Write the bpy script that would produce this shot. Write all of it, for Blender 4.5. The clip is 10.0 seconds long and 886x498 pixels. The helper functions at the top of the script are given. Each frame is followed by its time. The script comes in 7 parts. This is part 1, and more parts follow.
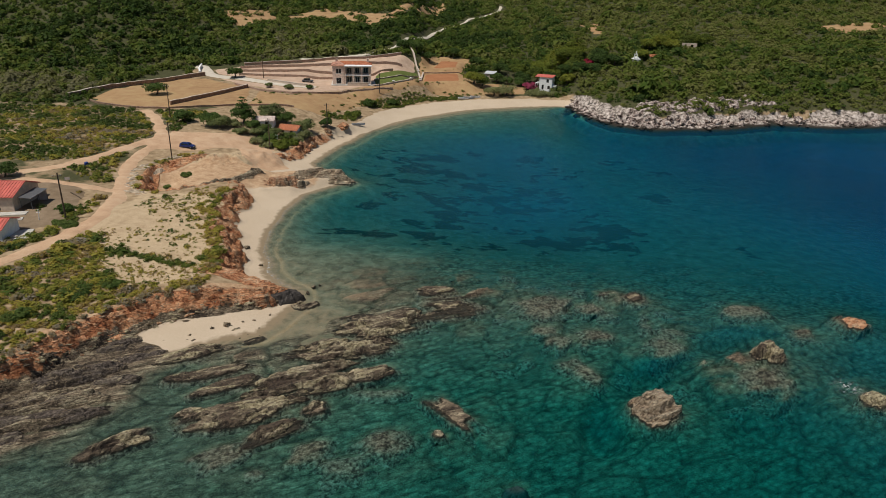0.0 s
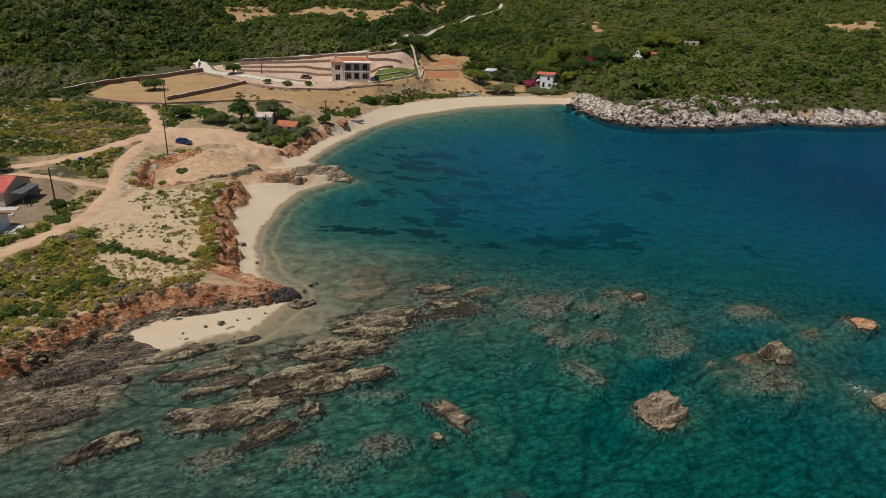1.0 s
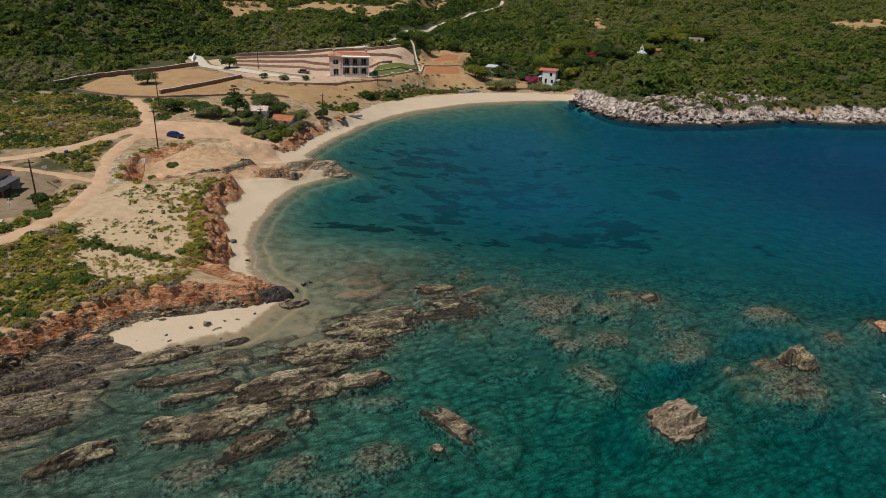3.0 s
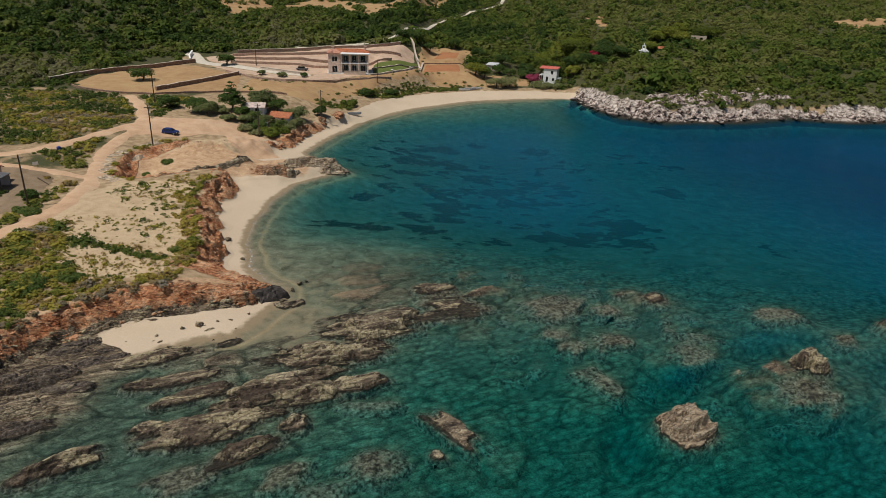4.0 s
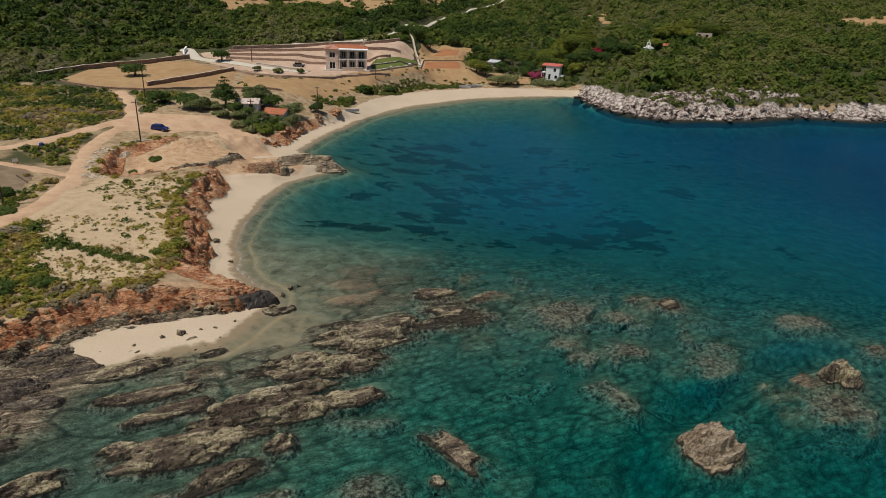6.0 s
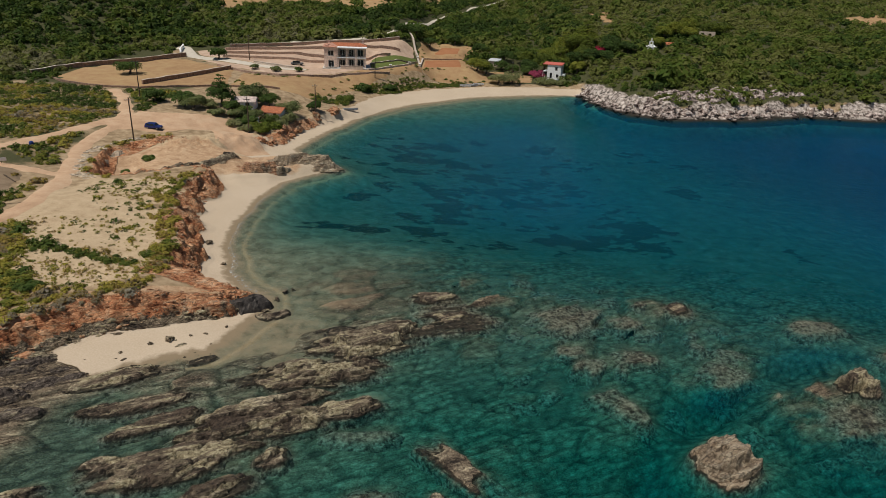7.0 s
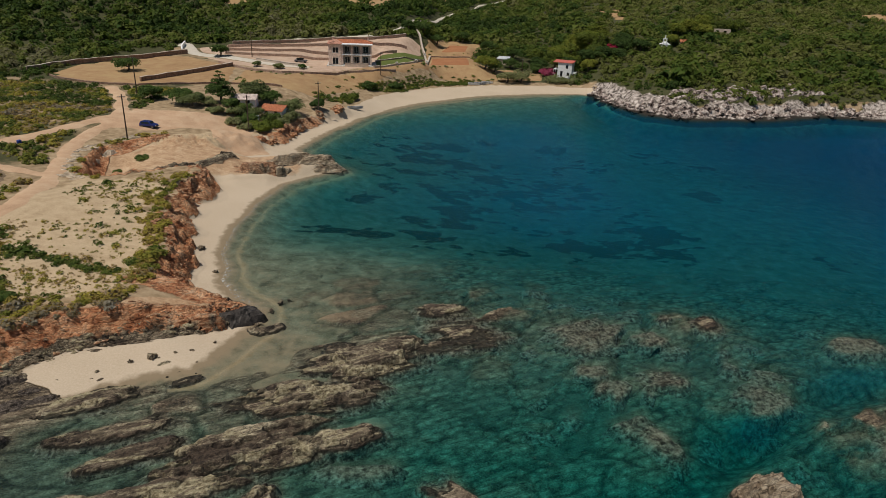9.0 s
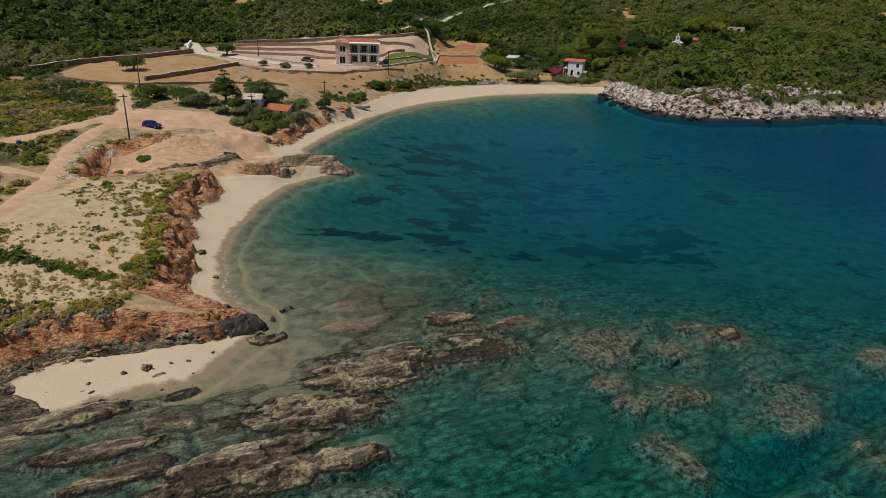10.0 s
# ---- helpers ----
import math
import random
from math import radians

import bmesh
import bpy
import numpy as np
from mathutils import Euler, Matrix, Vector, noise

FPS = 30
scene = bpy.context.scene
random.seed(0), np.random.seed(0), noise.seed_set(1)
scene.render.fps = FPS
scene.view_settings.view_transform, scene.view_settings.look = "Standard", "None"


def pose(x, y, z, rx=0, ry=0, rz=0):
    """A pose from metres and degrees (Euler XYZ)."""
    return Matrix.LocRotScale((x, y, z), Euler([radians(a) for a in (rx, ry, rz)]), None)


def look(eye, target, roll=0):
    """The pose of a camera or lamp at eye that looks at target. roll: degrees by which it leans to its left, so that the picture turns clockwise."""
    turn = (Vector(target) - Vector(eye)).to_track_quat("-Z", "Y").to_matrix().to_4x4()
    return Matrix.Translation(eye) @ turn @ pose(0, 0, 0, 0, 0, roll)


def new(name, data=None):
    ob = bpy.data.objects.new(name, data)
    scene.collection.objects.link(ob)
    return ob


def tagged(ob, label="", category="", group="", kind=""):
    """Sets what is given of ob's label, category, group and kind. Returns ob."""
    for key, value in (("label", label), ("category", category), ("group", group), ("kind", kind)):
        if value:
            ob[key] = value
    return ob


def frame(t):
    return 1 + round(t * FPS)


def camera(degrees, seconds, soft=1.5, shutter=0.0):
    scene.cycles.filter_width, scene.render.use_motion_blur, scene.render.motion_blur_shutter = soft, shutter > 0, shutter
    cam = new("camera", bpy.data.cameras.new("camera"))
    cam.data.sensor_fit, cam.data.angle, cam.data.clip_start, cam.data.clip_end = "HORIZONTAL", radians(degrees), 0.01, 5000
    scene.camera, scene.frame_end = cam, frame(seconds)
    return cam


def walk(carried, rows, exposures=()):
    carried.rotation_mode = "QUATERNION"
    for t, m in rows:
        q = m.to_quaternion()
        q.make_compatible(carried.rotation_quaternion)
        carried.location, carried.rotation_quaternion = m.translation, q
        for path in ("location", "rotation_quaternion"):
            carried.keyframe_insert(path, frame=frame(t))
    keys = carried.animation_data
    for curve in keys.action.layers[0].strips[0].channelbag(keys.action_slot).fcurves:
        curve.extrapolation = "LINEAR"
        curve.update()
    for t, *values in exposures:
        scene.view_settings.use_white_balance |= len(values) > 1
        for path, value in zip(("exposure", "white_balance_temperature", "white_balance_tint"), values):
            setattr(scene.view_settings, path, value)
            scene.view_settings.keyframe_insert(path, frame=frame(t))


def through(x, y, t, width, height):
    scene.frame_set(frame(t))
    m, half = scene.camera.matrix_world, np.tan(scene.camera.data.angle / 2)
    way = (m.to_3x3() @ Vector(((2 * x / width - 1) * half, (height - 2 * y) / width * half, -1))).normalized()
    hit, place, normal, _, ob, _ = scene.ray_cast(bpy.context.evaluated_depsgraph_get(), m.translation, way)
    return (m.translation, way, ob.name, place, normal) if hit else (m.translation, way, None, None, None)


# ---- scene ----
cam = camera(68.8, 10.0, soft=0.8)
PATH = [
    (0, (-0.174, -2.175, 45.012), (-0.169, -0.327, 44.246), 1.5),
    (0.5, (-0.163, -1.134, 44.407), (-0.158, 0.713, 43.641), 1.6),
    (1, (-0.224, -0.238, 43.914), (-0.217, 1.609, 43.146), 1.7),
    (1.5, (-0.255, 0.842, 43.256), (-0.248, 2.689, 42.488), 1.7),
    (2, (-0.267, 1.857, 42.671), (-0.26, 3.704, 41.904), 1.8),
    (2.5, (-0.306, 3.138, 42.167), (-0.298, 4.985, 41.399), 1.9),
    (4, (-0.45, 6.707, 40.416), (-0.439, 8.554, 39.648), 2.1),
    (4.5, (-0.471, 8.017, 39.885), (-0.46, 9.864, 39.118), 2.2),
    (5, (-0.467, 9.271, 39.447), (-0.456, 11.118, 38.68), 2.2),
    (5.5, (-0.545, 10.723, 38.955), (-0.533, 12.57, 38.188), 2.2),
    (7, (-0.638, 15.099, 37.599), (-0.625, 16.946, 36.832), 2.3),
    (7.5, (-0.686, 16.728, 37.203), (-0.673, 18.575, 36.436), 2.3),
    (8, (-0.742, 18.222, 36.8), (-0.731, 20.069, 36.033), 2.3),
    (8.5, (-0.821, 19.841, 36.385), (-0.819, 21.688, 35.617), 2.3),
    (9, (-0.898, 21.377, 36.054), (-0.904, 23.224, 35.286), 2.3),
    (9.5, (-0.928, 23.006, 35.741), (-0.946, 24.852, 34.971), 2.3),
    (10, (-0.984, 24.635, 35.371), (-1.015, 26.481, 34.602), 2.1),
]
walk(cam, [(t, look(eye, target, roll)) for t, eye, target, roll in PATH], [(0.0, -0.22), (5.5, -0.23), (7.0, -0.28), (8.5, -0.35), (10.0, -0.37)])

# ---------- light ----------
SUN_UP, SUN_TURN = 65.0, 124.0          # elevation; degrees west of straight ahead
world = bpy.data.worlds.new("sky")
scene.world = world
world.use_nodes = True
wt = world.node_tree
sky = wt.nodes.new("ShaderNodeTexSky")
sky.sky_type, sky.sun_disc = "NISHITA", False
sky.sun_elevation, sky.sun_rotation = radians(SUN_UP), radians(-SUN_TURN)
sky.air_density, sky.dust_density, sky.ozone_density = 1.0, 0.6, 1.0
wt.links.new(sky.outputs[0], wt.nodes["Background"].inputs[0])
wt.nodes["Background"].inputs[1].default_value = 0.05
sun = new("sun", bpy.data.lights.new("sun", "SUN"))
sun.data.energy, sun.data.angle, sun.data.color = 4.0, radians(0.5), (1.0, 0.95, 0.86)
s_dir = Vector((-math.sin(radians(SUN_TURN)) * math.cos(radians(SUN_UP)), math.cos(radians(SUN_TURN)) * math.cos(radians(SUN_UP)), math.sin(radians(SUN_UP))))
sun.matrix_world = look(s_dir * 300, (0, 0, 0))


# ---------- materials ----------
class Nodes:
    """A small builder for node materials."""

    def __init__(self, name):
        self.mat = bpy.data.materials.new(name)
        self.mat.use_nodes = True
        self.t = self.mat.node_tree
        self.bsdf = self.t.nodes["Principled BSDF"]
        self.out = self.t.nodes["Material Output"]
        self.geo = self.add("ShaderNodeNewGeometry")
        self.pos = self.geo.outputs["Position"]

    def add(self, kind):
        return self.t.nodes.new(kind)

    def link(self, a, b):
        self.t.links.new(a, b)

    def put(self, socket, v):
        if isinstance(v, bpy.types.NodeSocket):
            self.link(v, socket)
        elif isinstance(v, (tuple, list)):
            socket.default_value = (*v, 1.0) if len(v) == 3 and len(socket.default_value) == 4 else v
        else:
            socket.default_value = v

    def scaled(self, v, s):
        n = self.add("ShaderNodeVectorMath")
        n.operation = "MULTIPLY"
        self.put(n.inputs[0], v)
        n.inputs[1].default_value = s
        return n.outputs[0]

    def turned(self, v, deg):
        n = self.add("ShaderNodeVectorRotate")
        n.rotation_type = "Z_AXIS"
        self.put(n.inputs["Vector"], v)
        n.inputs["Angle"].default_value = radians(deg)
        return n.outputs[0]

    def noise(self, scale, detail=4, rough=0.55, coord=None, warp=0.0):
        n = self.add("ShaderNodeTexNoise")
        self.put(n.inputs["Vector"], coord or self.pos)
        n.inputs["Scale"].default_value, n.inputs["Detail"].default_value = scale, detail
        n.inputs["Roughness"].default_value, n.inputs["Distortion"].default_value = rough, warp
        return n.outputs["Fac"]

    def voronoi(self, scale, coord=None, feature="F1", out="Distance"):
        n = self.add("ShaderNodeTexVoronoi")
        n.feature = feature
        self.put(n.inputs["Vector"], coord or self.pos)
        n.inputs["Scale"].default_value = scale
        return n.outputs[out]

    def math(self, op, a, b=0.0, clamp=False):
        n = self.add("ShaderNodeMath")
        n.operation, n.use_clamp = op, clamp
        self.put(n.inputs[0], a)
        self.put(n.inputs[1], b)
        return n.outputs[0]

    def step(self, v, a, b):
        n = self.add("ShaderNodeMapRange")
        n.interpolation_type = "SMOOTHSTEP"
        self.put(n.inputs["Value"], v)
        n.inputs["From Min"].default_value, n.inputs["From Max"].default_value = a, b
        return n.outputs["Result"]

    def mix(self, f, a, b):
        n = self.add("ShaderNodeMix")
        n.data_type = "RGBA"
        self.put(n.inputs["Factor"], f)
        self.put(n.inputs[6], a)
        self.put(n.inputs[7], b)
        return n.outputs[2]

    def ramp(self, f, stops):
        n = self.add("ShaderNodeValToRGB")
        self.put(n.inputs[0], f)
        e = n.color_ramp.elements
        while len(e) < len(stops):
            e.new(0.5)
        for el, (p, c) in zip(e, stops):
            el.position, el.color = p, (*c, 1)
        return n.outputs[0]

    def attr(self, name, out="Fac"):
        n = self.add("ShaderNodeAttribute")
        n.attribute_name = name
        return n.outputs[out]

    def split(self, v):
        n = self.add("ShaderNodeSeparateXYZ")
        self.put(n.inputs[0], v)
        return n.outputs

    def bump(self, h, strength=0.5, dist=0.1):
        n = self.add("ShaderNodeBump")
        self.put(n.inputs["Height"], h)
        n.inputs["Strength"].default_value, n.inputs["Distance"].default_value = strength, dist
        self.link(n.outputs[0], self.bsdf.inputs["Normal"])

    def done(self, color, rough=0.85, spec=0.3, metal=0.0):
        self.put(self.bsdf.inputs["Base Color"], color)
        self.put(self.bsdf.inputs["Roughness"], rough)
        self.bsdf.inputs["Specular IOR Level"].default_value = spec
        self.bsdf.inputs["Metallic"].default_value = metal
        return self.mat


def plain(name, color, rough=0.7, var=0.25, scale=3.0, bump=0.15, metal=0.0, spec=0.3):
    """A painted or natural surface with two scales of variation."""
    n = Nodes(name)
    a, b = n.noise(scale, 5), n.noise(scale * 9, 3)
    dark = tuple(c * (1 - var) for c in color)
    light = tuple(min(1, c * (1 + var * 0.7)) for c in color)
    c = n.mix(n.step(n.math("ADD", n.math("MULTIPLY", a, 0.7), n.math("MULTIPLY", b, 0.3)), 0.35, 0.65), dark, light)
    n.bump(b, bump, 0.03)
    return n.done(c, rough, spec, metal)


def rock_colors(n, coord):
    """Layered schist: purple-brown, brown and tan beds along the strike, grain, and thin dark partings."""
    along = n.turned(coord, -27.1)
    a = n.noise(1.0, 7, 0.66, n.scaled(along, (0.22, 1.3, 1.6)), 0.6)
    b = n.noise(0.38, 5, 0.6, n.scaled(along, (0.6, 1.0, 1.0)), 0.7)
    f = n.noise(4.5, 6, 0.72, coord)
    v = n.math("ADD", n.math("ADD", n.math("MULTIPLY", a, 0.36), n.math("MULTIPLY", b, 0.34)), n.math("MULTIPLY", f, 0.30))
    v = n.math("ADD", v, n.math("MULTIPLY", n.attr("sheet"), 0.085))
    c = n.ramp(v, [(0.41, (0.045, 0.034, 0.026)), (0.465, (0.18, 0.136, 0.094)), (0.52, (0.34, 0.265, 0.178)), (0.59, (0.62, 0.53, 0.36))])
    part_a = n.noise(1.0, 3, 0.55, n.scaled(along, (0.10, 2.3, 2.3)), 1.4)
    part_b = n.noise(1.0, 3, 0.55, n.scaled(n.turned(coord, -50), (0.5, 1.1, 1.0)), 0.9)
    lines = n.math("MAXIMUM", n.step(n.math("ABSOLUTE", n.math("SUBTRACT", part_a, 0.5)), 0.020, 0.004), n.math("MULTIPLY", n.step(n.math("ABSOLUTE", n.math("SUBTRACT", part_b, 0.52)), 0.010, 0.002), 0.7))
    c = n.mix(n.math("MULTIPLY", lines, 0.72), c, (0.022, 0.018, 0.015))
    # shade under the stepped sheet edges, put into the rock colour
    c = n.mix(n.math("MULTIPLY", n.attr("shaded_seam"), 0.75), c, (0.016, 0.013, 0.011))
    # joints between the broken blocks
    wob = n.add("ShaderNodeTexNoise")
    n.put(wob.inputs["Vector"], coord)
    wob.inputs["Scale"].default_value, wob.inputs["Detail"].default_value = 1.3, 5
    bent = n.add("ShaderNodeVectorMath")
    bent.operation = "MULTIPLY_ADD"
    n.link(wob.outputs["Color"], bent.inputs[0])
    bent.inputs[1].default_value = (1.1, 1.1, 1.1)
    n.put(bent.inputs[2], coord)
    edge = n.voronoi(1.25, n.scaled(n.turned(bent.outputs[0], -27.1), (0.55, 1.5, 1.5)), "DISTANCE_TO_EDGE")
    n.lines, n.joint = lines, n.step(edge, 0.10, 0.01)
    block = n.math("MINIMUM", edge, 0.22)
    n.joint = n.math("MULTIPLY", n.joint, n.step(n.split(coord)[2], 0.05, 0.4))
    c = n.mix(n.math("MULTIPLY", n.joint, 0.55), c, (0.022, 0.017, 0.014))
    return c, n.math("ADD", n.math("SUBTRACT", n.math("ADD", n.math("MULTIPLY", a, 0.7), n.math("MULTIPLY", f, 0.7)), n.math("MULTIPLY", lines, 0.25)), n.math("MULTIPLY", block, 1.6))


RED_STOPS = [(0.37, (0.10, 0.036, 0.020)), (0.43, (0.49, 0.180, 0.080)), (0.52, (0.73, 0.375, 0.195)), (0.64, (0.82, 0.57, 0.37))]


def ground_material():
    n = Nodes("ground")
    a, b = n.split(n.attr("cover_a", "Color")), n.split(n.attr("cover_b", "Color"))
    z = n.split(n.pos)[2]
    big, mid, fine = n.noise(0.09, 4), n.noise(0.7, 5), n.noise(6.0, 5, 0.6)
    ragged = n.math("MULTIPLY", n.math("SUBTRACT", n.math("ADD", n.math("MULTIPLY", mid, 0.6), n.math("MULTIPLY", fine, 0.4)), 0.5), 0.9)

    def cover(m, lo=0.38, hi=0.62):
        return n.step(n.math("ADD", m, ragged), lo, hi)

    soil = n.ramp(mid, [(0.3, (0.21, 0.148, 0.082)), (0.5, (0.345, 0.245, 0.145)), (0.7, (0.47, 0.35, 0.22))])
    # green soil, its colour darkened to stand for shade between the shrubs
    soil = n.mix(n.math("MULTIPLY", cover(b[1]), 0.93), soil, n.ramp(fine, [(0.35, (0.022, 0.030, 0.010)), (0.65, (0.070, 0.078, 0.028))]))
    sand = n.ramp(n.math("ADD", n.math("MULTIPLY", big, 0.4), n.math("MULTIPLY", fine, 0.6)), [(0.3, (0.475, 0.37, 0.26)), (0.7, (0.63, 0.515, 0.385))])
    sand = n.mix(n.step(n.math("ADD", z, n.math("MULTIPLY", mid, 1.2)), 2.6, 3.8), sand, n.ramp(n.math("ADD", n.math("MULTIPLY", mid, 0.5), n.math("MULTIPLY", fine, 0.5)), [(0.33, (0.40, 0.285, 0.17)), (0.67, (0.60, 0.46, 0.30))]))
    wet = n.step(n.math("ADD", z, n.math("MULTIPLY", n.math("SUBTRACT", mid, 0.5), 0.25)), 0.17, 0.06)
    sand = n.mix(wet, sand, (0.27, 0.205, 0.13))
    sunk = n.step(n.math("ADD", z, n.math("MULTIPLY", n.math("SUBTRACT", mid, 0.5), 0.7)), 0.04, -0.35)
    sand = n.mix(n.math("MULTIPLY", sunk, 0.95), sand, n.ramp(n.math("ADD", n.math("MULTIPLY", n.noise(0.5, 5, 0.6, None, 0.5), 0.55), n.math("MULTIPLY", n.noise(5.0, 6, 0.75), 0.45)), [(0.36, (0.048, 0.048, 0.029)), (0.46, (0.112, 0.104, 0.066)), (0.54, (0.162, 0.149, 0.098)), (0.66, (0.26, 0.242, 0.162))]))
    # sand turns darker with depth, unevenly
    deeper = n.step(n.math("ADD", z, n.math("MULTIPLY", n.math("SUBTRACT", big, 0.5), 1.5)), -0.7, -2.4)
    sand = n.mix(n.math("MULTIPLY", deeper, 0.25), sand, (0.055, 0.065, 0.048))
    red = n.ramp(n.math("ADD", n.math("MULTIPLY", n.noise(0.5, 5, 0.6), 0.5), n.math("MULTIPLY", n.noise(2.6, 7, 0.7, n.scaled(n.turned(n.pos, -27.1), (0.45, 1.2, 2.0))), 0.5)), RED_STOPS)
    ochre = n.ramp(n.math("ADD", n.math("MULTIPLY", mid, 0.5), n.math("MULTIPLY", n.noise(3.0, 6, 0.7), 0.5)), [(0.36, (0.30, 0.165, 0.090)), (0.5, (0.47, 0.30, 0.175)), (0.64, (0.60, 0.43, 0.28))])
    rock, relief = rock_colors(n, n.pos)
    red = n.mix(n.math("MULTIPLY", n.joint, 0.45), red, (0.055, 0.024, 0.016))
    lime = n.ramp(n.noise(0.8, 8, 0.72, None, 0.4), [(0.40, (0.045, 0.037, 0.032)), (0.48, (0.29, 0.24, 0.205)), (0.62, (0.64, 0.565, 0.51))])
    grass = n.ramp(fine, [(0.3, (0.004, 0.006, 0.004)), (0.7, (0.014, 0.018, 0.012))])
    c = n.mix(cover(a[0]), soil, sand)
    c = n.mix(n.math("MULTIPLY", cover(n.attr("ochre")), 0.9), c, ochre)
    c = n.mix(cover(a[2]), c, red)
    c = n.mix(cover(a[1]), c, rock)
    lime = n.mix(n.step(n.math("ADD", z, n.math("MULTIPLY", mid, 1.2)), 1.35, 0.85), lime, (0.035, 0.028, 0.022))
    c = n.mix(cover(b[0]), c, lime)
    stones = n.voronoi(1.35, n.scaled(n.turned(n.pos, -27), (0.75, 1.1, 1)))
    weedy = n.math("ADD", n.math("MULTIPLY", n.noise(5.5, 8, 0.74, None, 0.2), 0.75), n.math("MULTIPLY", n.math("SUBTRACT", 0.75, stones), 0.32))
    algae = n.step(n.math("ADD", z, n.math("MULTIPLY", mid, 0.5)), 0.30, -0.25)
    c = n.mix(n.math("MULTIPLY", n.math("MULTIPLY", algae, cover(a[1])), 0.8), c, n.ramp(weedy, [(0.33, (0.034, 0.036, 0.022)), (0.43, (0.128, 0.130, 0.080)), (0.55, (0.225, 0.220, 0.140)), (0.72, (0.46, 0.44, 0.31))]))
    brown = n.math("MULTIPLY", n.step(n.math("ADD", z, n.math("MULTIPLY", n.math("SUBTRACT", mid, 0.5), 1.2)), -1.15, -0.35), n.step(z, 0.35, 0.05))
    c = n.mix(n.math("MULTIPLY", n.math("MULTIPLY", brown, cover(a[1])), n.math("MULTIPLY", n.step(n.noise(0.8, 7, 0.7, None, 0.4), 0.56, 0.46), 0.42)), c, n.ramp(fine, [(0.36, (0.020, 0.018, 0.012)), (0.66, (0.115, 0.100, 0.066))]))
    c = n.mix(n.math("MULTIPLY", n.math("MULTIPLY", n.lines, cover(a[1])), 0.15), c, (0.012, 0.012, 0.009))
    c = n.mix(n.math("MULTIPLY", n.attr("crack"), 0.6), c, (0.012, 0.013, 0.009))
    c = n.mix(n.math("MULTIPLY", cover(b[2], 0.42, 0.60), 0.97), c, grass)
    n.bump(n.math("ADD", n.math("MULTIPLY", n.math("MULTIPLY", relief, n.math("MAXIMUM", cover(a[1]), cover(a[2]))), 1.2), n.math("MULTIPLY", fine, 0.16)), 1.0, 0.24)
    return n.done(c, 0.9, 0.2)


def water_material():
    n = Nodes("sea_water")
    depth = n.attr("depth")
    n.t.nodes.remove(n.bsdf)
    # greener over the near reef, deep blue out at sea
    p = n.split(n.pos)
    drift = n.math("MULTIPLY", n.math("SUBTRACT", n.noise(0.035, 3), 0.5), 55.0)
    way = n.math("ADD", n.math("ADD", p[0], n.math("MULTIPLY", n.math("SUBTRACT", p[1], 50.0), 0.45)), drift)
    navy = n.step(way, 82.0, 150.0)
    ex, ey = n.math("MULTIPLY", n.math("SUBTRACT", p[0], 13.0), 0.8), n.math("SUBTRACT", p[1], 47.0)
    away = n.math("SQRT", n.math("ADD", n.math("MULTIPLY", ex, ex), n.math("MULTIPLY", ey, ey)))
    green = n.step(n.math("ADD", away, n.math("MULTIPLY", drift, 0.35)), 42.0, 10.0)
    keep = []
    for k, k2 in ((0.50, 0.92), (0.092, 0.092), (0.034, 0.044)):
        rate = n.math("ADD", k, n.math("MULTIPLY", green, k2 - k))
        keep.append(n.math("EXPONENT", n.math("MULTIPLY", n.math("MULTIPLY", depth, rate), -1.0)))
    tint = n.add("ShaderNodeCombineXYZ")
    for i in range(3):
        n.link(keep[i], tint.inputs[i])
    clear = n.add("ShaderNodeBsdfTransparent")
    n.link(tint.outputs[0], clear.inputs[0])
    body = n.add("ShaderNodeBsdfDiffuse")
    tone = n.mix(n.step(depth, 1.0, 7.0), (0.002, 0.120, 0.150), (0.0015, 0.108, 0.205))
    tone = n.mix(green, n.mix(navy, tone, (0.001, 0.054, 0.128)), (0.001, 0.064, 0.064))
    n.put(body.inputs[0], tone)
    murk = n.math("SUBTRACT", 1.0, n.math("EXPONENT", n.math("MULTIPLY", n.math("POWER", depth, 1.5), -0.044)))
    m1 = n.add("ShaderNodeMixShader")
    n.link(murk, m1.inputs[0])
    n.link(clear.outputs[0], m1.inputs[1])
    n.link(body.outputs[0], m1.inputs[2])
    gloss = n.add("ShaderNodeBsdfGlossy")
    gloss.inputs["Roughness"].default_value = 0.08
    wind = n.scaled(n.turned(n.pos, 12), (0.55, 1.0, 1.0))
    waves = n.math("ADD", n.math("MULTIPLY", n.noise(0.9, 4, 0.6, wind, 0.3), 0.7), n.math("MULTIPLY", n.noise(3.2, 3, 0.6, wind), 0.3))
    bump = n.add("ShaderNodeBump")
    n.link(waves, bump.inputs["Height"])
    bump.inputs["Strength"].default_value, bump.inputs["Distance"].default_value = 1.0, 0.42
    n.link(bump.outputs[0], gloss.inputs["Normal"])
    n.link(bump.outputs[0], body.inputs["Normal"])
    fres = n.add("ShaderNodeFresnel")
    fres.inputs["IOR"].default_value = 1.33
    n.link(bump.outputs[0], fres.inputs["Normal"])
    m2 = n.add("ShaderNodeMixShader")
    n.link(n.math("MULTIPLY", fres.outputs[0], 0.15), m2.inputs[0])
    n.link(m1.outputs[0], m2.inputs[1])
    n.link(gloss.outputs[0], m2.inputs[2])
    foam = n.add("ShaderNodeBsdfDiffuse")
    n.put(foam.inputs[0], (0.7, 0.72, 0.70))
    lace = n.math("MULTIPLY", n.attr("foam"), n.step(n.noise(2.6, 5, 0.65, None, 0.8), 0.50, 0.62))
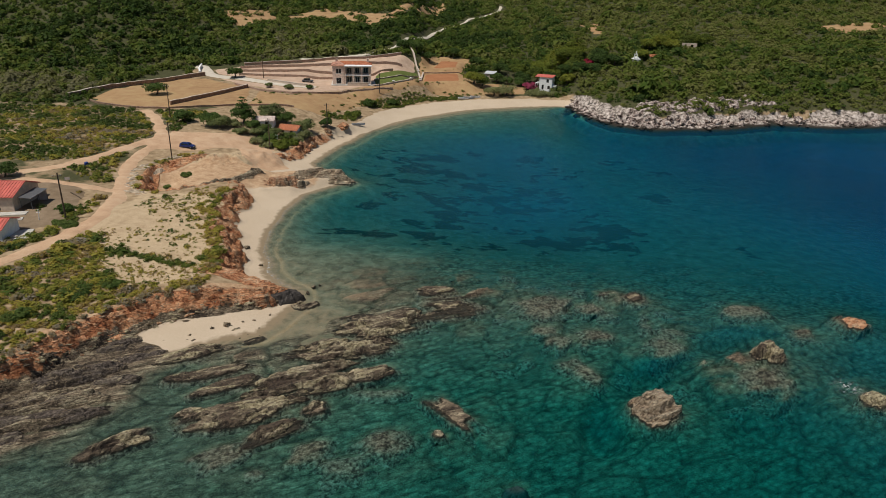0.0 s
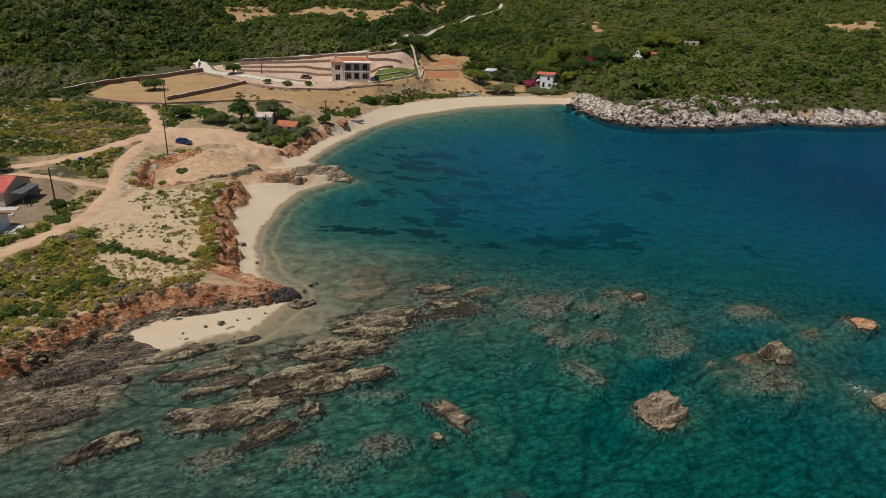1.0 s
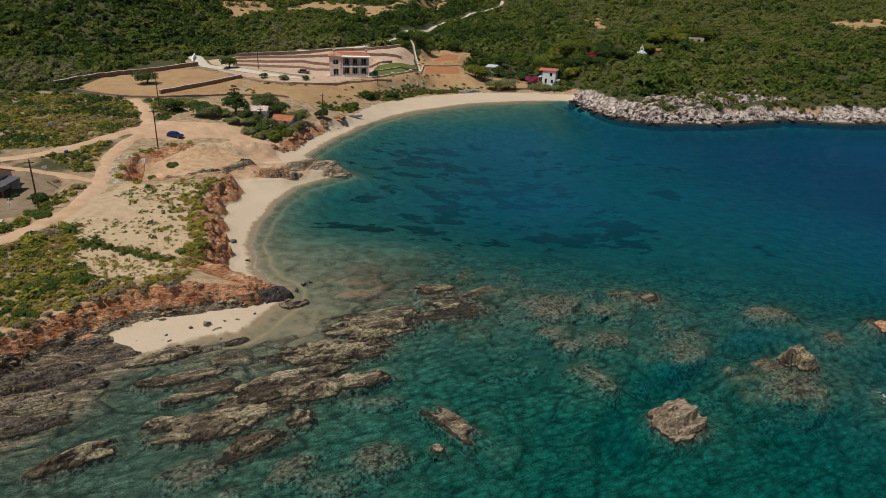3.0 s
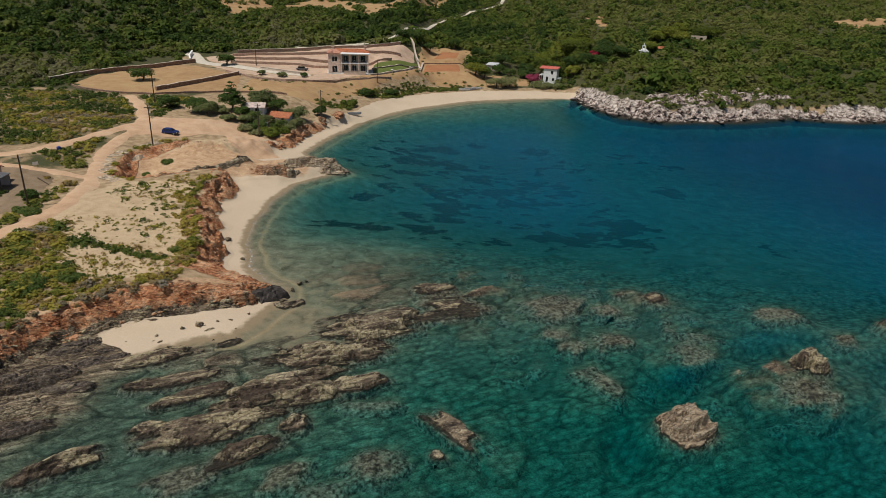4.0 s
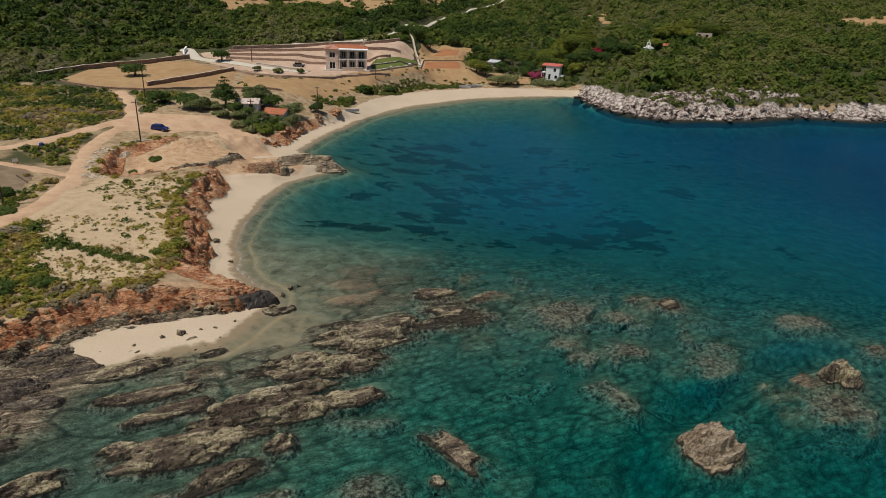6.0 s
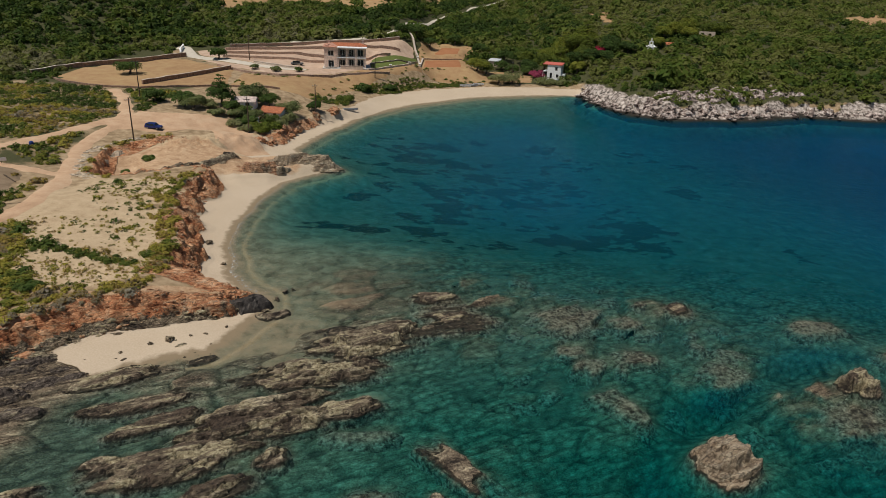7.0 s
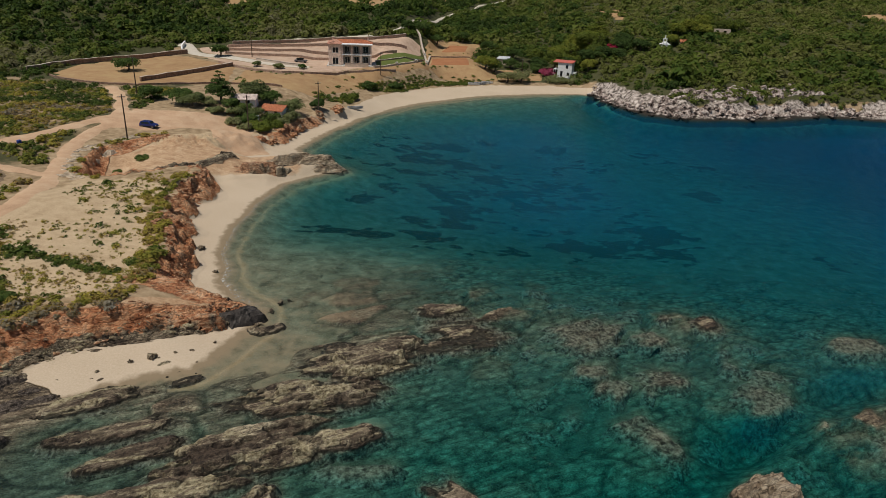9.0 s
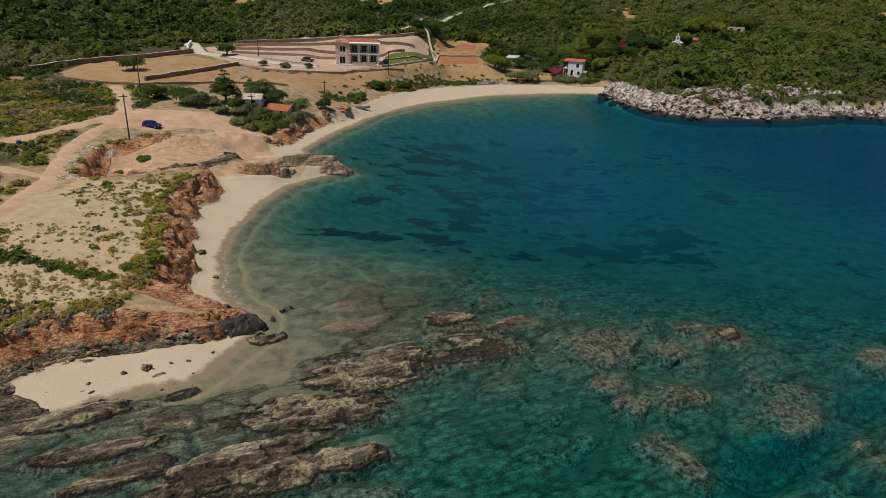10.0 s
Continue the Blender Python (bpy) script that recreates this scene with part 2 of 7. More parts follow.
    m3 = n.add("ShaderNodeMixShader")
    n.link(lace, m3.inputs[0])
    n.link(m2.outputs[0], m3.inputs[1])
    n.link(foam.outputs[0], m3.inputs[2])
    n.link(m3.outputs[0], n.out.inputs["Surface"])
    return n.mat


def rock_material(name, red=0.0, warm=0.0, tan=0.0, dark=0.0):
    n = Nodes(name)
    c, h = rock_colors(n, n.pos)
    if dark:
        c = n.mix(n.math("MULTIPLY", n.step(n.noise(0.5, 6, 0.66, n.scaled(n.turned(n.pos, -27.1), (0.4, 1.3, 1.5)), 0.5), 0.56, 0.48), dark), c, n.ramp(n.noise(3.0, 7, 0.74), [(0.38, (0.020, 0.016, 0.015)), (0.50, (0.105, 0.083, 0.070)), (0.66, (0.30, 0.245, 0.20))]))
    if warm:
        c = n.mix(n.math("MULTIPLY", n.step(n.noise(0.6, 6, 0.65), 0.50, 0.56), warm * 0.7), c, n.ramp(n.noise(1.8, 8, 0.72), [(0.40, (0.06, 0.046, 0.030)), (0.5, (0.25, 0.195, 0.122)), (0.62, (0.52, 0.44, 0.29))]))
    if tan:
        along = n.scaled(n.turned(n.pos, -27.1), (0.5, 1.6, 2.4))
        c = n.mix(tan, c, n.ramp(n.noise(1.1, 8, 0.7, along, 0.5), [(0.37, (0.10, 0.07, 0.05)), (0.43, (0.40, 0.285, 0.185)), (0.51, (0.60, 0.46, 0.31)), (0.62, (0.74, 0.62, 0.46))]))
        c = n.mix(n.math("MULTIPLY", n.math("MAXIMUM", n.math("MAXIMUM", n.lines, n.joint), n.attr("shaded_seam")), 0.5), c, (0.040, 0.030, 0.022))
    if red:
        c = n.mix(n.math("MULTIPLY", n.step(n.noise(0.45, 5), 0.30, 0.48), red), c, n.ramp(n.noise(1.6, 8, 0.72, n.scaled(n.turned(n.pos, -27.1), (0.5, 1.2, 1.8))), RED_STOPS))
    z = n.split(n.pos)[2]
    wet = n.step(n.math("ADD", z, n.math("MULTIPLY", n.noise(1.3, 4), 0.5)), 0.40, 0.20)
    if warm:
        pale = n.math("ADD", n.noise(0.40, 6, 0.62, n.scaled(n.turned(n.pos, -27.1), (0.55, 1.3, 1.0)), 0.7), n.math("MULTIPLY", n.attr("sheet"), 0.07))
        c = n.mix(n.math("MULTIPLY", n.step(pale, 0.515, 0.545), 0.85), c, n.ramp(n.noise(3.0, 8, 0.74), [(0.38, (0.12, 0.09, 0.050)), (0.48, (0.40, 0.33, 0.195)), (0.62, (0.68, 0.60, 0.40))]))
        c = n.mix(n.math("MULTIPLY", n.step(pale, 0.452, 0.425), 0.75), c, n.ramp(n.noise(3.0, 8, 0.74), [(0.40, (0.028, 0.020, 0.016)), (0.62, (0.16, 0.112, 0.078))]))
        # the painted undercut shade again, over the pale and dark patches
        c = n.mix(n.math("MULTIPLY", n.attr("shaded_seam"), 0.75), c, (0.016, 0.013, 0.011))
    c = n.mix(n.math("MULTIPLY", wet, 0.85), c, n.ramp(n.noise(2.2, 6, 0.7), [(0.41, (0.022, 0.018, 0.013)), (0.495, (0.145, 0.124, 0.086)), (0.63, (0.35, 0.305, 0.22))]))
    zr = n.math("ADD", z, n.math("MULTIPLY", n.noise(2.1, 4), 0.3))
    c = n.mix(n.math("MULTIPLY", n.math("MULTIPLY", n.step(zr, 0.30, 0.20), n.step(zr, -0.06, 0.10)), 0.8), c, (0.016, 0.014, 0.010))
    if red:
        c = n.mix(n.math("MULTIPLY", n.joint, 0.5), c, (0.045, 0.022, 0.016))
    n.bump(n.math("ADD", h, n.math("MULTIPLY", n.noise(9.0, 5, 0.7), 0.25)), 1.0, 0.22)
    return n.done(c, 0.85, 0.25)


def leaf_material(name, stops, through=0.25, tone="tone"):
    """Foliage: the plant's own tone, and small leaf-to-leaf change."""
    n = Nodes(name)
    isl = n.geo.outputs["Random Per Island"]
    t = n.math("ADD", n.math("MULTIPLY", n.attr(tone), 0.82), n.math("MULTIPLY", isl, 0.18))
    c = n.ramp(t, stops)
    c = n.mix(n.math("MULTIPLY", isl, 0.24), c, n.ramp(isl, [(0.0, (0.03, 0.035, 0.012)), (1.0, (0.16, 0.16, 0.06))]))
    n.put(n.bsdf.inputs["Base Color"], c)
    n.bsdf.inputs["Roughness"].default_value = 0.7
    n.bsdf.inputs["Specular IOR Level"].default_value = 0.15
    tr = n.add("ShaderNodeBsdfTranslucent")
    n.put(tr.inputs[0], c)
    m = n.add("ShaderNodeMixShader")
    m.inputs[0].default_value = through
    n.link(n.bsdf.outputs[0], m.inputs[1])
    n.link(tr.outputs[0], m.inputs[2])
    n.link(m.outputs[0], n.out.inputs["Surface"])
    return n.mat


def earth_material(name, stops, scale=0.5, bump=0.4, streak=None):
    n = Nodes(name)
    coord = n.scaled(n.turned(n.pos, streak), (0.25, 1.6, 1)) if streak is not None else n.pos
    a, b, f = n.noise(scale, 5, 0.6, coord), n.noise(scale * 0.18, 3), n.noise(scale * 11, 4)
    v = n.math("ADD", n.math("ADD", n.math("MULTIPLY", a, 0.45), n.math("MULTIPLY", b, 0.3)), n.math("MULTIPLY", f, 0.25))
    n.bump(f, bump, 0.06)
    return n.done(n.ramp(v, stops), 0.92, 0.15)


GROUND = ground_material()
WATER = water_material()
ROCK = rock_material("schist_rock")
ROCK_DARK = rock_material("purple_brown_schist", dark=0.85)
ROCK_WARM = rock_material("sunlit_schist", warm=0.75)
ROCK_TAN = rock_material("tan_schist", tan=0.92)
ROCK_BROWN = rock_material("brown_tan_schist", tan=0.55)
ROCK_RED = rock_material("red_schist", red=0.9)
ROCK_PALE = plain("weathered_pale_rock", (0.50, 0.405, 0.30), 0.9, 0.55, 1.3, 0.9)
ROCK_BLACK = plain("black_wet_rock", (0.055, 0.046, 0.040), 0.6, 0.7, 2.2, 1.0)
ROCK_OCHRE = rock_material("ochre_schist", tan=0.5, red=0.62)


def limestone_material():
    n = Nodes("limestone")
    c = n.ramp(n.noise(0.8, 8, 0.72, None, 0.4), [(0.41, (0.035, 0.028, 0.024)), (0.485, (0.24, 0.18, 0.155)), (0.55, (0.50, 0.415, 0.365)), (0.66, (0.74, 0.66, 0.60))])
    z = n.split(n.pos)[2]
    c = n.mix(n.step(n.math("ADD", z, n.math("MULTIPLY", n.noise(0.7, 4), 1.2)), 1.35, 0.85), c, (0.035, 0.028, 0.022))
    n.bump(n.noise(2.2, 7, 0.7), 1.0, 0.25)
    return n.done(c, 0.9, 0.2)


LIME = limestone_material()
TRACK = earth_material("track_earth", [(0.30, (0.38, 0.235, 0.14)), (0.5, (0.54, 0.355, 0.225)), (0.68, (0.64, 0.475, 0.32))], 0.4)
PALE_ROAD = earth_material("pale_road", [(0.3, (0.48, 0.42, 0.34)), (0.7, (0.68, 0.62, 0.52))], 0.6, 0.15)
STRAW = earth_material("straw_field", [(0.32, (0.27, 0.155, 0.080)), (0.5, (0.39, 0.245, 0.125)), (0.68, (0.46, 0.33, 0.165))], 0.35)
YARD = earth_material("yard_earth", [(0.32, (0.38, 0.25, 0.175)), (0.5, (0.52, 0.37, 0.27)), (0.68, (0.63, 0.48, 0.36))], 0.5)
HOUSE_YARD = earth_material("trodden_brown_earth", [(0.32, (0.15, 0.105, 0.065)), (0.5, (0.235, 0.17, 0.11)), (0.68, (0.33, 0.245, 0.165))], 0.5)
RED_EARTH = earth_material("ploughed_red_earth", [(0.3, (0.28, 0.11, 0.05)), (0.7, (0.44, 0.21, 0.10))], 0.7, 0.6, 20)
LAWN = earth_material("lawn_grass", [(0.3, (0.07, 0.10, 0.025)), (0.7, (0.17, 0.19, 0.05))], 0.8, 0.4)
STONE_WALL = plain("pink_stone_masonry", (0.41, 0.285, 0.215), 0.9, 0.4, 2.2, 0.6)
DARK_WALL = plain("shaded_field_stone", (0.29, 0.19, 0.135), 0.92, 0.45, 1.8, 0.6)
CAP = plain("pale_coping_stone", (0.55, 0.46, 0.38), 0.85, 0.2, 2.0)
VILLA_STONE = plain("pink_villa_stone", (0.74, 0.57, 0.47), 0.88, 0.25, 2.2, 0.5)
WHITE = plain("white_limewash", (0.86, 0.855, 0.84), 0.85, 0.1, 1.5)
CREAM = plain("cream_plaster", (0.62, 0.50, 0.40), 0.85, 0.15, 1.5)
TILE = plain("terracotta_roof_tile", (0.47, 0.17, 0.085), 0.8, 0.35, 2.5, 0.5)
PINK_TILE = plain("faded_pink_roof_tile", (0.52, 0.27, 0.19), 0.8, 0.3, 2.5, 0.5)
RED_SHEET = plain("red_roof_sheet", (0.60, 0.15, 0.115), 0.55, 0.22, 0.9)
WOOD = plain("weathered_pole_wood", (0.10, 0.072, 0.05), 0.85, 0.35, 4.0)
BARK = plain("grey_bark", (0.12, 0.09, 0.065), 0.9, 0.4, 5.0, 0.6)
GLASS = plain("dark_window_glass", (0.015, 0.018, 0.022), 0.12, 0.1, 1.0, 0.0, spec=0.6)
IRON = plain("grey_painted_iron", (0.16, 0.16, 0.165), 0.5, 0.2, 3.0, metal=0.3)
BLUE = plain("deep_blue_car_paint", (0.012, 0.028, 0.16), 0.25, 0.08, 2.0, 0.0, spec=0.6)
TYRE = plain("black_rubber", (0.018, 0.018, 0.018), 0.85, 0.2, 6.0)
ALLOY = plain("silver_alloy", (0.5, 0.5, 0.5), 0.35, 0.1, 6.0, metal=0.9)
LAMP = plain("clear_lamp_lens", (0.75, 0.75, 0.72), 0.2, 0.1, 5.0)
RED_LAMP = plain("red_lamp_lens", (0.45, 0.02, 0.02), 0.25, 0.1, 5.0)
CANVAS = plain("pale_grey_canvas", (0.50, 0.51, 0.53), 0.85, 0.15, 2.0)
PINK_SHEET = plain("faded_pinkish_roof_sheet", (0.62, 0.50, 0.45), 0.8, 0.3, 1.2)
CONCRETE = plain("pale_concrete", (0.55, 0.52, 0.47), 0.88, 0.2, 1.2)
BLUEBIN = plain("blue_plastic", (0.02, 0.05, 0.24), 0.45, 0.12, 3.0)
L_MAQUIS = leaf_material("maquis_leaves", [(0.0, (0.022, 0.046, 0.009)), (0.30, (0.052, 0.100, 0.015)), (0.55, (0.135, 0.178, 0.027)), (0.78, (0.20, 0.205, 0.060)), (1.0, (0.24, 0.215, 0.14))], 0.42)
L_SCRUB = leaf_material("cushion_scrub_leaves", [(0.0, (0.035, 0.065, 0.012)), (0.25, (0.085, 0.125, 0.020)), (0.45, (0.215, 0.215, 0.034)), (0.60, (0.41, 0.345, 0.055)), (0.75, (0.30, 0.20, 0.065)), (0.88, (0.24, 0.20, 0.13)), (1.0, (0.33, 0.29, 0.24))], 0.3)
L_GREEN = leaf_material("dark_tree_leaves", [(0.0, (0.034, 0.072, 0.016)), (0.5, (0.082, 0.140, 0.030)), (1.0, (0.16, 0.205, 0.050))], 0.42)
L_PINE = leaf_material("pine_needles", [(0.0, (0.045, 0.075, 0.012)), (0.5, (0.14, 0.175, 0.020)), (1.0, (0.26, 0.26, 0.035))])
L_SILVER = leaf_material("tamarisk_leaves", [(0.0, (0.10, 0.13, 0.05)), (0.5, (0.20, 0.235, 0.088)), (1.0, (0.30, 0.30, 0.14))], 0.42)
L_PINK = leaf_material("bougainvillea_flowers", [(0.0, (0.20, 0.035, 0.08)), (0.6, (0.42, 0.06, 0.14)), (1.0, (0.5, 0.13, 0.2))])
L_MAGENTA = leaf_material("magenta_flowers", [(0.0, (0.33, 0.008, 0.05)), (1.0, (0.55, 0.02, 0.10))])

# ---------- the lie of the land ----------
def hash2(ix, iy, seed):
    h = (ix.astype(np.int64) * 374761393 + iy.astype(np.int64) * 668265263 + seed * 1442695041) & 0x7fffffff
    h = ((h ^ (h >> 13)) * 1274126177) & 0x7fffffff
    return ((h ^ (h >> 16)) & 0xffff) / 65535.0


def vnoise(x, y, seed=0):
    """Smooth noise from 0 to 1 with features one unit wide."""
    x, y = np.asarray(x, float), np.asarray(y, float)
    ix, iy = np.floor(x), np.floor(y)
    fx, fy = x - ix, y - iy
    fx, fy = fx * fx * (3 - 2 * fx), fy * fy * (3 - 2 * fy)
    a, b = hash2(ix, iy, seed), hash2(ix + 1, iy, seed)
    c, d = hash2(ix, iy + 1, seed), hash2(ix + 1, iy + 1, seed)
    return (a + (b - a) * fx) * (1 - fy) + (c + (d - c) * fx) * fy


def fbm(x, y, seed=0, octaves=4, gain=0.5):
    """Layered noise from about -1 to 1."""
    x, y = np.asarray(x, float), np.asarray(y, float)
    total, amp, norm = np.zeros(np.broadcast(x, y).shape), 1.0, 0.0
    for k in range(octaves):
        total = total + amp * (2 * vnoise(x * 2 ** k + 17.3 * k, y * 2 ** k - 9.1 * k, seed + k) - 1)
        norm += amp
        amp *= gain
    return total / norm


def smooth(a, b, v):
    t = np.clip((np.asarray(v, float) - a) / (b - a), 0, 1)
    return t * t * (3 - 2 * t)


def line_distance(x, y, pts):
    """Distance of points to an open polyline."""
    best = np.full(np.broadcast(x, y).shape, 1e9)
    for (ax, ay), (bx, by) in zip(pts[:-1], pts[1:]):
        dx, dy = bx - ax, by - ay
        t = np.clip(((x - ax) * dx + (y - ay) * dy) / (dx * dx + dy * dy), 0, 1)
        best = np.minimum(best, (x - ax - t * dx) ** 2 + (y - ay - t * dy) ** 2)
    return np.sqrt(best)


def inside(x, y, pts):
    res = np.zeros(np.broadcast(x, y).shape, bool)
    for (ax, ay), (bx, by) in zip(pts, pts[1:] + pts[:1]):
        if ay != by:
            res ^= ((ay > y) != (by > y)) & (x < (bx - ax) * (y - ay) / (by - ay) + ax)
    return res


def signed(x, y, pts):
    """Signed distance to a closed outline, positive inside."""
    return np.where(inside(x, y, pts), 1, -1) * line_distance(x, y, pts + pts[:1])


COAST_WEST = [(-140, -60), (-80, 18), (-56, 40), (-45, 51), (-41, 54.5), (-37.8, 60), (-37.2, 65), (-34, 68.4), (-31.5, 70.4), (-28.5, 72.4), (-25.0, 74.2), (-23.7, 76.8),
              (-22.6, 80.5), (-21.2, 83), (-21.6, 87), (-25.4, 90.4), (-28.9, 95), (-31.9, 104), (-33.2, 114), (-33.1, 124), (-31.2, 136), (-26, 142.5),
              (-22.6, 147.3), (-26, 152), (-32, 157.5), (-34.3, 163), (-30.5, 180.4), (-28, 188), (-23.3, 204)]
COAST_EAST = [(-16, 217.5), (-9.7, 225.7), (8.2, 243), (28.9, 252.6), (45.1, 257), (49.5, 254.5), (52.7, 236.5), (60, 222), (69, 216),
              (80, 219), (89, 218), (101, 224), (118, 231), (124, 229.3), (139, 228), (154, 232), (175, 236), (215, 232), (300, 250), (700, 220)]
FAR = [(4000, 220), (4000, 4000), (-4000, 4000), (-4000, -60)]
LAND = COAST_WEST + COAST_EAST + FAR
# the edge of the raised ground behind the shore
BLUFF_WEST = [(-145, -50), (-88, 20), (-63, 42), (-50, 59.5), (-46.3, 67), (-43, 72.3), (-38.5, 77.3), (-32, 80.2), (-26, 82.6), (-24.3, 85),
              (-28, 87), (-33.5, 88.3), (-35.5, 92), (-38.3, 99), (-40.8, 106), (-43.5, 111.5), (-43.4, 117), (-41.8, 122), (-42.2, 127), (-44.6, 131.0), (-48.5, 127),
              (-53, 122.4), (-57.5, 121.4), (-60.5, 121.2), (-63.5, 129), (-65, 138), (-62, 143.2), (-58, 148), (-51, 152), (-46.5, 158), (-43, 163.5)]
BLUFF_EAST = [(-39.8, 165.5), (-39.3, 175), (-36.3, 184), (-33, 191), (-29.5, 200), (-24, 222), (-18, 233), (-3.7, 249.6), (14, 260), (36, 264),
              (46, 262), (52, 257), (55, 244), (61, 230), (70, 222.5), (90, 225), (102, 231), (120, 238), (155, 240), (215, 240), (700, 232)]
RAISED = BLUFF_WEST + BLUFF_EAST + FAR


def shore_and_edge(x, y):
    x, y = np.asarray(x, float), np.asarray(y, float)
    east = smooth(45, 60, x)
    jx = fbm(x / 7, y / 7, 3, 3) * (1.0 + 1.6 * east)
    jy = fbm(x / 7, y / 7, 9, 3) * (1.0 + 1.6 * east)
    d = signed(x + jx * 0.6, y + jy * 0.6, LAND)
    e = signed(x + jx * 0.9 + 0.5 * fbm(x / 1.7, y / 1.7, 21, 2), y + jy * 0.9 + 0.5 * fbm(x / 1.7, y / 1.7, 27, 2), RAISED)
    spur = smooth(86, 92, y) * smooth(134, 128, y) * smooth(-50, -46, x) * smooth(-30, -33, x)
    return d, e + spur * (3.3 * fbm(x / 9, y / 5.0, 31, 2) + 0.3)


def cliff_step(x, y, e):
    """How far up the cliff a point lies: 0 at its foot, 1 on the raised ground."""
    south = smooth(90, 84, y) * smooth(-18, -24, x)
    low = smooth(194, 204, y) * smooth(50, 44, x)
    east = smooth(46, 58, x)
    ramp = np.exp(-((x + 46) ** 2 + (y - 155) ** 2) / 60.0)
    talus = np.exp(-((x + 53) ** 2 + (y - 147) ** 2) / 40.0)
    pit = smooth(13, 8, np.hypot(x + 59.5, (y - 134.5) * 0.8))
    beach = smooth(88, 94, y) * smooth(136, 126, y) * smooth(-52, -46, x)
    width = 2.2 + 9 * ramp + 6 * talus + 0.7 * south + 5 * low + 4.5 * east + 1.5 * beach - 1.5 * pit * (1 - np.maximum(ramp, talus))
    t = smooth(-1, 0.25, e / width)
    # broken ledges on the rocky faces
    n = 3.0 + 2.0 * south
    level = t * n + 0.55 * fbm(x / 3.2, y / 3.2, 203, 3) + 0.25 * fbm(x / 0.9, y / 0.9, 207, 2)
    ledge = np.clip((np.floor(level) + smooth(0.55, 1.0, level - np.floor(level))) / n, 0, 1)
    k = 0.72 * np.maximum(south, beach) * smooth(0.0, 0.08, t) * smooth(1.0, 0.92, t)
    return t * (1 - k) + ledge * k, south, low, east, pit


def upland(x, y, e):
    """Height of the raised ground, before the cliff edge."""
    shift = 7 * smooth(238, 252, y) * smooth(345, 305, y)
    west = smooth(-6 + shift, -26 + shift, x)
    east = smooth(44, 58, x)
    plateau = 4.2 + 1.2 * smooth(2, 18, e) + 0.02 * np.clip(y - 88, 0, 155) + 0.015 * np.clip(-x - 62, 0, 400)
    tip = smooth(-36, -29, x) * smooth(92, 87, y)
    plateau = plateau * (1 - tip) + (3.0 + 0.12 * (-29 - x)) * tip
    plateau = np.where(y > 195, plateau * smooth(-6, 26, e) + 1.6 * (1 - smooth(-6, 26, e)), plateau)
    garden = smooth(154, 162, y) * smooth(206, 196, y) * smooth(14, 0, e)
    plateau = plateau * (1 - garden) + 3.1 * garden
    rise = np.log1p(np.exp(np.clip((y - 252) / 8, -30, 60))) * 8 * (0.15 + 0.05 * smooth(-60, -130, x))
    plateau = plateau + rise + smooth(-105, -160, x) * 0.10 * np.clip(y - 190, 0, 120)
    valley = 1.5 + 0.075 * np.clip(e, 0, 45) + 0.125 * np.clip(e - 30, 0, 900)
    hill = 4.6 * (1 - np.exp(-np.clip(e + 2, 0, 60) / 3.0)) + 0.24 * np.clip(e, 0, 55) + 0.14 * np.clip(e - 55, 0, 900)
    mid = np.clip(1 - west - east, 0, 1)
    return plateau * west + valley * mid + hill * east


APRONS = [(24.5, 60, 4.5), (43.5, 71, 6.5), (53, 63, 5), (61, 83, 4.5), (52, 79.5, 4), (46.5, 85, 4.5), (29.6, 88.5, 4.5), (31, 75, 4.5), (21, 77, 4), (18.4, 67, 4)]


def sea_floor(x, y, d):
    off = np.clip(-d, 0, 400)
    bay = smooth(98, 116, y) * smooth(220, 190, y) * smooth(45, 10, x)
    depth = (0.13 + 0.20 * bay) * np.minimum(off, 9) + 0.085 * np.clip(off - 9, 0, 40)
    reef = smooth(140, 84, y + 0.10 * x)
    out = np.clip(x + 15 - 0.25 * (y - 60), 0, 400)
    near = 0.24 + 0.36 * np.maximum(smooth(-20, -4, x - 0.3 * (y - 75)), smooth(70, 60, y + 0.4 * (x + 30))) + 0.034 * np.minimum(out, 36) + 0.025 * np.clip(out - 36, 0, 60)
    depth = depth * (1 - reef) + np.minimum(depth, near) * reef
    steep = smooth(34, 50, x) * smooth(150, 190, y)
    depth = depth * (1 - steep) + np.minimum(0.7 * off, 4.5 + 0.03 * off) * steep
    depth = depth + 4.0 * smooth(45, 125, x) * smooth(8, 40, off)
    depth = depth + 2.0 * smooth(3.4, 0.6, line_distance(x, y, CHANNEL) + 1.0 * fbm(x / 4, y / 4, 67, 2))
    for px, py, r in APRONS:
        w = 0.9 * np.exp(-(((x - px) / 1.25) ** 2 + (y - py) ** 2) / (r * r))
        depth = depth * (1 - w) + 0.55 * w
    return -depth


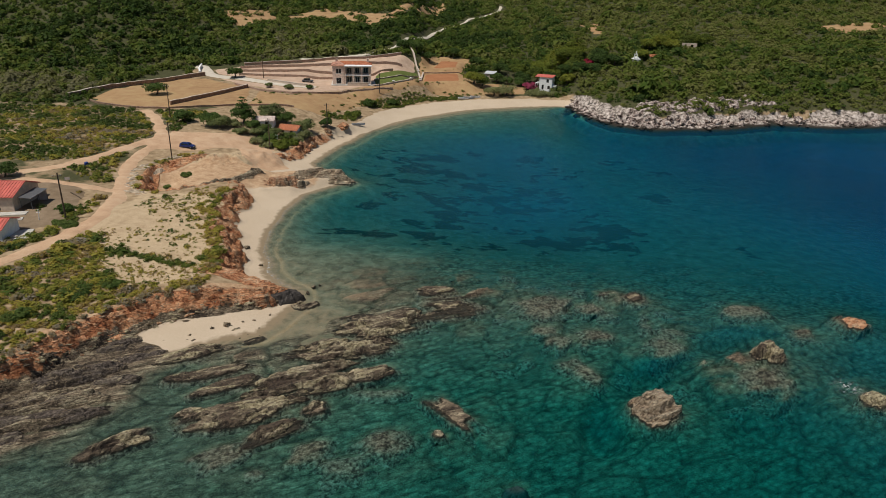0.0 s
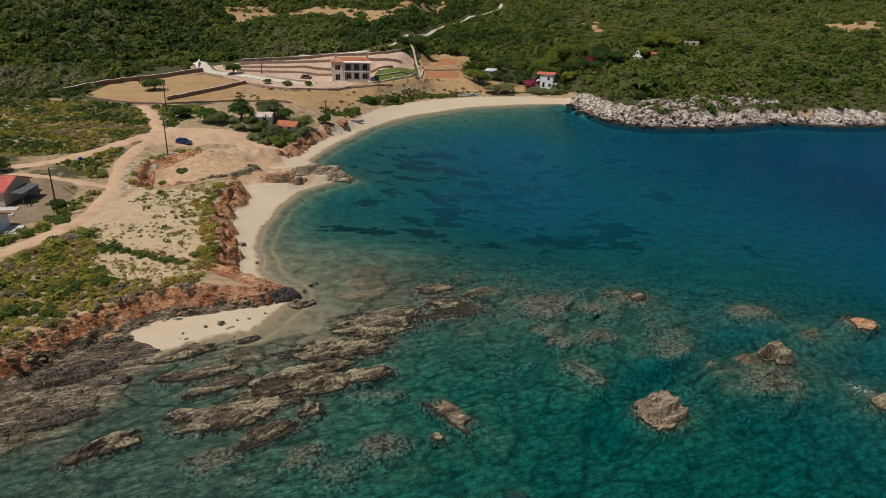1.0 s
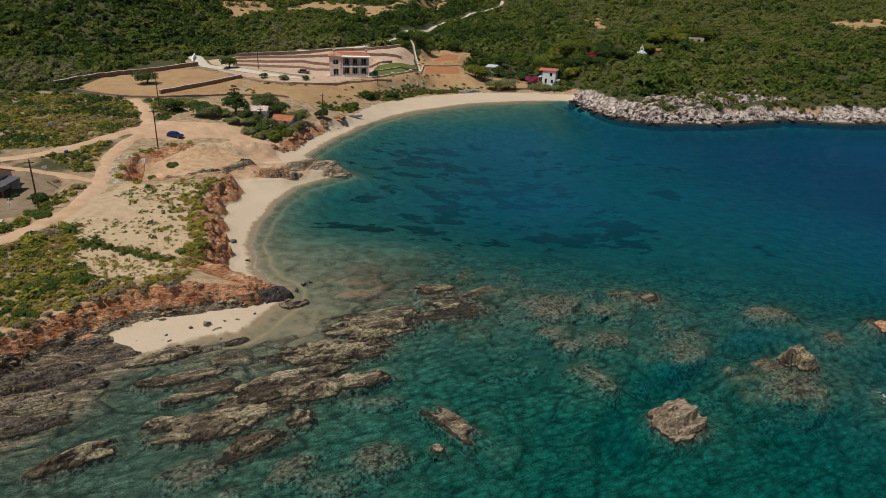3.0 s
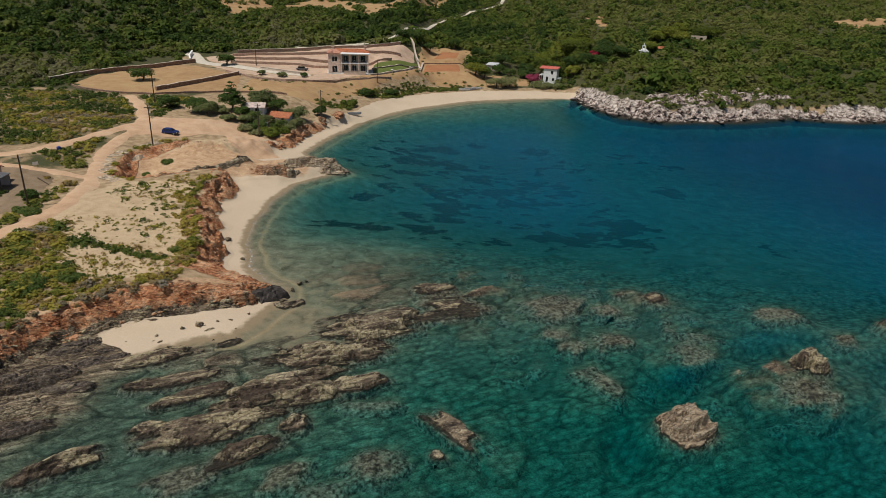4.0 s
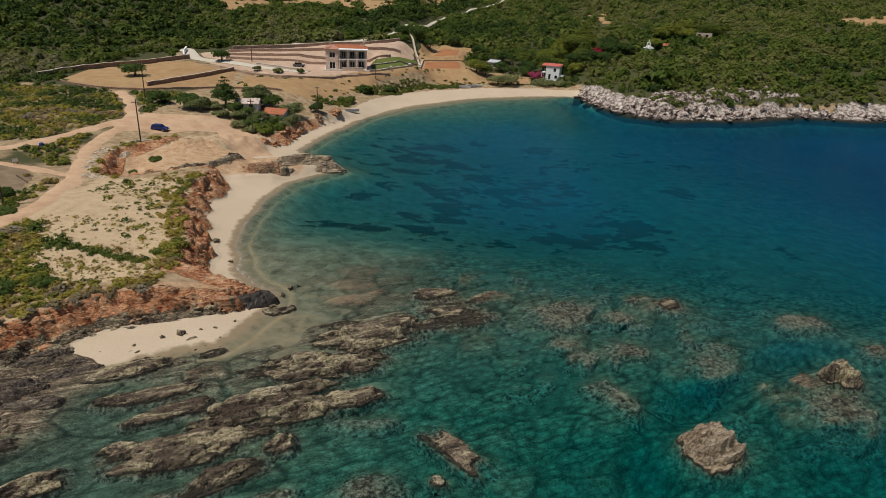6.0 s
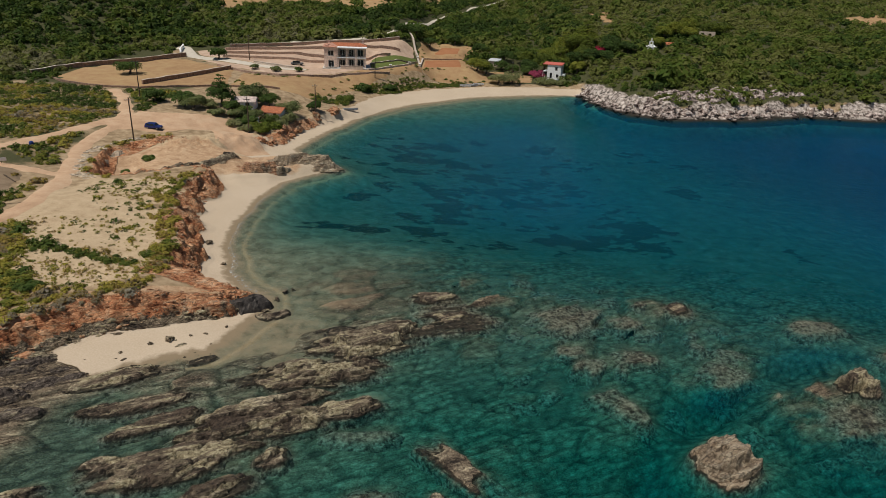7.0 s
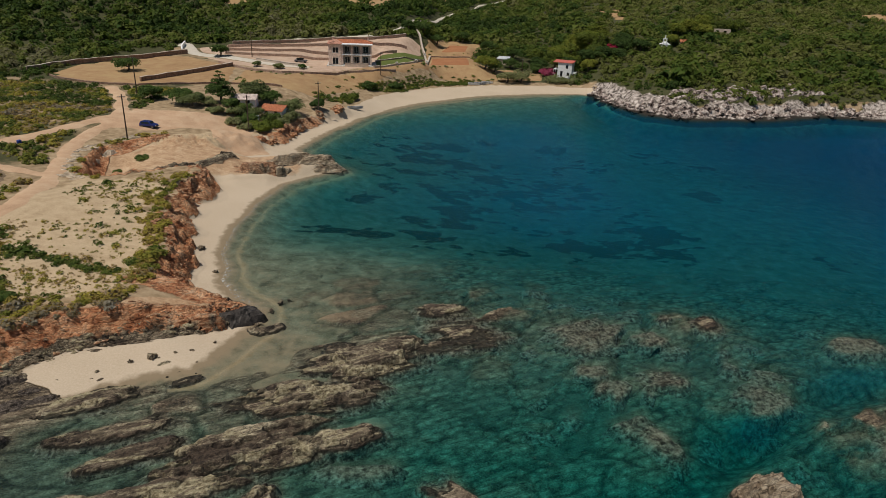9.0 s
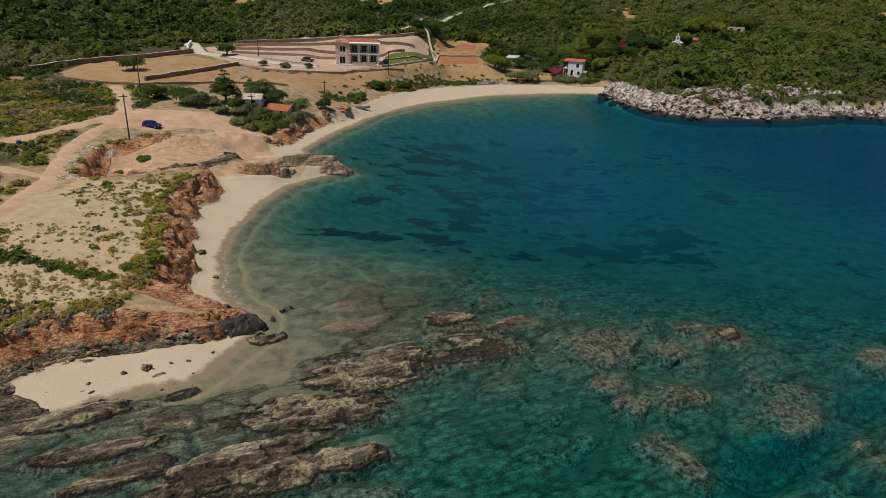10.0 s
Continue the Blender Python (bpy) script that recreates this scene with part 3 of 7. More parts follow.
def plates(x, y, size, seed, stretch=1.7):
    """Broken plates along the strike: each plate's own level (0 to 1), and the distance to its edge."""
    u = (x * STRIKE[0] + y * STRIKE[1]) / (size * stretch) + 0.35 * fbm(x / size / 1.4, y / size / 1.4, seed + 50, 2)
    v = (-x * STRIKE[1] + y * STRIKE[0]) / size + 0.35 * fbm(x / size / 1.4, y / size / 1.4, seed + 60, 2)
    iu, iv = np.floor(u), np.floor(v)
    f1 = np.full(np.broadcast(u, v).shape, 9.0)
    f2, level = f1.copy(), np.zeros_like(f1)
    for a in (-1, 0, 1):
        for b in (-1, 0, 1):
            cu, cv = iu + a, iv + b
            d = np.hypot(cu + hash2(cu, cv, seed) - u, cv + hash2(cu, cv, seed + 1) - v)
            near = d < f1
            f2 = np.where(near, f1, np.minimum(f2, d))
            level = np.where(near, hash2(cu, cv, seed + 2), level)
            f1 = np.minimum(f1, d)
    return level, f2 - f1


STRIKE = (0.89, 0.456)


def strata(x, y):
    """Stepped ridges of tilted beds that run along the strike."""
    u = x * STRIKE[0] + y * STRIKE[1]
    v = -x * STRIKE[1] + y * STRIKE[0]
    v = v + 1.6 * fbm(u / 9, v / 9, 41, 3)
    saw = (v / 2.3) % 1.0
    fine = (v / 0.9 + 0.3 * fbm(u / 3, v / 3, 45, 2)) % 1.0
    return (1 - saw) ** 1.4 * smooth(0, 0.24, saw) * 0.8 + (1 - fine) * smooth(0, 0.5, fine) * 0.2 - 0.35


VILLA_PAD = [(-49, 236.5), (-27, 239.5), (-13.5, 257), (-9.5, 272), (-11.5, 290), (-30, 268), (-49, 259)]
RED_LOW = [(-9.6, 270), (6.2, 274), (5.2, 291), (-9.4, 287)]
RED_HIGH = [(-6.5, 297), (4.5, 299), (6, 312), (-3, 313)]
PIT_RIDGE = [(-57, 123.4), (-53.4, 123.2), (-49.5, 127.6), (-45.9, 134.2), (-42.4, 142)]


SANDY = [(-24, 81.5), (-20.5, 89), (-14.5, 84.5), (-9.5, 85), (-14.5, 80), (-17.5, 76), (-20.5, 73.6), (-25, 70.8), (-29, 69), (-25.5, 72.5), (-24, 76)]
SANDY_STRIP = [(-27, 66.8), (-21, 69.6), (-6, 70.3), (-1, 68.2), (-6, 67.8), (-14, 67.9), (-21, 67)]
CHANNEL = [(17.5, 56), (19.4, 60.6), (22.2, 66.3), (28.1, 69.8), (33.4, 73.6), (42, 77.9), (54, 81)]


def reef_amount(x, y, channel=True):
    """0 on sandy bottom, 1 on broken reef."""
    wob = 1.2 * fbm(x / 3, y / 3, 65, 3)
    r = 0.40 + 0.60 * smooth(-0.15, 0.30, fbm(x / 13, y / 13, 61, 3))
    r = r * (0.45 + 0.55 * smooth(85, 30, x)) * (0.55 + 0.45 * smooth(-12, 2, x + 0.3 * (y - 84)))
    bare = np.maximum(smooth(-1.5, 1.5, signed(x, y, SANDY) + wob), 0.55 * smooth(-1.2, 1.2, signed(x, y, SANDY_STRIP) + wob))
    bare = np.maximum(bare, smooth(15, 3, np.hypot(x + 29, (y - 99) / 1.6) + 3.0 * wob))
    if channel:
        bare = np.maximum(bare, smooth(3.2, 1.2, line_distance(x, y, CHANNEL) + wob))
    return r * (1 - bare)


HOLLOW = [(-64, 121), (-66, 138), (-62, 147), (-50, 152), (-41, 146), (-40.5, 138), (-43, 131), (-47, 124.5), (-55, 119)]


def ground_height(x, y):
    x, y = np.asarray(x, float), np.asarray(y, float)
    d, e = shore_and_edge(x, y)
    step, south, low, east, pit = cliff_step(x, y, e)
    land_d = np.clip(d, 0, 400)
    beach = 0.115 * np.minimum(land_d, 14) + 0.085 * np.clip(land_d - 14, 0, 40)
    prom = smooth(9, 3, line_distance(x, y, [(-40, 139), (-33, 143), (-25, 147.2)]))
    beach = beach + prom * 1.3 * smooth(0, 3, land_d)
    zs = np.where(d > 0, beach, sea_floor(x, y, d))
    floor = smooth(-1.5, 3.0, signed(x, y, HOLLOW)) * (d > 0)
    zs = zs + floor * (np.clip(3.3 + 0.05 * (-50 - x) + 0.03 * (y - 128), 2.6, 4.4) - 2.5 * np.exp(-((x + 60.5) ** 2 + ((y - 131) / 1.8) ** 2) / 14) - zs)
    up = upland(x, y, e)
    z = zs + (np.maximum(up, zs) - zs) * step * (d > 0)
    # rocky relief: sea reef, low shelf, cliff faces, limestone shore
    s = strata(x, y)
    reef = smooth(124, 92, y + 0.10 * x) * smooth(0.5, -2.5, d) * reef_amount(x, y)
    lv, gap = plates(x, y, 3.4, 301)
    lv2, gap2 = plates(x, y, 1.25, 311)
    bank = smooth(9, -4, line_distance(x, y, [(-6, 86), (8, 84), (22, 84), (31, 80), (31, 72)]) - 7)
    plate = (0.95 * lv ** 1.3 + 0.28 * lv2 - 0.45) * smooth(0.02, 0.22, gap) - 0.5 * smooth(0.16, 0.0, gap) - 0.14 * smooth(0.15, 0.0, gap2)
    z = z + reef * (plate * (0.75 + 0.85 * bank) + 0.75 * bank - 0.10)
    z = z + reef * 0.42 * (s * 0.85 + 0.55 * fbm(x / 2.6, y / 2.0, 71, 4, 0.6) + 0.55 * fbm(x / 9, y / 6, 73, 3) + 0.05)
    cove = smooth(9, 4, np.hypot(x + 20, (y - 77.5) * 1.2)) * (d < 0)
    z = z + cove * (np.clip(z + 0.35, -9, -0.14) - z) * (z < -0.14)
    shelf = smooth(63, 57, y) * smooth(-3, 1, d) * smooth(2, -2, e) * smooth(-20, -28, x)
    z = z + shelf * (2.3 * s + 0.45 + 0.5 * fbm(x / 2.5, y / 1.6, 75, 4, 0.6))
    face = smooth(0, 0.25, step) * smooth(1.0, 0.7, step) * (d > 0)
    u, v = x * STRIKE[0] + y * STRIKE[1], -x * STRIKE[1] + y * STRIKE[0]
    crag = 1 - 2.4 * np.abs(fbm(u / 2.0, v / 0.75, 83, 3, 0.62))
    z = z + face * ((0.25 + 0.30 * south) * s + 0.45 * fbm(x / 1.9, y / 1.9, 81, 4, 0.6) + 0.80 * crag - 0.45) * (1 - low)
    lime = east * smooth(-1.5, 0.5, d) * smooth(7, 2, e)
    z = z + lime * (1.5 * fbm(x / 4.2, y / 4.2, 91, 4, 0.6) + 0.9 * np.abs(fbm(x / 1.6, y / 1.6, 95, 3)))
    ridge = smooth(1.3, 0.5, line_distance(x + 0.8 * fbm(x / 2, y / 2, 33, 2), y + 0.8 * fbm(x / 2, y / 2, 35, 2), PIT_RIDGE))
    mound = np.exp(-(((x + 54.5) / 4.4) ** 2 + ((y - 145.0) / 4.0) ** 2))
    z = z + mound * (0.9 + 0.35 * fbm(x * 1.2, y * 1.2, 43, 3))
    z = z + ridge * (0.8 + 0.5 * fbm(x, y, 37, 3))
    z = z + prom * smooth(0.5, 2, land_d) * (0.5 * s + 0.3 * fbm(x / 1.5, y / 1.5, 39, 3))
    land = smooth(0, 3, d) * smooth(0.3, 1, step)
    z = z + land * (0.18 * fbm(x / 5, y / 5, 51, 3) + 0.9 * fbm(x / 40, y / 40, 55, 3) * smooth(5, 60, e))
    pad = smooth(-8, 0.5, signed(x, y, VILLA_PAD))
    z = z * (1 - pad) + (8.4 - 0.06 * np.clip(x + 28, 0, 18) + 0.075 * np.clip(y - 244, 0, 60) * smooth(-30, -26, x)) * pad
    plot = smooth(-12, 0.5, signed(x, y, RED_LOW))
    z = z * (1 - plot) + (6.3 + 0.05 * (y - 271)) * plot
    plot = smooth(-6, 0.5, signed(x, y, RED_HIGH))
    z = z * (1 - plot) + (8.2 + 0.10 * (y - 296)) * plot
    z = z + smooth(260, 420, y) * 7 * fbm(x / 120, y / 120, 57, 3)
    return z

# ---------- helpers for meshes ----------
def part(name, bm, material, parent=None, label=""):
    """Links a bmesh as one mesh object under a thing."""
    me = bpy.data.meshes.new(name)
    bm.to_mesh(me)
    bm.free()
    me.materials.append(material)
    ob = new(name, me)
    ob.parent = parent
    if label:
        tagged(ob, label)
    return ob


def mesh_np(name, verts, faces, material, smoothed=False):
    """A mesh from arrays: verts (n, 3), faces (m, 3 or 4)."""
    me = bpy.data.meshes.new(name)
    n, (m, k) = len(verts), faces.shape
    me.vertices.add(n)
    me.vertices.foreach_set("co", np.ascontiguousarray(verts, np.float32).ravel())
    me.loops.add(m * k)
    me.loops.foreach_set("vertex_index", np.ascontiguousarray(faces, np.int32).ravel())
    me.polygons.add(m)
    me.polygons.foreach_set("loop_start", np.arange(m, dtype=np.int32) * k)
    me.polygons.foreach_set("use_smooth", np.full(m, smoothed))
    me.update(calc_edges=True)
    me.materials.append(material)
    return me


def float_attr(me, name, values):
    a = me.attributes.new(name, "FLOAT", "POINT")
    a.data.foreach_set("value", np.ascontiguousarray(values, np.float32).ravel())


def color_attr(me, name, r, g, b):
    a = me.attributes.new(name, "FLOAT_COLOR", "POINT")
    a.data.foreach_set("color", np.stack([r, g, b, np.ones_like(r)], -1).astype(np.float32).ravel())


def stops(*runs):
    """Grid lines: (start, end, step) runs end to end."""
    return np.concatenate([np.arange(a, b - 1e-6, s) for a, b, s in runs] + [[runs[-1][1]]])


# ---------- ground ----------
POLYGONS = {
    "field_west": [(-111, 204), (-105, 196), (-92, 192), (-84, 193.5), (-63, 203), (-68, 227), (-76, 234), (-89, 244), (-97, 243), (-104, 230), (-112, 217)],
    "field_south": [(-62, 203), (-40, 204), (-31, 224), (-19, 245), (-9, 258), (-10, 268), (-21, 250), (-36, 232), (-52, 221), (-64, 224)],
    "yard": [(-90, 250), (-75, 236), (-52, 224), (-36, 235), (-22, 248), (-13, 262), (-14, 294), (-48, 282), (-64, 275), (-82, 267), (-93, 258)],
    "lawn": [(-26.8, 242), (-14.5, 258.5), (-11.3, 272), (-12.6, 285), (-28, 264)],
    "red_low": RED_LOW,
    "red_high": RED_HIGH,
    "high_a": [(-114, 349), (-96, 369), (-89, 354), (-100, 329.5), (-108, 335)],
    "high_b": [(-88, 360), (-60, 374), (-52, 363), (-40, 350), (-28, 366), (-20, 420), (-34, 384), (-70, 392)],
    "high_c": [(-19, 430), (-2, 509), (-1.4, 462), (-18, 405)],
    "high_d": [(73, 369), (75, 344), (82, 346), (81, 372)],
    "high_e": [(198, 366), (238, 380), (232, 350), (203, 352)],
    "car_park": [(-71, 150), (-62, 151), (-55, 155), (-48, 157), (-44, 163), (-51, 168), (-60, 165), (-71, 165)],
    "fan": [(-60, 96), (-57, 106), (-61, 113), (-54.5, 108), (-49, 102), (-52, 96)],
    "valley": [(-9, 259), (20, 268), (33, 272), (35, 285), (22, 289), (8, 284), (8, 300), (13, 330), (-7, 331), (-12, 300), (-11, 270)],
    "house_yard": [(-92, 96), (-70, 92), (-64, 100), (-67, 112), (-71, 122), (-92, 121)],
}
TRACKS = [
    [(-100, 62), (-78, 74), (-64.8, 83.5), (-61.4, 92.4), (-60, 98.3), (-59.8, 104), (-62.2, 115), (-65.8, 124.5), (-69, 133), (-71, 141.5), (-70.5, 152), (-73.3, 164), (-80, 177), (-87.6, 188)],
    [(-130, 108), (-110, 117), (-90, 124), (-81.7, 131), (-76, 147), (-72, 157)],
    [(-47, 157), (-42.5, 151.5), (-39, 146)],
    [(-90, 122), (-74, 121), (-66, 120)],
]
HIGH_ROAD = [(-62, 283), (-51, 284.5), (-42, 288.7), (-33, 295), (-23.8, 306), (-17.6, 335), (-7.4, 387), (5.8, 414), (14.3, 447), (35, 470), (39, 490)]
DRIVE = [(-97, 263), (-90, 251), (-74, 244.5), (-59, 238), (-49, 236)]

GX = stops((-3000, -600, 300), (-600, -260, 20), (-260, -96, 3), (-96, 62, 0.56), (62, 165, 0.95), (165, 330, 3), (330, 700, 20), (700, 3000, 300))
GY = stops((-900, -100, 100), (-100, 20, 6), (20, 104, 0.5), (104, 168, 0.62), (168, 272, 0.9), (272, 480, 2.2), (480, 800, 16), (800, 3000, 200))
NX, NY = len(GX), len(GY)
XX, YY = np.meshgrid(GX, GY)
ZZ = ground_height(XX, YY)
DD, EE = shore_and_edge(XX, YY)
quad = (np.arange(NY - 1)[:, None] * NX + np.arange(NX - 1)[None]).ravel()
QUADS = np.stack([quad, quad + 1, quad + NX + 1, quad + NX], -1)

WARP = fbm(XX / 3.5, YY / 3.5, 101, 3)


def field(name, soft=1.0, ragged=0.8):
    return smooth(-soft, soft, signed(XX, YY, POLYGONS[name]) + ragged * WARP)


def band(pts, half, soft=0.7, ragged=0.8):
    return smooth(soft, -soft, line_distance(XX, YY, pts) - half + ragged * WARP)


WEED_BEDS = [(-15, 120, 9, 3), (-3, 122, 5, 3), (0, 138, 11, 9), (-10, 147, 10, 7), (-18, 154, 6, 4), (-12, 170, 9, 6), (-3, 188, 7, 4), (18, 145, 7, 4), (27, 122, 10, 7), (12, 153, 10, 5), (7, 168, 7, 5)]


def covers(XX, YY, DD, EE, WARP):
    """What lies on the ground, point by point: sand, rock, red rock; limestone, green soil darkened for shade between
    shrubs, sea grass; cracks; ochre earth.
    """
    EAST = smooth(46, 56, XX)
    STEP, SOUTH, _, _, _ = cliff_step(XX, YY, EE)
    sand = smooth(-5, 1, DD) * smooth(1.2, -0.2, EE + 0.6 * WARP) * (1 - EAST)
    shelf_zone = smooth(70, 66, YY - 0.25 * (XX + 38)) * smooth(-16, -24, XX)
    shelf_zone = np.maximum(shelf_zone, smooth(0.8, -0.8, YY - 70.4 + 0.45 * (XX + 38.1) + 2.2 * WARP) * smooth(-31, -33, XX))
    shelf_zone = np.maximum(shelf_zone, 0.62 * smooth(-37.5, -41.5, XX + 3.0 * WARP) * smooth(76, 73, YY))
    sand = sand * (1 - shelf_zone) * (1 - SOUTH * smooth(0.03, 0.12, STEP))
    dune = smooth(-2, 2, signed(XX, YY, [(-34.5, 83.5), (-36, 91), (-40, 100), (-44, 112), (-45, 121), (-59, 120), (-61, 108), (-59, 97), (-57, 87), (-50.5, 80.0), (-44, 78.5), (-40, 80)]) + 1.2 * WARP)
    under = smooth(1, -6, DD)
    rock = np.clip(SOUTH * smooth(0.75, 0.35, STEP + 0.25 * WARP) * smooth(0.02, 0.10, STEP) * (DD > 0), 0, 1)
    rock = np.maximum(rock, shelf_zone * smooth(2, -1, EE) * smooth(-14, -6, DD))
    reef = smooth(128, 94, YY + 0.10 * XX + 5 * WARP) * smooth(0.6, -2.5, DD) * (0.34 + 0.24 * np.maximum(smooth(-14, -4, XX), smooth(68, 62, YY)) + 0.60 * smooth(-0.40, 0.12, fbm(XX / 8, YY / 8, 63, 3) + 0.5 * strata(XX, YY) + 0.35 * smooth(-10, -22, XX) - 0.25 * np.exp(-((XX - 4) ** 2 + (YY - 62) ** 2) / 90)))
    bare = smooth(0.26, 0.02, reef_amount(XX, YY, False) + 0.06 * WARP)
    reef_level, reef_gap = plates(XX, YY, 3.4, 301)
    reef = reef * (1 - 0.55 * smooth(82, 87, YY) * smooth(6, -4, XX)) * (1 - 0.92 * bare) * (0.80 + 0.3 * smooth(0.2, 0.55, reef_level))
    rock = np.maximum(rock, reef)
    prom = smooth(7, 3.5, line_distance(XX, YY, [(-40, 139.5), (-33, 143.5), (-25, 147.2)])) * (DD > -2)
    rock = np.maximum(rock, prom * 0.25)
    rock = np.maximum(rock, smooth(1.5, 0.9, line_distance(XX + 0.8 * WARP, YY, PIT_RIDGE)))
    cliff = smooth(0.02, 0.10, STEP) * smooth(0.995, 0.95, STEP) * (DD > 0.5) * (YY < 215) * (XX < -18) * (1 - smooth(150, 154, YY) * smooth(166, 160, YY)) * (1 - smooth(12, 8, np.hypot(XX + 50, YY - 148))) * (1 - smooth(184, 192, YY))
    red = np.clip(cliff * (0.80 + 0.4 * WARP), 0, 1)
    red = np.maximum(red, 0.8 * smooth(-1, 1, signed(XX, YY, [(-37, 84.5), (-24, 83.5), (-23, 88), (-29, 91.5), (-35, 92)]) + WARP))
    rock = np.where((SOUTH > 0.5) & (DD > 0), np.clip(rock * (0.25 + 0.70 * smooth(0.55, 0.15, STEP)), 0, 1), rock)
    red = np.maximum(red, SOUTH * smooth(1.2, 0.2, EE) * smooth(0.15, 0.45, STEP + 0.2 * WARP) * np.clip(0.6 + 0.6 * fbm(XX / 4, YY / 4, 131, 3), 0, 1))
    pit_wall = smooth(13.5, 10, np.hypot(XX + 59.5, (YY - 134.5) * 0.8)) * smooth(-3.0, -1.6, EE) * smooth(0.9, 0.2, EE)
    red = np.maximum(red, pit_wall)
    rock = rock * (1 - 0.8 * pit_wall)
    lime = EAST * smooth(-4, -1, DD) * smooth(3.0, 0.4, EE + 2.0 * WARP - 5.0 * fbm(XX / 13, YY / 13, 141, 3))
    lime = np.maximum(lime, smooth(5, 1.5, np.hypot((XX - 49), (YY - 252) / 1.3)) * 0.7)
    lush_shade = np.maximum(smooth(2, 8, EE), EAST * smooth(-0.5, 2.5, EE)) * (1 - 0.12 * EAST) * np.clip(smooth(255, 275, YY) + EAST + smooth(-96, -112, XX) * smooth(190, 205, YY) + 0.8 * smooth(-66, -72, XX) * (0.6 + 0.4 * WARP), 0, 1)
    weed_at = 0.75 * fbm(XX / 9 + 4, YY / 7, 111, 4) + 0.5 * fbm(XX / 3.6, YY / 2.8, 115, 3) + 0.42 * fbm(XX / 1.7, YY / 1.3, 119, 3, 0.7)
    weed_zone = smooth(-5, -10, DD) * smooth(104, 122, YY + 4 * WARP) * smooth(95, 50, XX) * smooth(212, 190, YY)
    core = np.zeros_like(XX)
    for px, py, rx, ry in WEED_BEDS:
        core = np.maximum(core, np.exp(-(((XX - px) / rx) ** 2 + ((YY - py) / ry) ** 2)))
    posidonia = weed_zone * np.clip(0.06 + 1.5 * weed_at + 0.72 * core, 0, 1)
    cover_a = (np.clip(np.maximum(np.maximum(sand, dune * (0.74 + 0.30 * WARP)), under), 0, 1), np.clip(rock, 0, 1), np.clip(red, 0, 1))
    cover_b = (np.clip(lime, 0, 1), np.clip(lush_shade, 0, 1), np.clip(posidonia, 0, 1))
    ochre = 0.75 * smooth(-1, 2.5, signed(XX, YY, [(-63, 126), (-64, 138), (-60, 144), (-52, 150), (-44, 146), (-40, 140), (-44, 133), (-49, 126), (-56, 122)]) + 1.5 * WARP)
    ochre = np.maximum(ochre, 0.8 * smooth(7, 3, line_distance(XX, YY, [(-47, 136), (-40, 140), (-34, 143)])))
    ochre = np.maximum(ochre, SOUTH * smooth(3.2, 1.2, EE + 0.8 * WARP) * smooth(-0.5, 0.6, EE))
    crack = smooth(0.13, 0.01, reef_gap) * np.clip(rock, 0, 1) * (DD < 1)
    return cover_a, cover_b, crack, np.clip(ochre, 0, 1)


verts = np.stack([XX, YY, ZZ], -1).reshape(-1, 3)


def fine_sheet(x0, x1, y0, y1, step):
    """A finer piece of the ground sheet between grid lines; returns its points, faces and fields."""
    gx, gy = np.linspace(x0, x1, int((x1 - x0) / step) + 1), np.linspace(y0, y1, int((y1 - y0) / step) + 1)
    X, Y = np.meshgrid(gx, gy)
    D, E = shore_and_edge(X, Y)
    q = (np.arange(len(gy) - 1)[:, None] * len(gx) + np.arange(len(gx) - 1)[None]).ravel()
    f = np.stack([q, q + 1, q + len(gx) + 1, q + len(gx)], -1)
    return np.stack([X, Y, ground_height(X, Y)], -1).reshape(-1, 3), f, covers(X, Y, D, E, fbm(X / 3.5, Y / 3.5, 101, 3))


def snap(lines, v):
    return float(lines[np.argmin(np.abs(lines - v))])


keep = np.ones(len(QUADS), bool)
mid_x, mid_y = verts[QUADS, 0].mean(1), verts[QUADS, 1].mean(1)
sheets = [[verts, QUADS, covers(XX, YY, DD, EE, WARP)]]
for x0, x1, y0, y1, step in ((-52, -19, 50, 104, 0.17), (-19, 40, 46, 95, 0.28), (-66, -30, 104, 151, 0.34)):
    x0, x1, y0, y1 = snap(GX, x0), snap(GX, x1), snap(GY, y0), snap(GY, y1)
    keep &= ~((mid_x > x0) & (mid_x < x1) & (mid_y > y0) & (mid_y < y1))
    sheets.append(fine_sheet(x0, x1, y0, y1, step))
sheets[0][1] = QUADS[keep]
first = np.cumsum([0] + [len(p) for p, _, _ in sheets])
me = mesh_np("ground", np.concatenate([p for p, _, _ in sheets]), np.concatenate([f + k for (_, f, _), k in zip(sheets, first)]), GROUND, True)
color_attr(me, "cover_a", *[np.concatenate([c[0][k].ravel() for _, _, c in sheets]) for k in range(3)])
color_attr(me, "cover_b", *[np.concatenate([c[1][k].ravel() for _, _, c in sheets]) for k in range(3)])
float_attr(me, "crack", np.concatenate([c[2].ravel() for _, _, c in sheets]))
float_attr(me, "ochre", np.concatenate([c[3].ravel() for _, _, c in sheets]))
tagged(new("ground", me), "dry coastal ground with sand, red earth and rocky seabed", "ground", kind="structure")


def take(mask):
    """Faces of the ground grid that the vertex mask touches, with their vertices renumbered."""
    hit = mask.ravel()[QUADS].any(1)
    f = QUADS[hit]
    used, inv = np.unique(f, return_inverse=True)
    return used, inv.reshape(-1, 4)


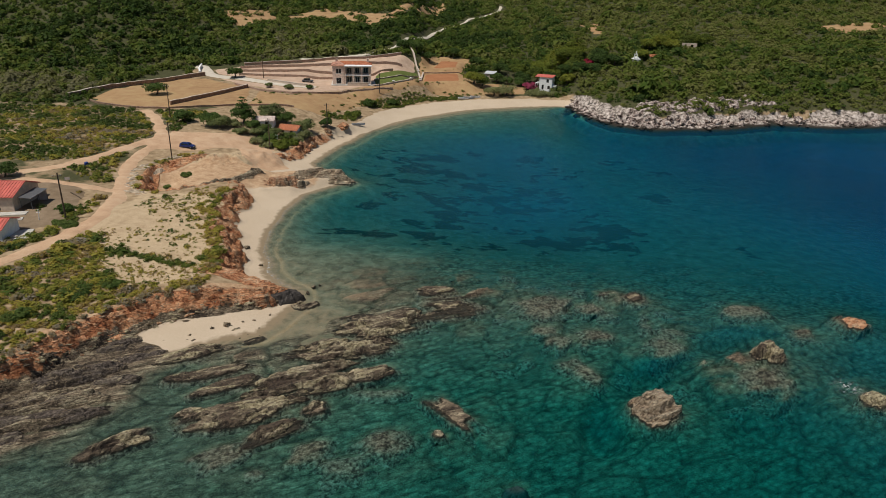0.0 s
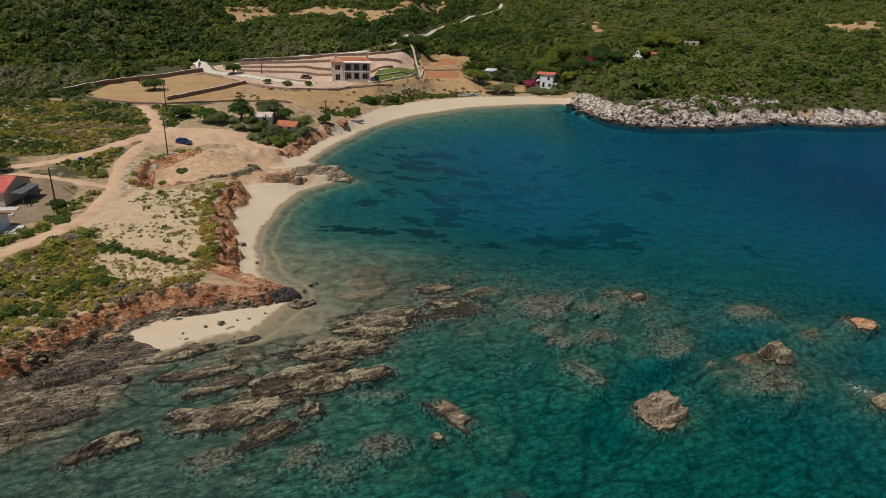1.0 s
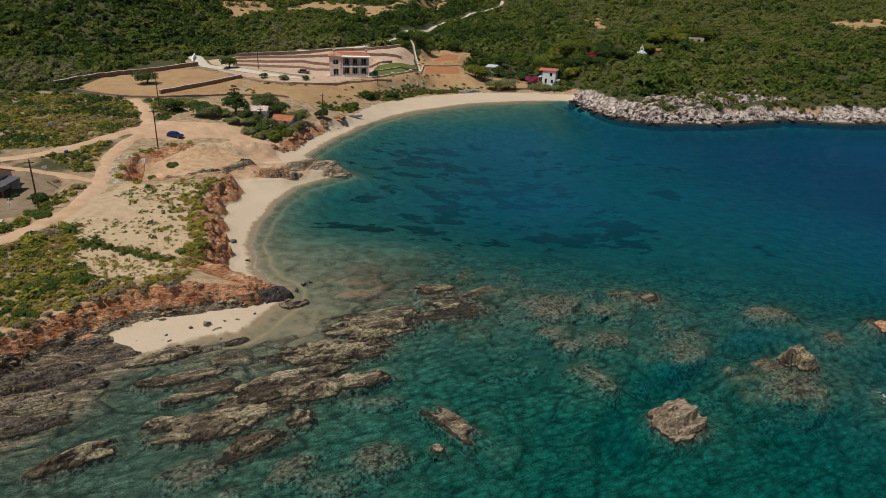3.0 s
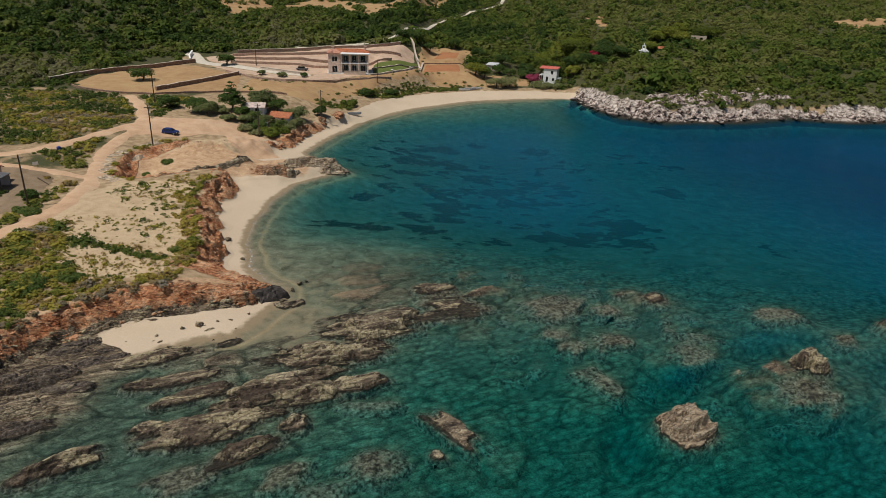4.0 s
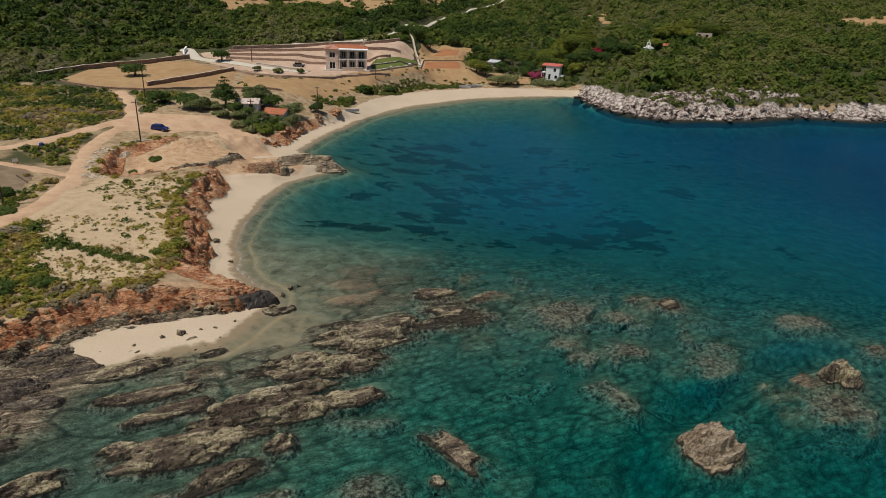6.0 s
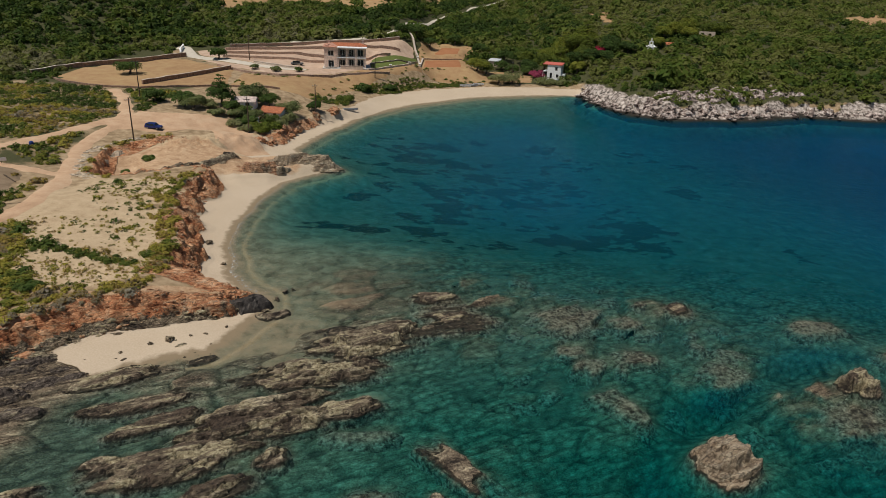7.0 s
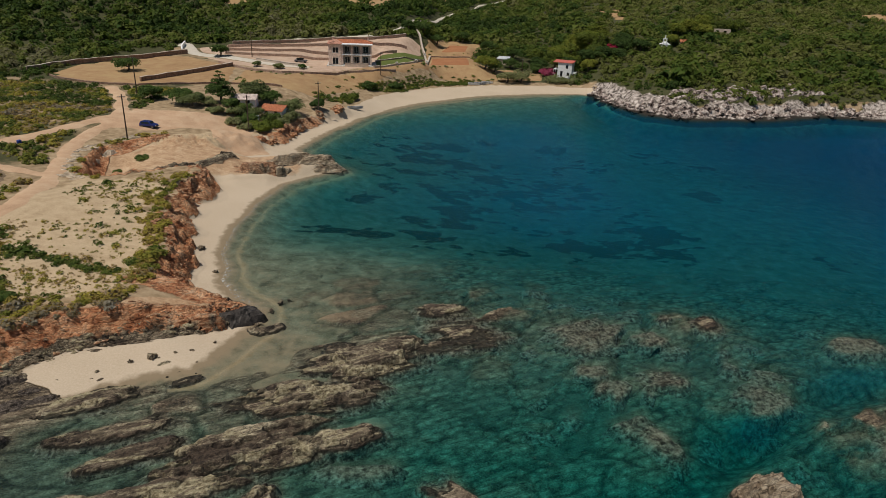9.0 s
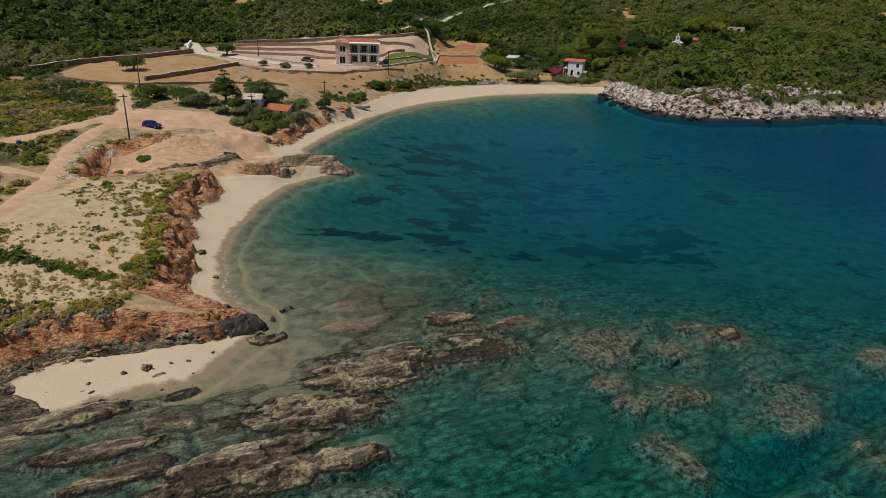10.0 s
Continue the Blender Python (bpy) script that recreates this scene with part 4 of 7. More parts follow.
def overlay(name, mask, material, label, lift=0.35, category="", cut=0.2):
    """A thin sheet on the ground whose edge sinks under it where the cover ends."""
    used, f = take(mask > cut)
    v = verts[used].copy()
    v[:, 2] += lift * (mask.ravel()[used] - 0.5)
    ob = new(name, mesh_np(name, v, f, material, True))
    tagged(ob, label, category or name, kind="structure")
    return ob


track = np.maximum.reduce([band(TRACKS[0], 1.45), band(TRACKS[1], 1.5), band(TRACKS[2], 5), band(TRACKS[3], 1.2) * 0.8, field("car_park")])
overlay("dirt_track", track * (EE > -9), TRACK, "sandy dirt track with pale wheel-worn earth", 0.3, "road")
overlay("hill_road", band(HIGH_ROAD, 1.0, 1.5, 0.5), PALE_ROAD, "pale concrete road climbing through the scrub", 0.8, "road")
overlay("driveway", band(DRIVE, 2.3, 0.8, 0.3), PALE_ROAD, "pale gravel driveway leading to the villa", 0.4, "driveway")
overlay("straw_field", field("field_west"), STRAW, "mown straw-coloured field inside stone walls", 0.35, "field")
overlay("straw_field", field("field_south"), STRAW, "dry straw-coloured field below the villa wall", 0.35, "field")
overlay("villa_yard", field("yard") * (1 - band(DRIVE, 3.2, 0.8, 0.3)) * (1 - field("lawn", 1.2, 0.1)), YARD, "terraced pinkish earth yard round the villa", 0.3, "yard")
overlay("dry_meadow", field("valley", 1.5, 1.5), STRAW, "dry tan meadow in the valley behind the beach", 0.3, "meadow")
overlay("lawn", field("lawn", 0.8, 0.15), LAWN, "green irrigated lawn beside the villa", 0.35, "lawn")
for key in ("red_low", "red_high"):
    overlay("red_plot", field(key, 1.2, 0.3), RED_EARTH, "ploughed plot of bare red earth", 0.5, "field")
for key in ("high_a", "high_b", "high_c", "high_d", "high_e"):
    overlay("hill_clearing", field(key, 2.2, 5.0), STRAW, "dry tan clearing on the wooded hillside", 0.9, "clearing")
overlay("house_yard", field("house_yard", 1.5, 1.5) * (1 - track), HOUSE_YARD, "bare brownish yard round the red-roofed houses", 0.3, "yard")


# ---------- rocks ----------
TOPZ = np.full(XX.shape, -99.0)        # rock tops above the sea floor, for the depth of the water


def slab_top(x, y, length, width, height, seed, dip, beds, blocky):
    """Height of a worn plate of tilted beds, and how far inside it a point lies (1 to 0)."""
    o = seed * 13.7
    wx = x + 0.30 * width * fbm(x / width * 0.9 + o, y / width * 0.9, seed, 3)
    wy = y + 0.26 * width * fbm(x / width * 0.8 + o, y / width * 0.8, seed + 2, 3)
    p = (np.abs(wx / (length / 2)) ** blocky + np.abs(wy / (width / 2)) ** blocky) ** (1 / blocky)
    p = p + 0.16 * fbm(x * 0.6 + o, y * 0.8, seed + 21, 2, 0.5) + 0.42 * fbm(x * 0.18 + o, y * 0.9, seed + 23, 3, 0.5)
    scarp = smooth(0.15, -0.25, wy / width)
    body = (1 - smooth(0.50, 1.25, p)) * (1 - scarp) + (1 - smooth(0.72, 1.12, p)) * scarp
    w = y + 0.5 * fbm(x / 4 + o, y / 2, seed + 3, 3)
    saw = 1 - (w / 0.85 + o) % 1.0
    # overlapping sheets, each with its own broken outline and tone, and undercut shade painted as a dark seam at its
    # foot
    h = 0.06 * height - 0.12 - 0.30 * dip * height * (y / width)
    sheet, shaded_seam = np.full(x.shape, (seed * 0.37) % 1.0 - 0.5), np.zeros(x.shape)
    for k in range(beds):
        fk = 0.80 * (1 - p) + 0.34 * y / width + 0.62 * fbm(x * 0.20 + o + 3 * k, y * 0.46 - k, seed + 30 + k, 4, 0.52)
        lo = 0.02 + 0.55 * k / beds
        up = smooth(lo, lo + 0.06, fk)
        h = h + 1.15 * height / beds * up
        sheet = sheet * (1 - up) + ((seed * 0.37 + (k + 1) * 0.618) % 1.0 - 0.5) * up
        shaded_seam = np.maximum(shaded_seam, np.exp(-((fk - lo + 0.005) / 0.022) ** 2)) * (1 - 0.5 * smooth(lo + 0.06, lo + 0.1, fk))
    h = h + min(0.22 * height, 0.12) * (saw - 0.5) - min(0.25 * height, 0.14) * shaded_seam
    shaded_seam = np.maximum(shaded_seam, 0.8 * smooth(0.12, 0.0, saw) * smooth(0.0, 0.3, fbm(x * 0.4 + o, y, seed + 11, 2)))
    h = h - (0.10 + 0.20 * min(height, 1.0)) * smooth(0.74, 0.90, p)
    return h + min(0.10, 0.04 + 0.05 * height) * fbm(x * 1.5 + o, y * 2.6, seed + 9, 5, 0.66), body, sheet, shaded_seam


TAN = "tan and brown layered rock slab half out of the water"


def slab(a, b, width, height, seed, label, material=None, base=-0.15, dip=0.3, beds=4, blocky=2.6, name="sea_rock", group="rocks in the shallows"):
    """A rock slab whose long axis runs from a to b in the plan."""
    if label == TAN:
        width, height = width * 1.22, height * 1.12
    length = math.hypot(b[0] - a[0], b[1] - a[1]) * (1.1 if label == TAN else 1.0)
    cx, cy, turn = (a[0] + b[0]) / 2, (a[1] + b[1]) / 2, math.atan2(b[1] - a[1], b[0] - a[0])
    c, s = math.cos(turn), math.sin(turn)
    lx, ly = length * 0.70, width * 0.76
    fine = 0.17 if cy < 82 and length > 3.6 else 0.26
    nu, nv = int(np.clip(2 * lx / fine, 18, 110)), int(np.clip(2 * ly / fine, 16, 60))
    x, y = np.meshgrid(np.linspace(-lx, lx, nu), np.linspace(-ly, ly, nv))
    top, body, sheet, shaded_seam = slab_top(x, y, length, width, height, seed, dip, beds, blocky)
    under = ground_height(cx + x * c - y * s, cy + x * s + y * c) - base - 0.25
    z = top * body + np.minimum(under, 0.0) * (1 - body)
    i = (np.arange(nv - 1)[:, None] * nu + np.arange(nu - 1)[None]).ravel()
    f = np.stack([i, i + 1, i + nu + 1, i + nu], -1)
    f = f[(body.ravel()[f] > 0.0).all(1)]
    used, inv = np.unique(f, return_inverse=True)
    me = mesh_np(name, np.stack([x, y, z], -1).reshape(-1, 3)[used], inv.reshape(-1, 4), material or ROCK, False)
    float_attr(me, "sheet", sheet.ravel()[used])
    float_attr(me, "shaded_seam", shaded_seam.ravel()[used])
    ob = new(name, me)
    ob.matrix_basis = Matrix.Translation((cx, cy, base)) @ Matrix.Rotation(turn, 4, "Z")
    reach = lx + ly
    i0, i1 = np.searchsorted(GX, cx - reach), np.searchsorted(GX, cx + reach)
    j0, j1 = np.searchsorted(GY, cy - reach), np.searchsorted(GY, cy + reach)
    gx, gy = XX[j0:j1, i0:i1] - cx, YY[j0:j1, i0:i1] - cy
    if gx.size:
        t, inner, _, _ = slab_top(gx * c + gy * s, -gx * s + gy * c, length, width, height, seed, dip, beds, blocky)
        tz = base + t * inner + np.minimum(ZZ[j0:j1, i0:i1] - base, 0) * (1 - inner)
        TOPZ[j0:j1, i0:i1] = np.where(inner > 0, np.maximum(TOPZ[j0:j1, i0:i1], tz), TOPZ[j0:j1, i0:i1])
    return tagged(ob, label, "rock", group)


def gz_min(x, y):
    return float(min(ground_height(x + dx, y + dy) for dx, dy in ((0, 0), (0.8, 0), (-0.8, 0), (0, 0.8), (0, -0.8))))


WET = "dark wet rock slab just under the water"
BARE = "grey-brown layered shore rock slab"
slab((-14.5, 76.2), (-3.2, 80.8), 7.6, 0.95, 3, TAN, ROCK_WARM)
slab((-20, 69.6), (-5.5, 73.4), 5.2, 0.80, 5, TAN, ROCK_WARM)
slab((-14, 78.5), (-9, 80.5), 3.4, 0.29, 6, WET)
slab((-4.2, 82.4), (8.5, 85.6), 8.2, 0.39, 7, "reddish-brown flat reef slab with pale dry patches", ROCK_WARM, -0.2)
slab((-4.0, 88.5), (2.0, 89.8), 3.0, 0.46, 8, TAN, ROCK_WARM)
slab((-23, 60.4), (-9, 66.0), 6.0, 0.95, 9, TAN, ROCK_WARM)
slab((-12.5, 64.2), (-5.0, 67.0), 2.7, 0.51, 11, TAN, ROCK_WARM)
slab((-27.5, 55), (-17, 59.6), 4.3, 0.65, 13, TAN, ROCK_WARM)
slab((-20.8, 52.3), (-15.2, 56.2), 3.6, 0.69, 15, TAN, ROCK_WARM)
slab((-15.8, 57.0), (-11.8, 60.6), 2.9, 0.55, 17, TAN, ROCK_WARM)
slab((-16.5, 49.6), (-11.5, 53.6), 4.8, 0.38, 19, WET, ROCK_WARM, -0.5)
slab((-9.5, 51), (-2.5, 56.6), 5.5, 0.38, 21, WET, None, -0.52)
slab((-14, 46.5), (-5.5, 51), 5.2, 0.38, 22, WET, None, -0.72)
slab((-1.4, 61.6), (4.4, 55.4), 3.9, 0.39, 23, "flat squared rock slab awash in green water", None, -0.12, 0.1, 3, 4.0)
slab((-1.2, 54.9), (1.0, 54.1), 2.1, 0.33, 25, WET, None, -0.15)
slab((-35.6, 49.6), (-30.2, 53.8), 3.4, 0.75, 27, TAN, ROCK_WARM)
slab((-24.8, 48.2), (-19.6, 52.2), 4.8, 0.38, 29, WET, None, -0.52, 0.1, 3, 4.0)
slab((-19, 47.5), (-16.8, 49), 2.5, 0.33, 30, WET, None, -0.52)
slab((-11, 61.5), (-3, 62.6), 2.7, 0.29, 31, WET, None, -0.62)
slab((-33, 62.5), (-22, 67.5), 3.4, 0.46, 33, BARE, ROCK_WARM)
slab((-30, 59.5), (-21.5, 64.5), 2.5, 0.42, 34, TAN, ROCK_WARM)
slab((-36, 66.5), (-27.5, 71), 4.6, 0.57, 35, BARE, ROCK_WARM)
slab((-27, 71.6), (-22.5, 74), 1.8, 0.33, 36, BARE)
slab((-22.2, 82.0), (-17.8, 84.6), 2.9, 0.69, 37, "dark rock outcrop at the end of the sandy cove")
slab((-25.8, 83.4), (-21.4, 86.0), 3.6, 1.1, 38, "black wet rock at the tip of the bluff", ROCK_BLACK, 0.3, 0.3, 4)
slab((22.3, 58.2), (26.8, 61.6), 6.0, 1.5, 41, "pale tan craggy rock block standing in green water", ROCK_BROWN, -0.2, 0.2, 4, 3.2)
slab((42.0, 71.8), (46.2, 74.6), 4.8, 1.71, 43, "jagged brown rock outcrop standing out of the sea", ROCK_WARM, -0.2, 0.4)
slab((36.5, 64.8), (44.5, 69.6), 8.5, 0.46, 45, WET, ROCK_WARM, -0.58)
slab((50.0, 61.2), (55.2, 64.4), 4.6, 0.84, 47, "rounded brown rock with white wash of foam", ROCK_WARM, -0.25)
slab((58.5, 81.2), (63.5, 84.6), 4.8, 0.65, 49, "low reddish rock just above the sea", ROCK_RED, -0.3)
slab((50.0, 78.6), (54.5, 80.6), 4.6, 0.42, 51, WET, None, -0.52)
slab((27.2, 87.4), (32.0, 89.6), 5.2, 0.46, 53, "low tan reef rock awash in the bay", ROCK_WARM, -0.28)
slab((11.0, 82.4), (19.5, 90.0), 8.5, 0.39, 55, WET, None, -0.48, 0.15, 4, 3.6)
slab((20.0, 83.8), (24.5, 86.2), 4.3, 0.38, 57, WET, None, -0.48)
slab((43.0, 84.0), (50.0, 86.4), 5.2, 0.42, 59, WET, None, -0.62)
slab((18.5, 76.0), (24.0, 78.6), 4.6, 0.38, 61, WET, ROCK_WARM, -0.5)
slab((16.5, 69.8), (20.2, 64.2), 3.6, 0.38, 63, WET, None, -0.52)
slab((28.0, 73.0), (34.0, 77.6), 6.9, 0.38, 65, WET, None, -0.62)
# black slab set 0.9 m below the water surface
slab((6.4, 46.2), (8.8, 47.1), 2.2, 0.4, 69, "black slab deep under the green water", ROCK_BLACK, -0.9)
# angular plates of the outer reef, just under the water
rng = np.random.default_rng(17)
spots = []
while len(spots) < 30:
    x, y = rng.uniform(8, 47), rng.uniform(62, 97)
    if all(math.hypot(x - a, y - b) > 3.2 for a, b in spots) and math.hypot(x - 24.5, y - 60) > 5.5 and math.hypot(x - 44, y - 73) > 6:
        spots.append((x, y))
for i, (x, y) in enumerate(spots):
    ln, turn = rng.uniform(2.6, 5.8), 0.45 + rng.normal(0, 0.35)
    slab((x - ln / 2 * math.cos(turn), y - ln / 2 * math.sin(turn)), (x + ln / 2 * math.cos(turn), y + ln / 2 * math.sin(turn)), ln * rng.uniform(0.5, 0.8), 0.30, 500 + i, "flat broken reef plate under the clear water", ROCK_WARM if i % 2 else ROCK, min(float(ground_height(x, y)) + rng.uniform(0.12, 0.4), -0.3), 0.5, 3, 3.6)
# beds of the low shelf under the bluff
rng = np.random.default_rng(5)
for i, (x0, y0, ln, wd, ht) in enumerate([(-47, 50.5, 11, 2.4, 0.8), (-44, 54.5, 12, 2.0, 0.9), (-46, 56.5, 10, 2.2, 1.2), (-41.5, 58.5, 9, 1.9, 0.8), (-44, 61, 9, 2.2, 1.4),
                                          (-50, 47.5, 10, 2.2, 0.8), (-39, 62.2, 8, 1.8, 0.7), (-41.5, 65, 8, 2.1, 1.0), (-40, 55.5, 9, 1.5, 0.6), (-49.5, 53, 9, 2.0, 1.2), (-38.6, 67.6, 6, 1.6, 0.6), (-42.0, 68.6, 6, 1.7, 0.7), (-40.6, 70.6, 5, 1.5, 0.8), (-38.4, 69.6, 3.6, 1.2, 0.5), (-36.2, 68.6, 4.5, 1.2, 0.45)]):
    h = float(ground_height(x0, y0))
    slab((x0 - ln * 0.44, y0 - ln * 0.22), (x0 + ln * 0.44, y0 + ln * 0.22), wd * 1.5, ht * 0.8, 100 + i, "dark layered schist ledge of the shore shelf", ROCK_DARK, max(h - 0.1, 0.0), 0.5, 4, name="rock_ledge", group="ledges of the shore shelf")
# the rock tongue between the beaches, high and layered
slab((-37.5, 141.0), (-25.5, 147.6), 5.6, 2.3, 71, "grey layered rock tongue running into the sea", ROCK_TAN, 0.9, 0.5, 6)
slab((-32.5, 143.6), (-22.0, 147.8), 4.6, 2.2, 73, "grey layered rock tongue running into the sea", ROCK_TAN, 0.45, 0.5, 6)
slab((-42.5, 135.6), (-32.5, 139.6), 4.8, 2.1, 75, "rounded tan rock ledge above the beach", ROCK_OCHRE, 1.0, 0.4, 4)
slab((-34.8, 138.2), (-31.4, 140.4), 3.8, 2.0, 77, "grey boulder ledge at the head of the beach", ROCK_TAN, 0.2, 0.3, 4)
slab((-47, 140), (-39, 143.5), 3.0, 0.7, 79, "tan eroded rock ledge above the beach", ROCK_OCHRE, 1.9, 0.3, 4)


def boulder_arrays(seed, size, flat=0.7, sub=2):
    bm = bmesh.new()
    bmesh.ops.create_icosphere(bm, subdivisions=sub, radius=1.0)
    off = Vector((seed * 7.3, seed * 1.7, seed * 3.9))
    for vt in bm.verts:
        k = 1 + 0.55 * noise.fractal(vt.co * 1.2 + off, 0.8, 2.0, 4) + 0.34 * noise.cell(vt.co * 1.7 + off)
        vt.co = Vector((vt.co.x * k, vt.co.y * k * 0.8, vt.co.z * k * flat)) * size
    v = np.array([vt.co[:] for vt in bm.verts])
    f = np.array([[x.index for x in fc.verts] for fc in bm.faces])
    bm.free()
    return v, f


BOULDERS = [boulder_arrays(i, 1.0) for i in range(8)]


def boulder(x, y, size, seed, material, label, group, sink=0.25):
    v, f = BOULDERS[seed % 8]
    ob = new("boulder", mesh_np("boulder", v * size, f, material))
    ob.matrix_basis = Matrix.Translation((x, y, float(ground_height(x, y)) + size * (0.45 - sink))) @ Euler((0.2 * (seed % 3), 0.15 * (seed % 5), seed * 1.3)).to_matrix().to_4x4()
    return tagged(ob, label, "boulder", group)


# broken rim of the hollow beside the track
for i, (x, y, ln, turn, wd, mt) in enumerate([(-61.5, 123, 5, 1.2, 2.6, 1), (-63.2, 128, 5, 1.5, 2.6, 0), (-64.5, 133, 5, 1.6, 2.4, 1), (-64, 138.5, 5, 1.2, 2.6, 1), (-61.5, 142.5, 5, 0.6, 2.6, 0), (-57, 146, 6, 0.5, 2.4, 0), (-58.5, 122, 4, 0.4, 2.4, 1), (-55, 123.2, 5, 0.0, 1.3, 2), (-51.3, 125.3, 5.5, 0.85, 1.3, 2), (-47.6, 131, 7.5, 1.05, 1.3, 2), (-44, 138.2, 6, 1.15, 1.4, 2)]):
    slab((x - ln / 2 * math.cos(turn), y - ln / 2 * math.sin(turn)), (x + ln / 2 * math.cos(turn), y + ln / 2 * math.sin(turn)), wd, 0.8, 400 + i,
         ("red-brown broken edge of the eroded hollow", "pale weathered rock on the rim of the hollow", "dark rock rib crossing the sandy slope")[mt], (ROCK_RED, ROCK_PALE, ROCK)[mt], gz_min(x, y) - 0.1, 0.5, 5, name="rock_ledge", group="ledges of the hollow")
rng = np.random.default_rng(21)
for i in range(7):
    x, y = rng.uniform(-35, -25), rng.uniform(84, 90.5)
    ln, turn = rng.uniform(2.2, 4.5), 0.44 + rng.normal(0, 0.25)
    slab((x - ln / 2 * math.cos(turn), y - ln / 2 * math.sin(turn)), (x + ln / 2 * math.cos(turn), y + ln / 2 * math.sin(turn)), rng.uniform(1.2, 2.0), rng.uniform(0.25, 0.45), 430 + i,
         "red-brown rock ledge on the crest of the bluff", ROCK_RED if i % 3 else ROCK_WARM, gz_min(x, y) - 0.05, 0.5, 5, name="rock_ledge", group="ledges of the bluff")
for i in range(22):
    k = rng.uniform(0, 1)
    x, y = -36.5 + 12.5 * k + rng.normal(0, 0.5), 69.2 + 7.2 * k + rng.normal(0, 1.6)
    ln, turn = 0.4 + 1.7 * rng.random() ** 2, 0.47 + rng.normal(0, 0.3)
    slab((x - ln / 2 * math.cos(turn), y - ln / 2 * math.sin(turn)), (x + ln / 2 * math.cos(turn), y + ln / 2 * math.sin(turn)), 0.35 * ln + rng.uniform(0.1, 0.3), rng.uniform(0.10, 0.22), 460 + i,
         "small dark rock half buried in the cove sand", ROCK, float(ground_height(x, y)) - 0.02, 0.4, 4, name="beach_rock", group="rocks in the cove sand")
# boulders along the foot of the red cliffs and the bluff
rng = np.random.default_rng(11)
bluff_line = [(-50, 58), (-46.3, 64.5), (-42.5, 70), (-38, 75.2), (-32, 78.6), (-26, 81.6), (-23.4, 84.6)]
for i in range(9):
    k = rng.uniform(0, len(bluff_line) - 1.001)
    a, b = bluff_line[int(k)], bluff_line[int(k) + 1]
    t = k - int(k)
    off = rng.uniform(-1.5, 2.4)
    x, y = a[0] + (b[0] - a[0]) * t - off * 0.5, a[1] + (b[1] - a[1]) * t + off * 0.8
    ln, turn = rng.uniform(2.0, 6.0), 0.44 + rng.normal(0, 0.10)
    upper = off > 0.6
    h = float(ground_height(x, y))
    slab((x - ln / 2 * math.cos(turn), y - ln / 2 * math.sin(turn)), (x + ln / 2 * math.cos(turn), y + ln / 2 * math.sin(turn)), rng.uniform(1.0, 1.9), rng.uniform(0.2, 0.4), 200 + i,
         "red-stained rock ledge on the face of the bluff" if upper else "dark layered rock ledge at the foot of the bluff", ROCK_RED if upper else (ROCK_WARM if i % 3 else ROCK), h - 0.15, 0.6, 5, name="rock_ledge", group="ledges of the bluff")
beach_foot = [(-30.5, 88.5), (-32.6, 92.5), (-35.4, 98), (-38, 103), (-38.4, 108.5), (-41.2, 114.5), (-41, 121.5), (-42, 128), (-43, 132)]
for i in range(12):
    k = rng.uniform(0, len(beach_foot) - 1.001)
    a, b = beach_foot[int(k)], beach_foot[int(k) + 1]
    t = k - int(k)
    x, y = a[0] + (b[0] - a[0]) * t - rng.uniform(-0.2, 1.6), a[1] + (b[1] - a[1]) * t + rng.normal(0, 0.6)
    ln, turn = rng.uniform(3.0, 6.0), math.atan2(b[1] - a[1], b[0] - a[0]) + rng.normal(0, 0.3)
    slab((x - ln / 2 * math.cos(turn), y - ln / 2 * math.sin(turn)), (x + ln / 2 * math.cos(turn), y + ln / 2 * math.sin(turn)), rng.uniform(1.3, 2.2), rng.uniform(0.35, 0.65), 300 + i,
         "red-brown broken ledge of the beach cliff", ROCK_RED, float(ground_height(x, y)) - 0.4, 0.5, 4, name="cliff_ledge", group="ledges of the beach cliff")
for i in range(14):
    k = rng.uniform(0, len(beach_foot) - 1.001)
    a, b = beach_foot[int(k)], beach_foot[int(k) + 1]
    t = k - int(k)
    x, y = a[0] + (b[0] - a[0]) * t - abs(rng.normal(0.4, 0.8)), a[1] + (b[1] - a[1]) * t + rng.normal(0, 0.8)
    boulder(x, y, rng.uniform(0.25, 0.75), i + 3, ROCK_RED, "red-brown boulder fallen from the beach cliff", "boulders under the beach cliff")
for i, (x, y, s) in enumerate([(-34.6, 103.5, 0.55), (-30.4, 96.8, 0.35), (-24.5, 79.6, 0.2), (-29.4, 75.9, 0.5), (-31.2, 75.0, 0.25), (-33.5, 73.2, 0.2), (-27.6, 77, 0.2), (-20.2, 89.4, 0.35), (-19.2, 90.2, 0.3),
                              (-21.2, 84.0, 0.45), (-20.6, 87.2, 0.4)]):
    boulder(x, y, s, i + 1, ROCK, "dark rounded boulder on the pale sand" if s < 1 else "black wet boulder at the tip of the bluff", "boulders on the sand")
# knobbly broken rock over the face of the bluff and the beach cliff: too many to count
KNOBS = [boulder_arrays(40 + i, 1.0, 0.75, 1) for i in range(6)]


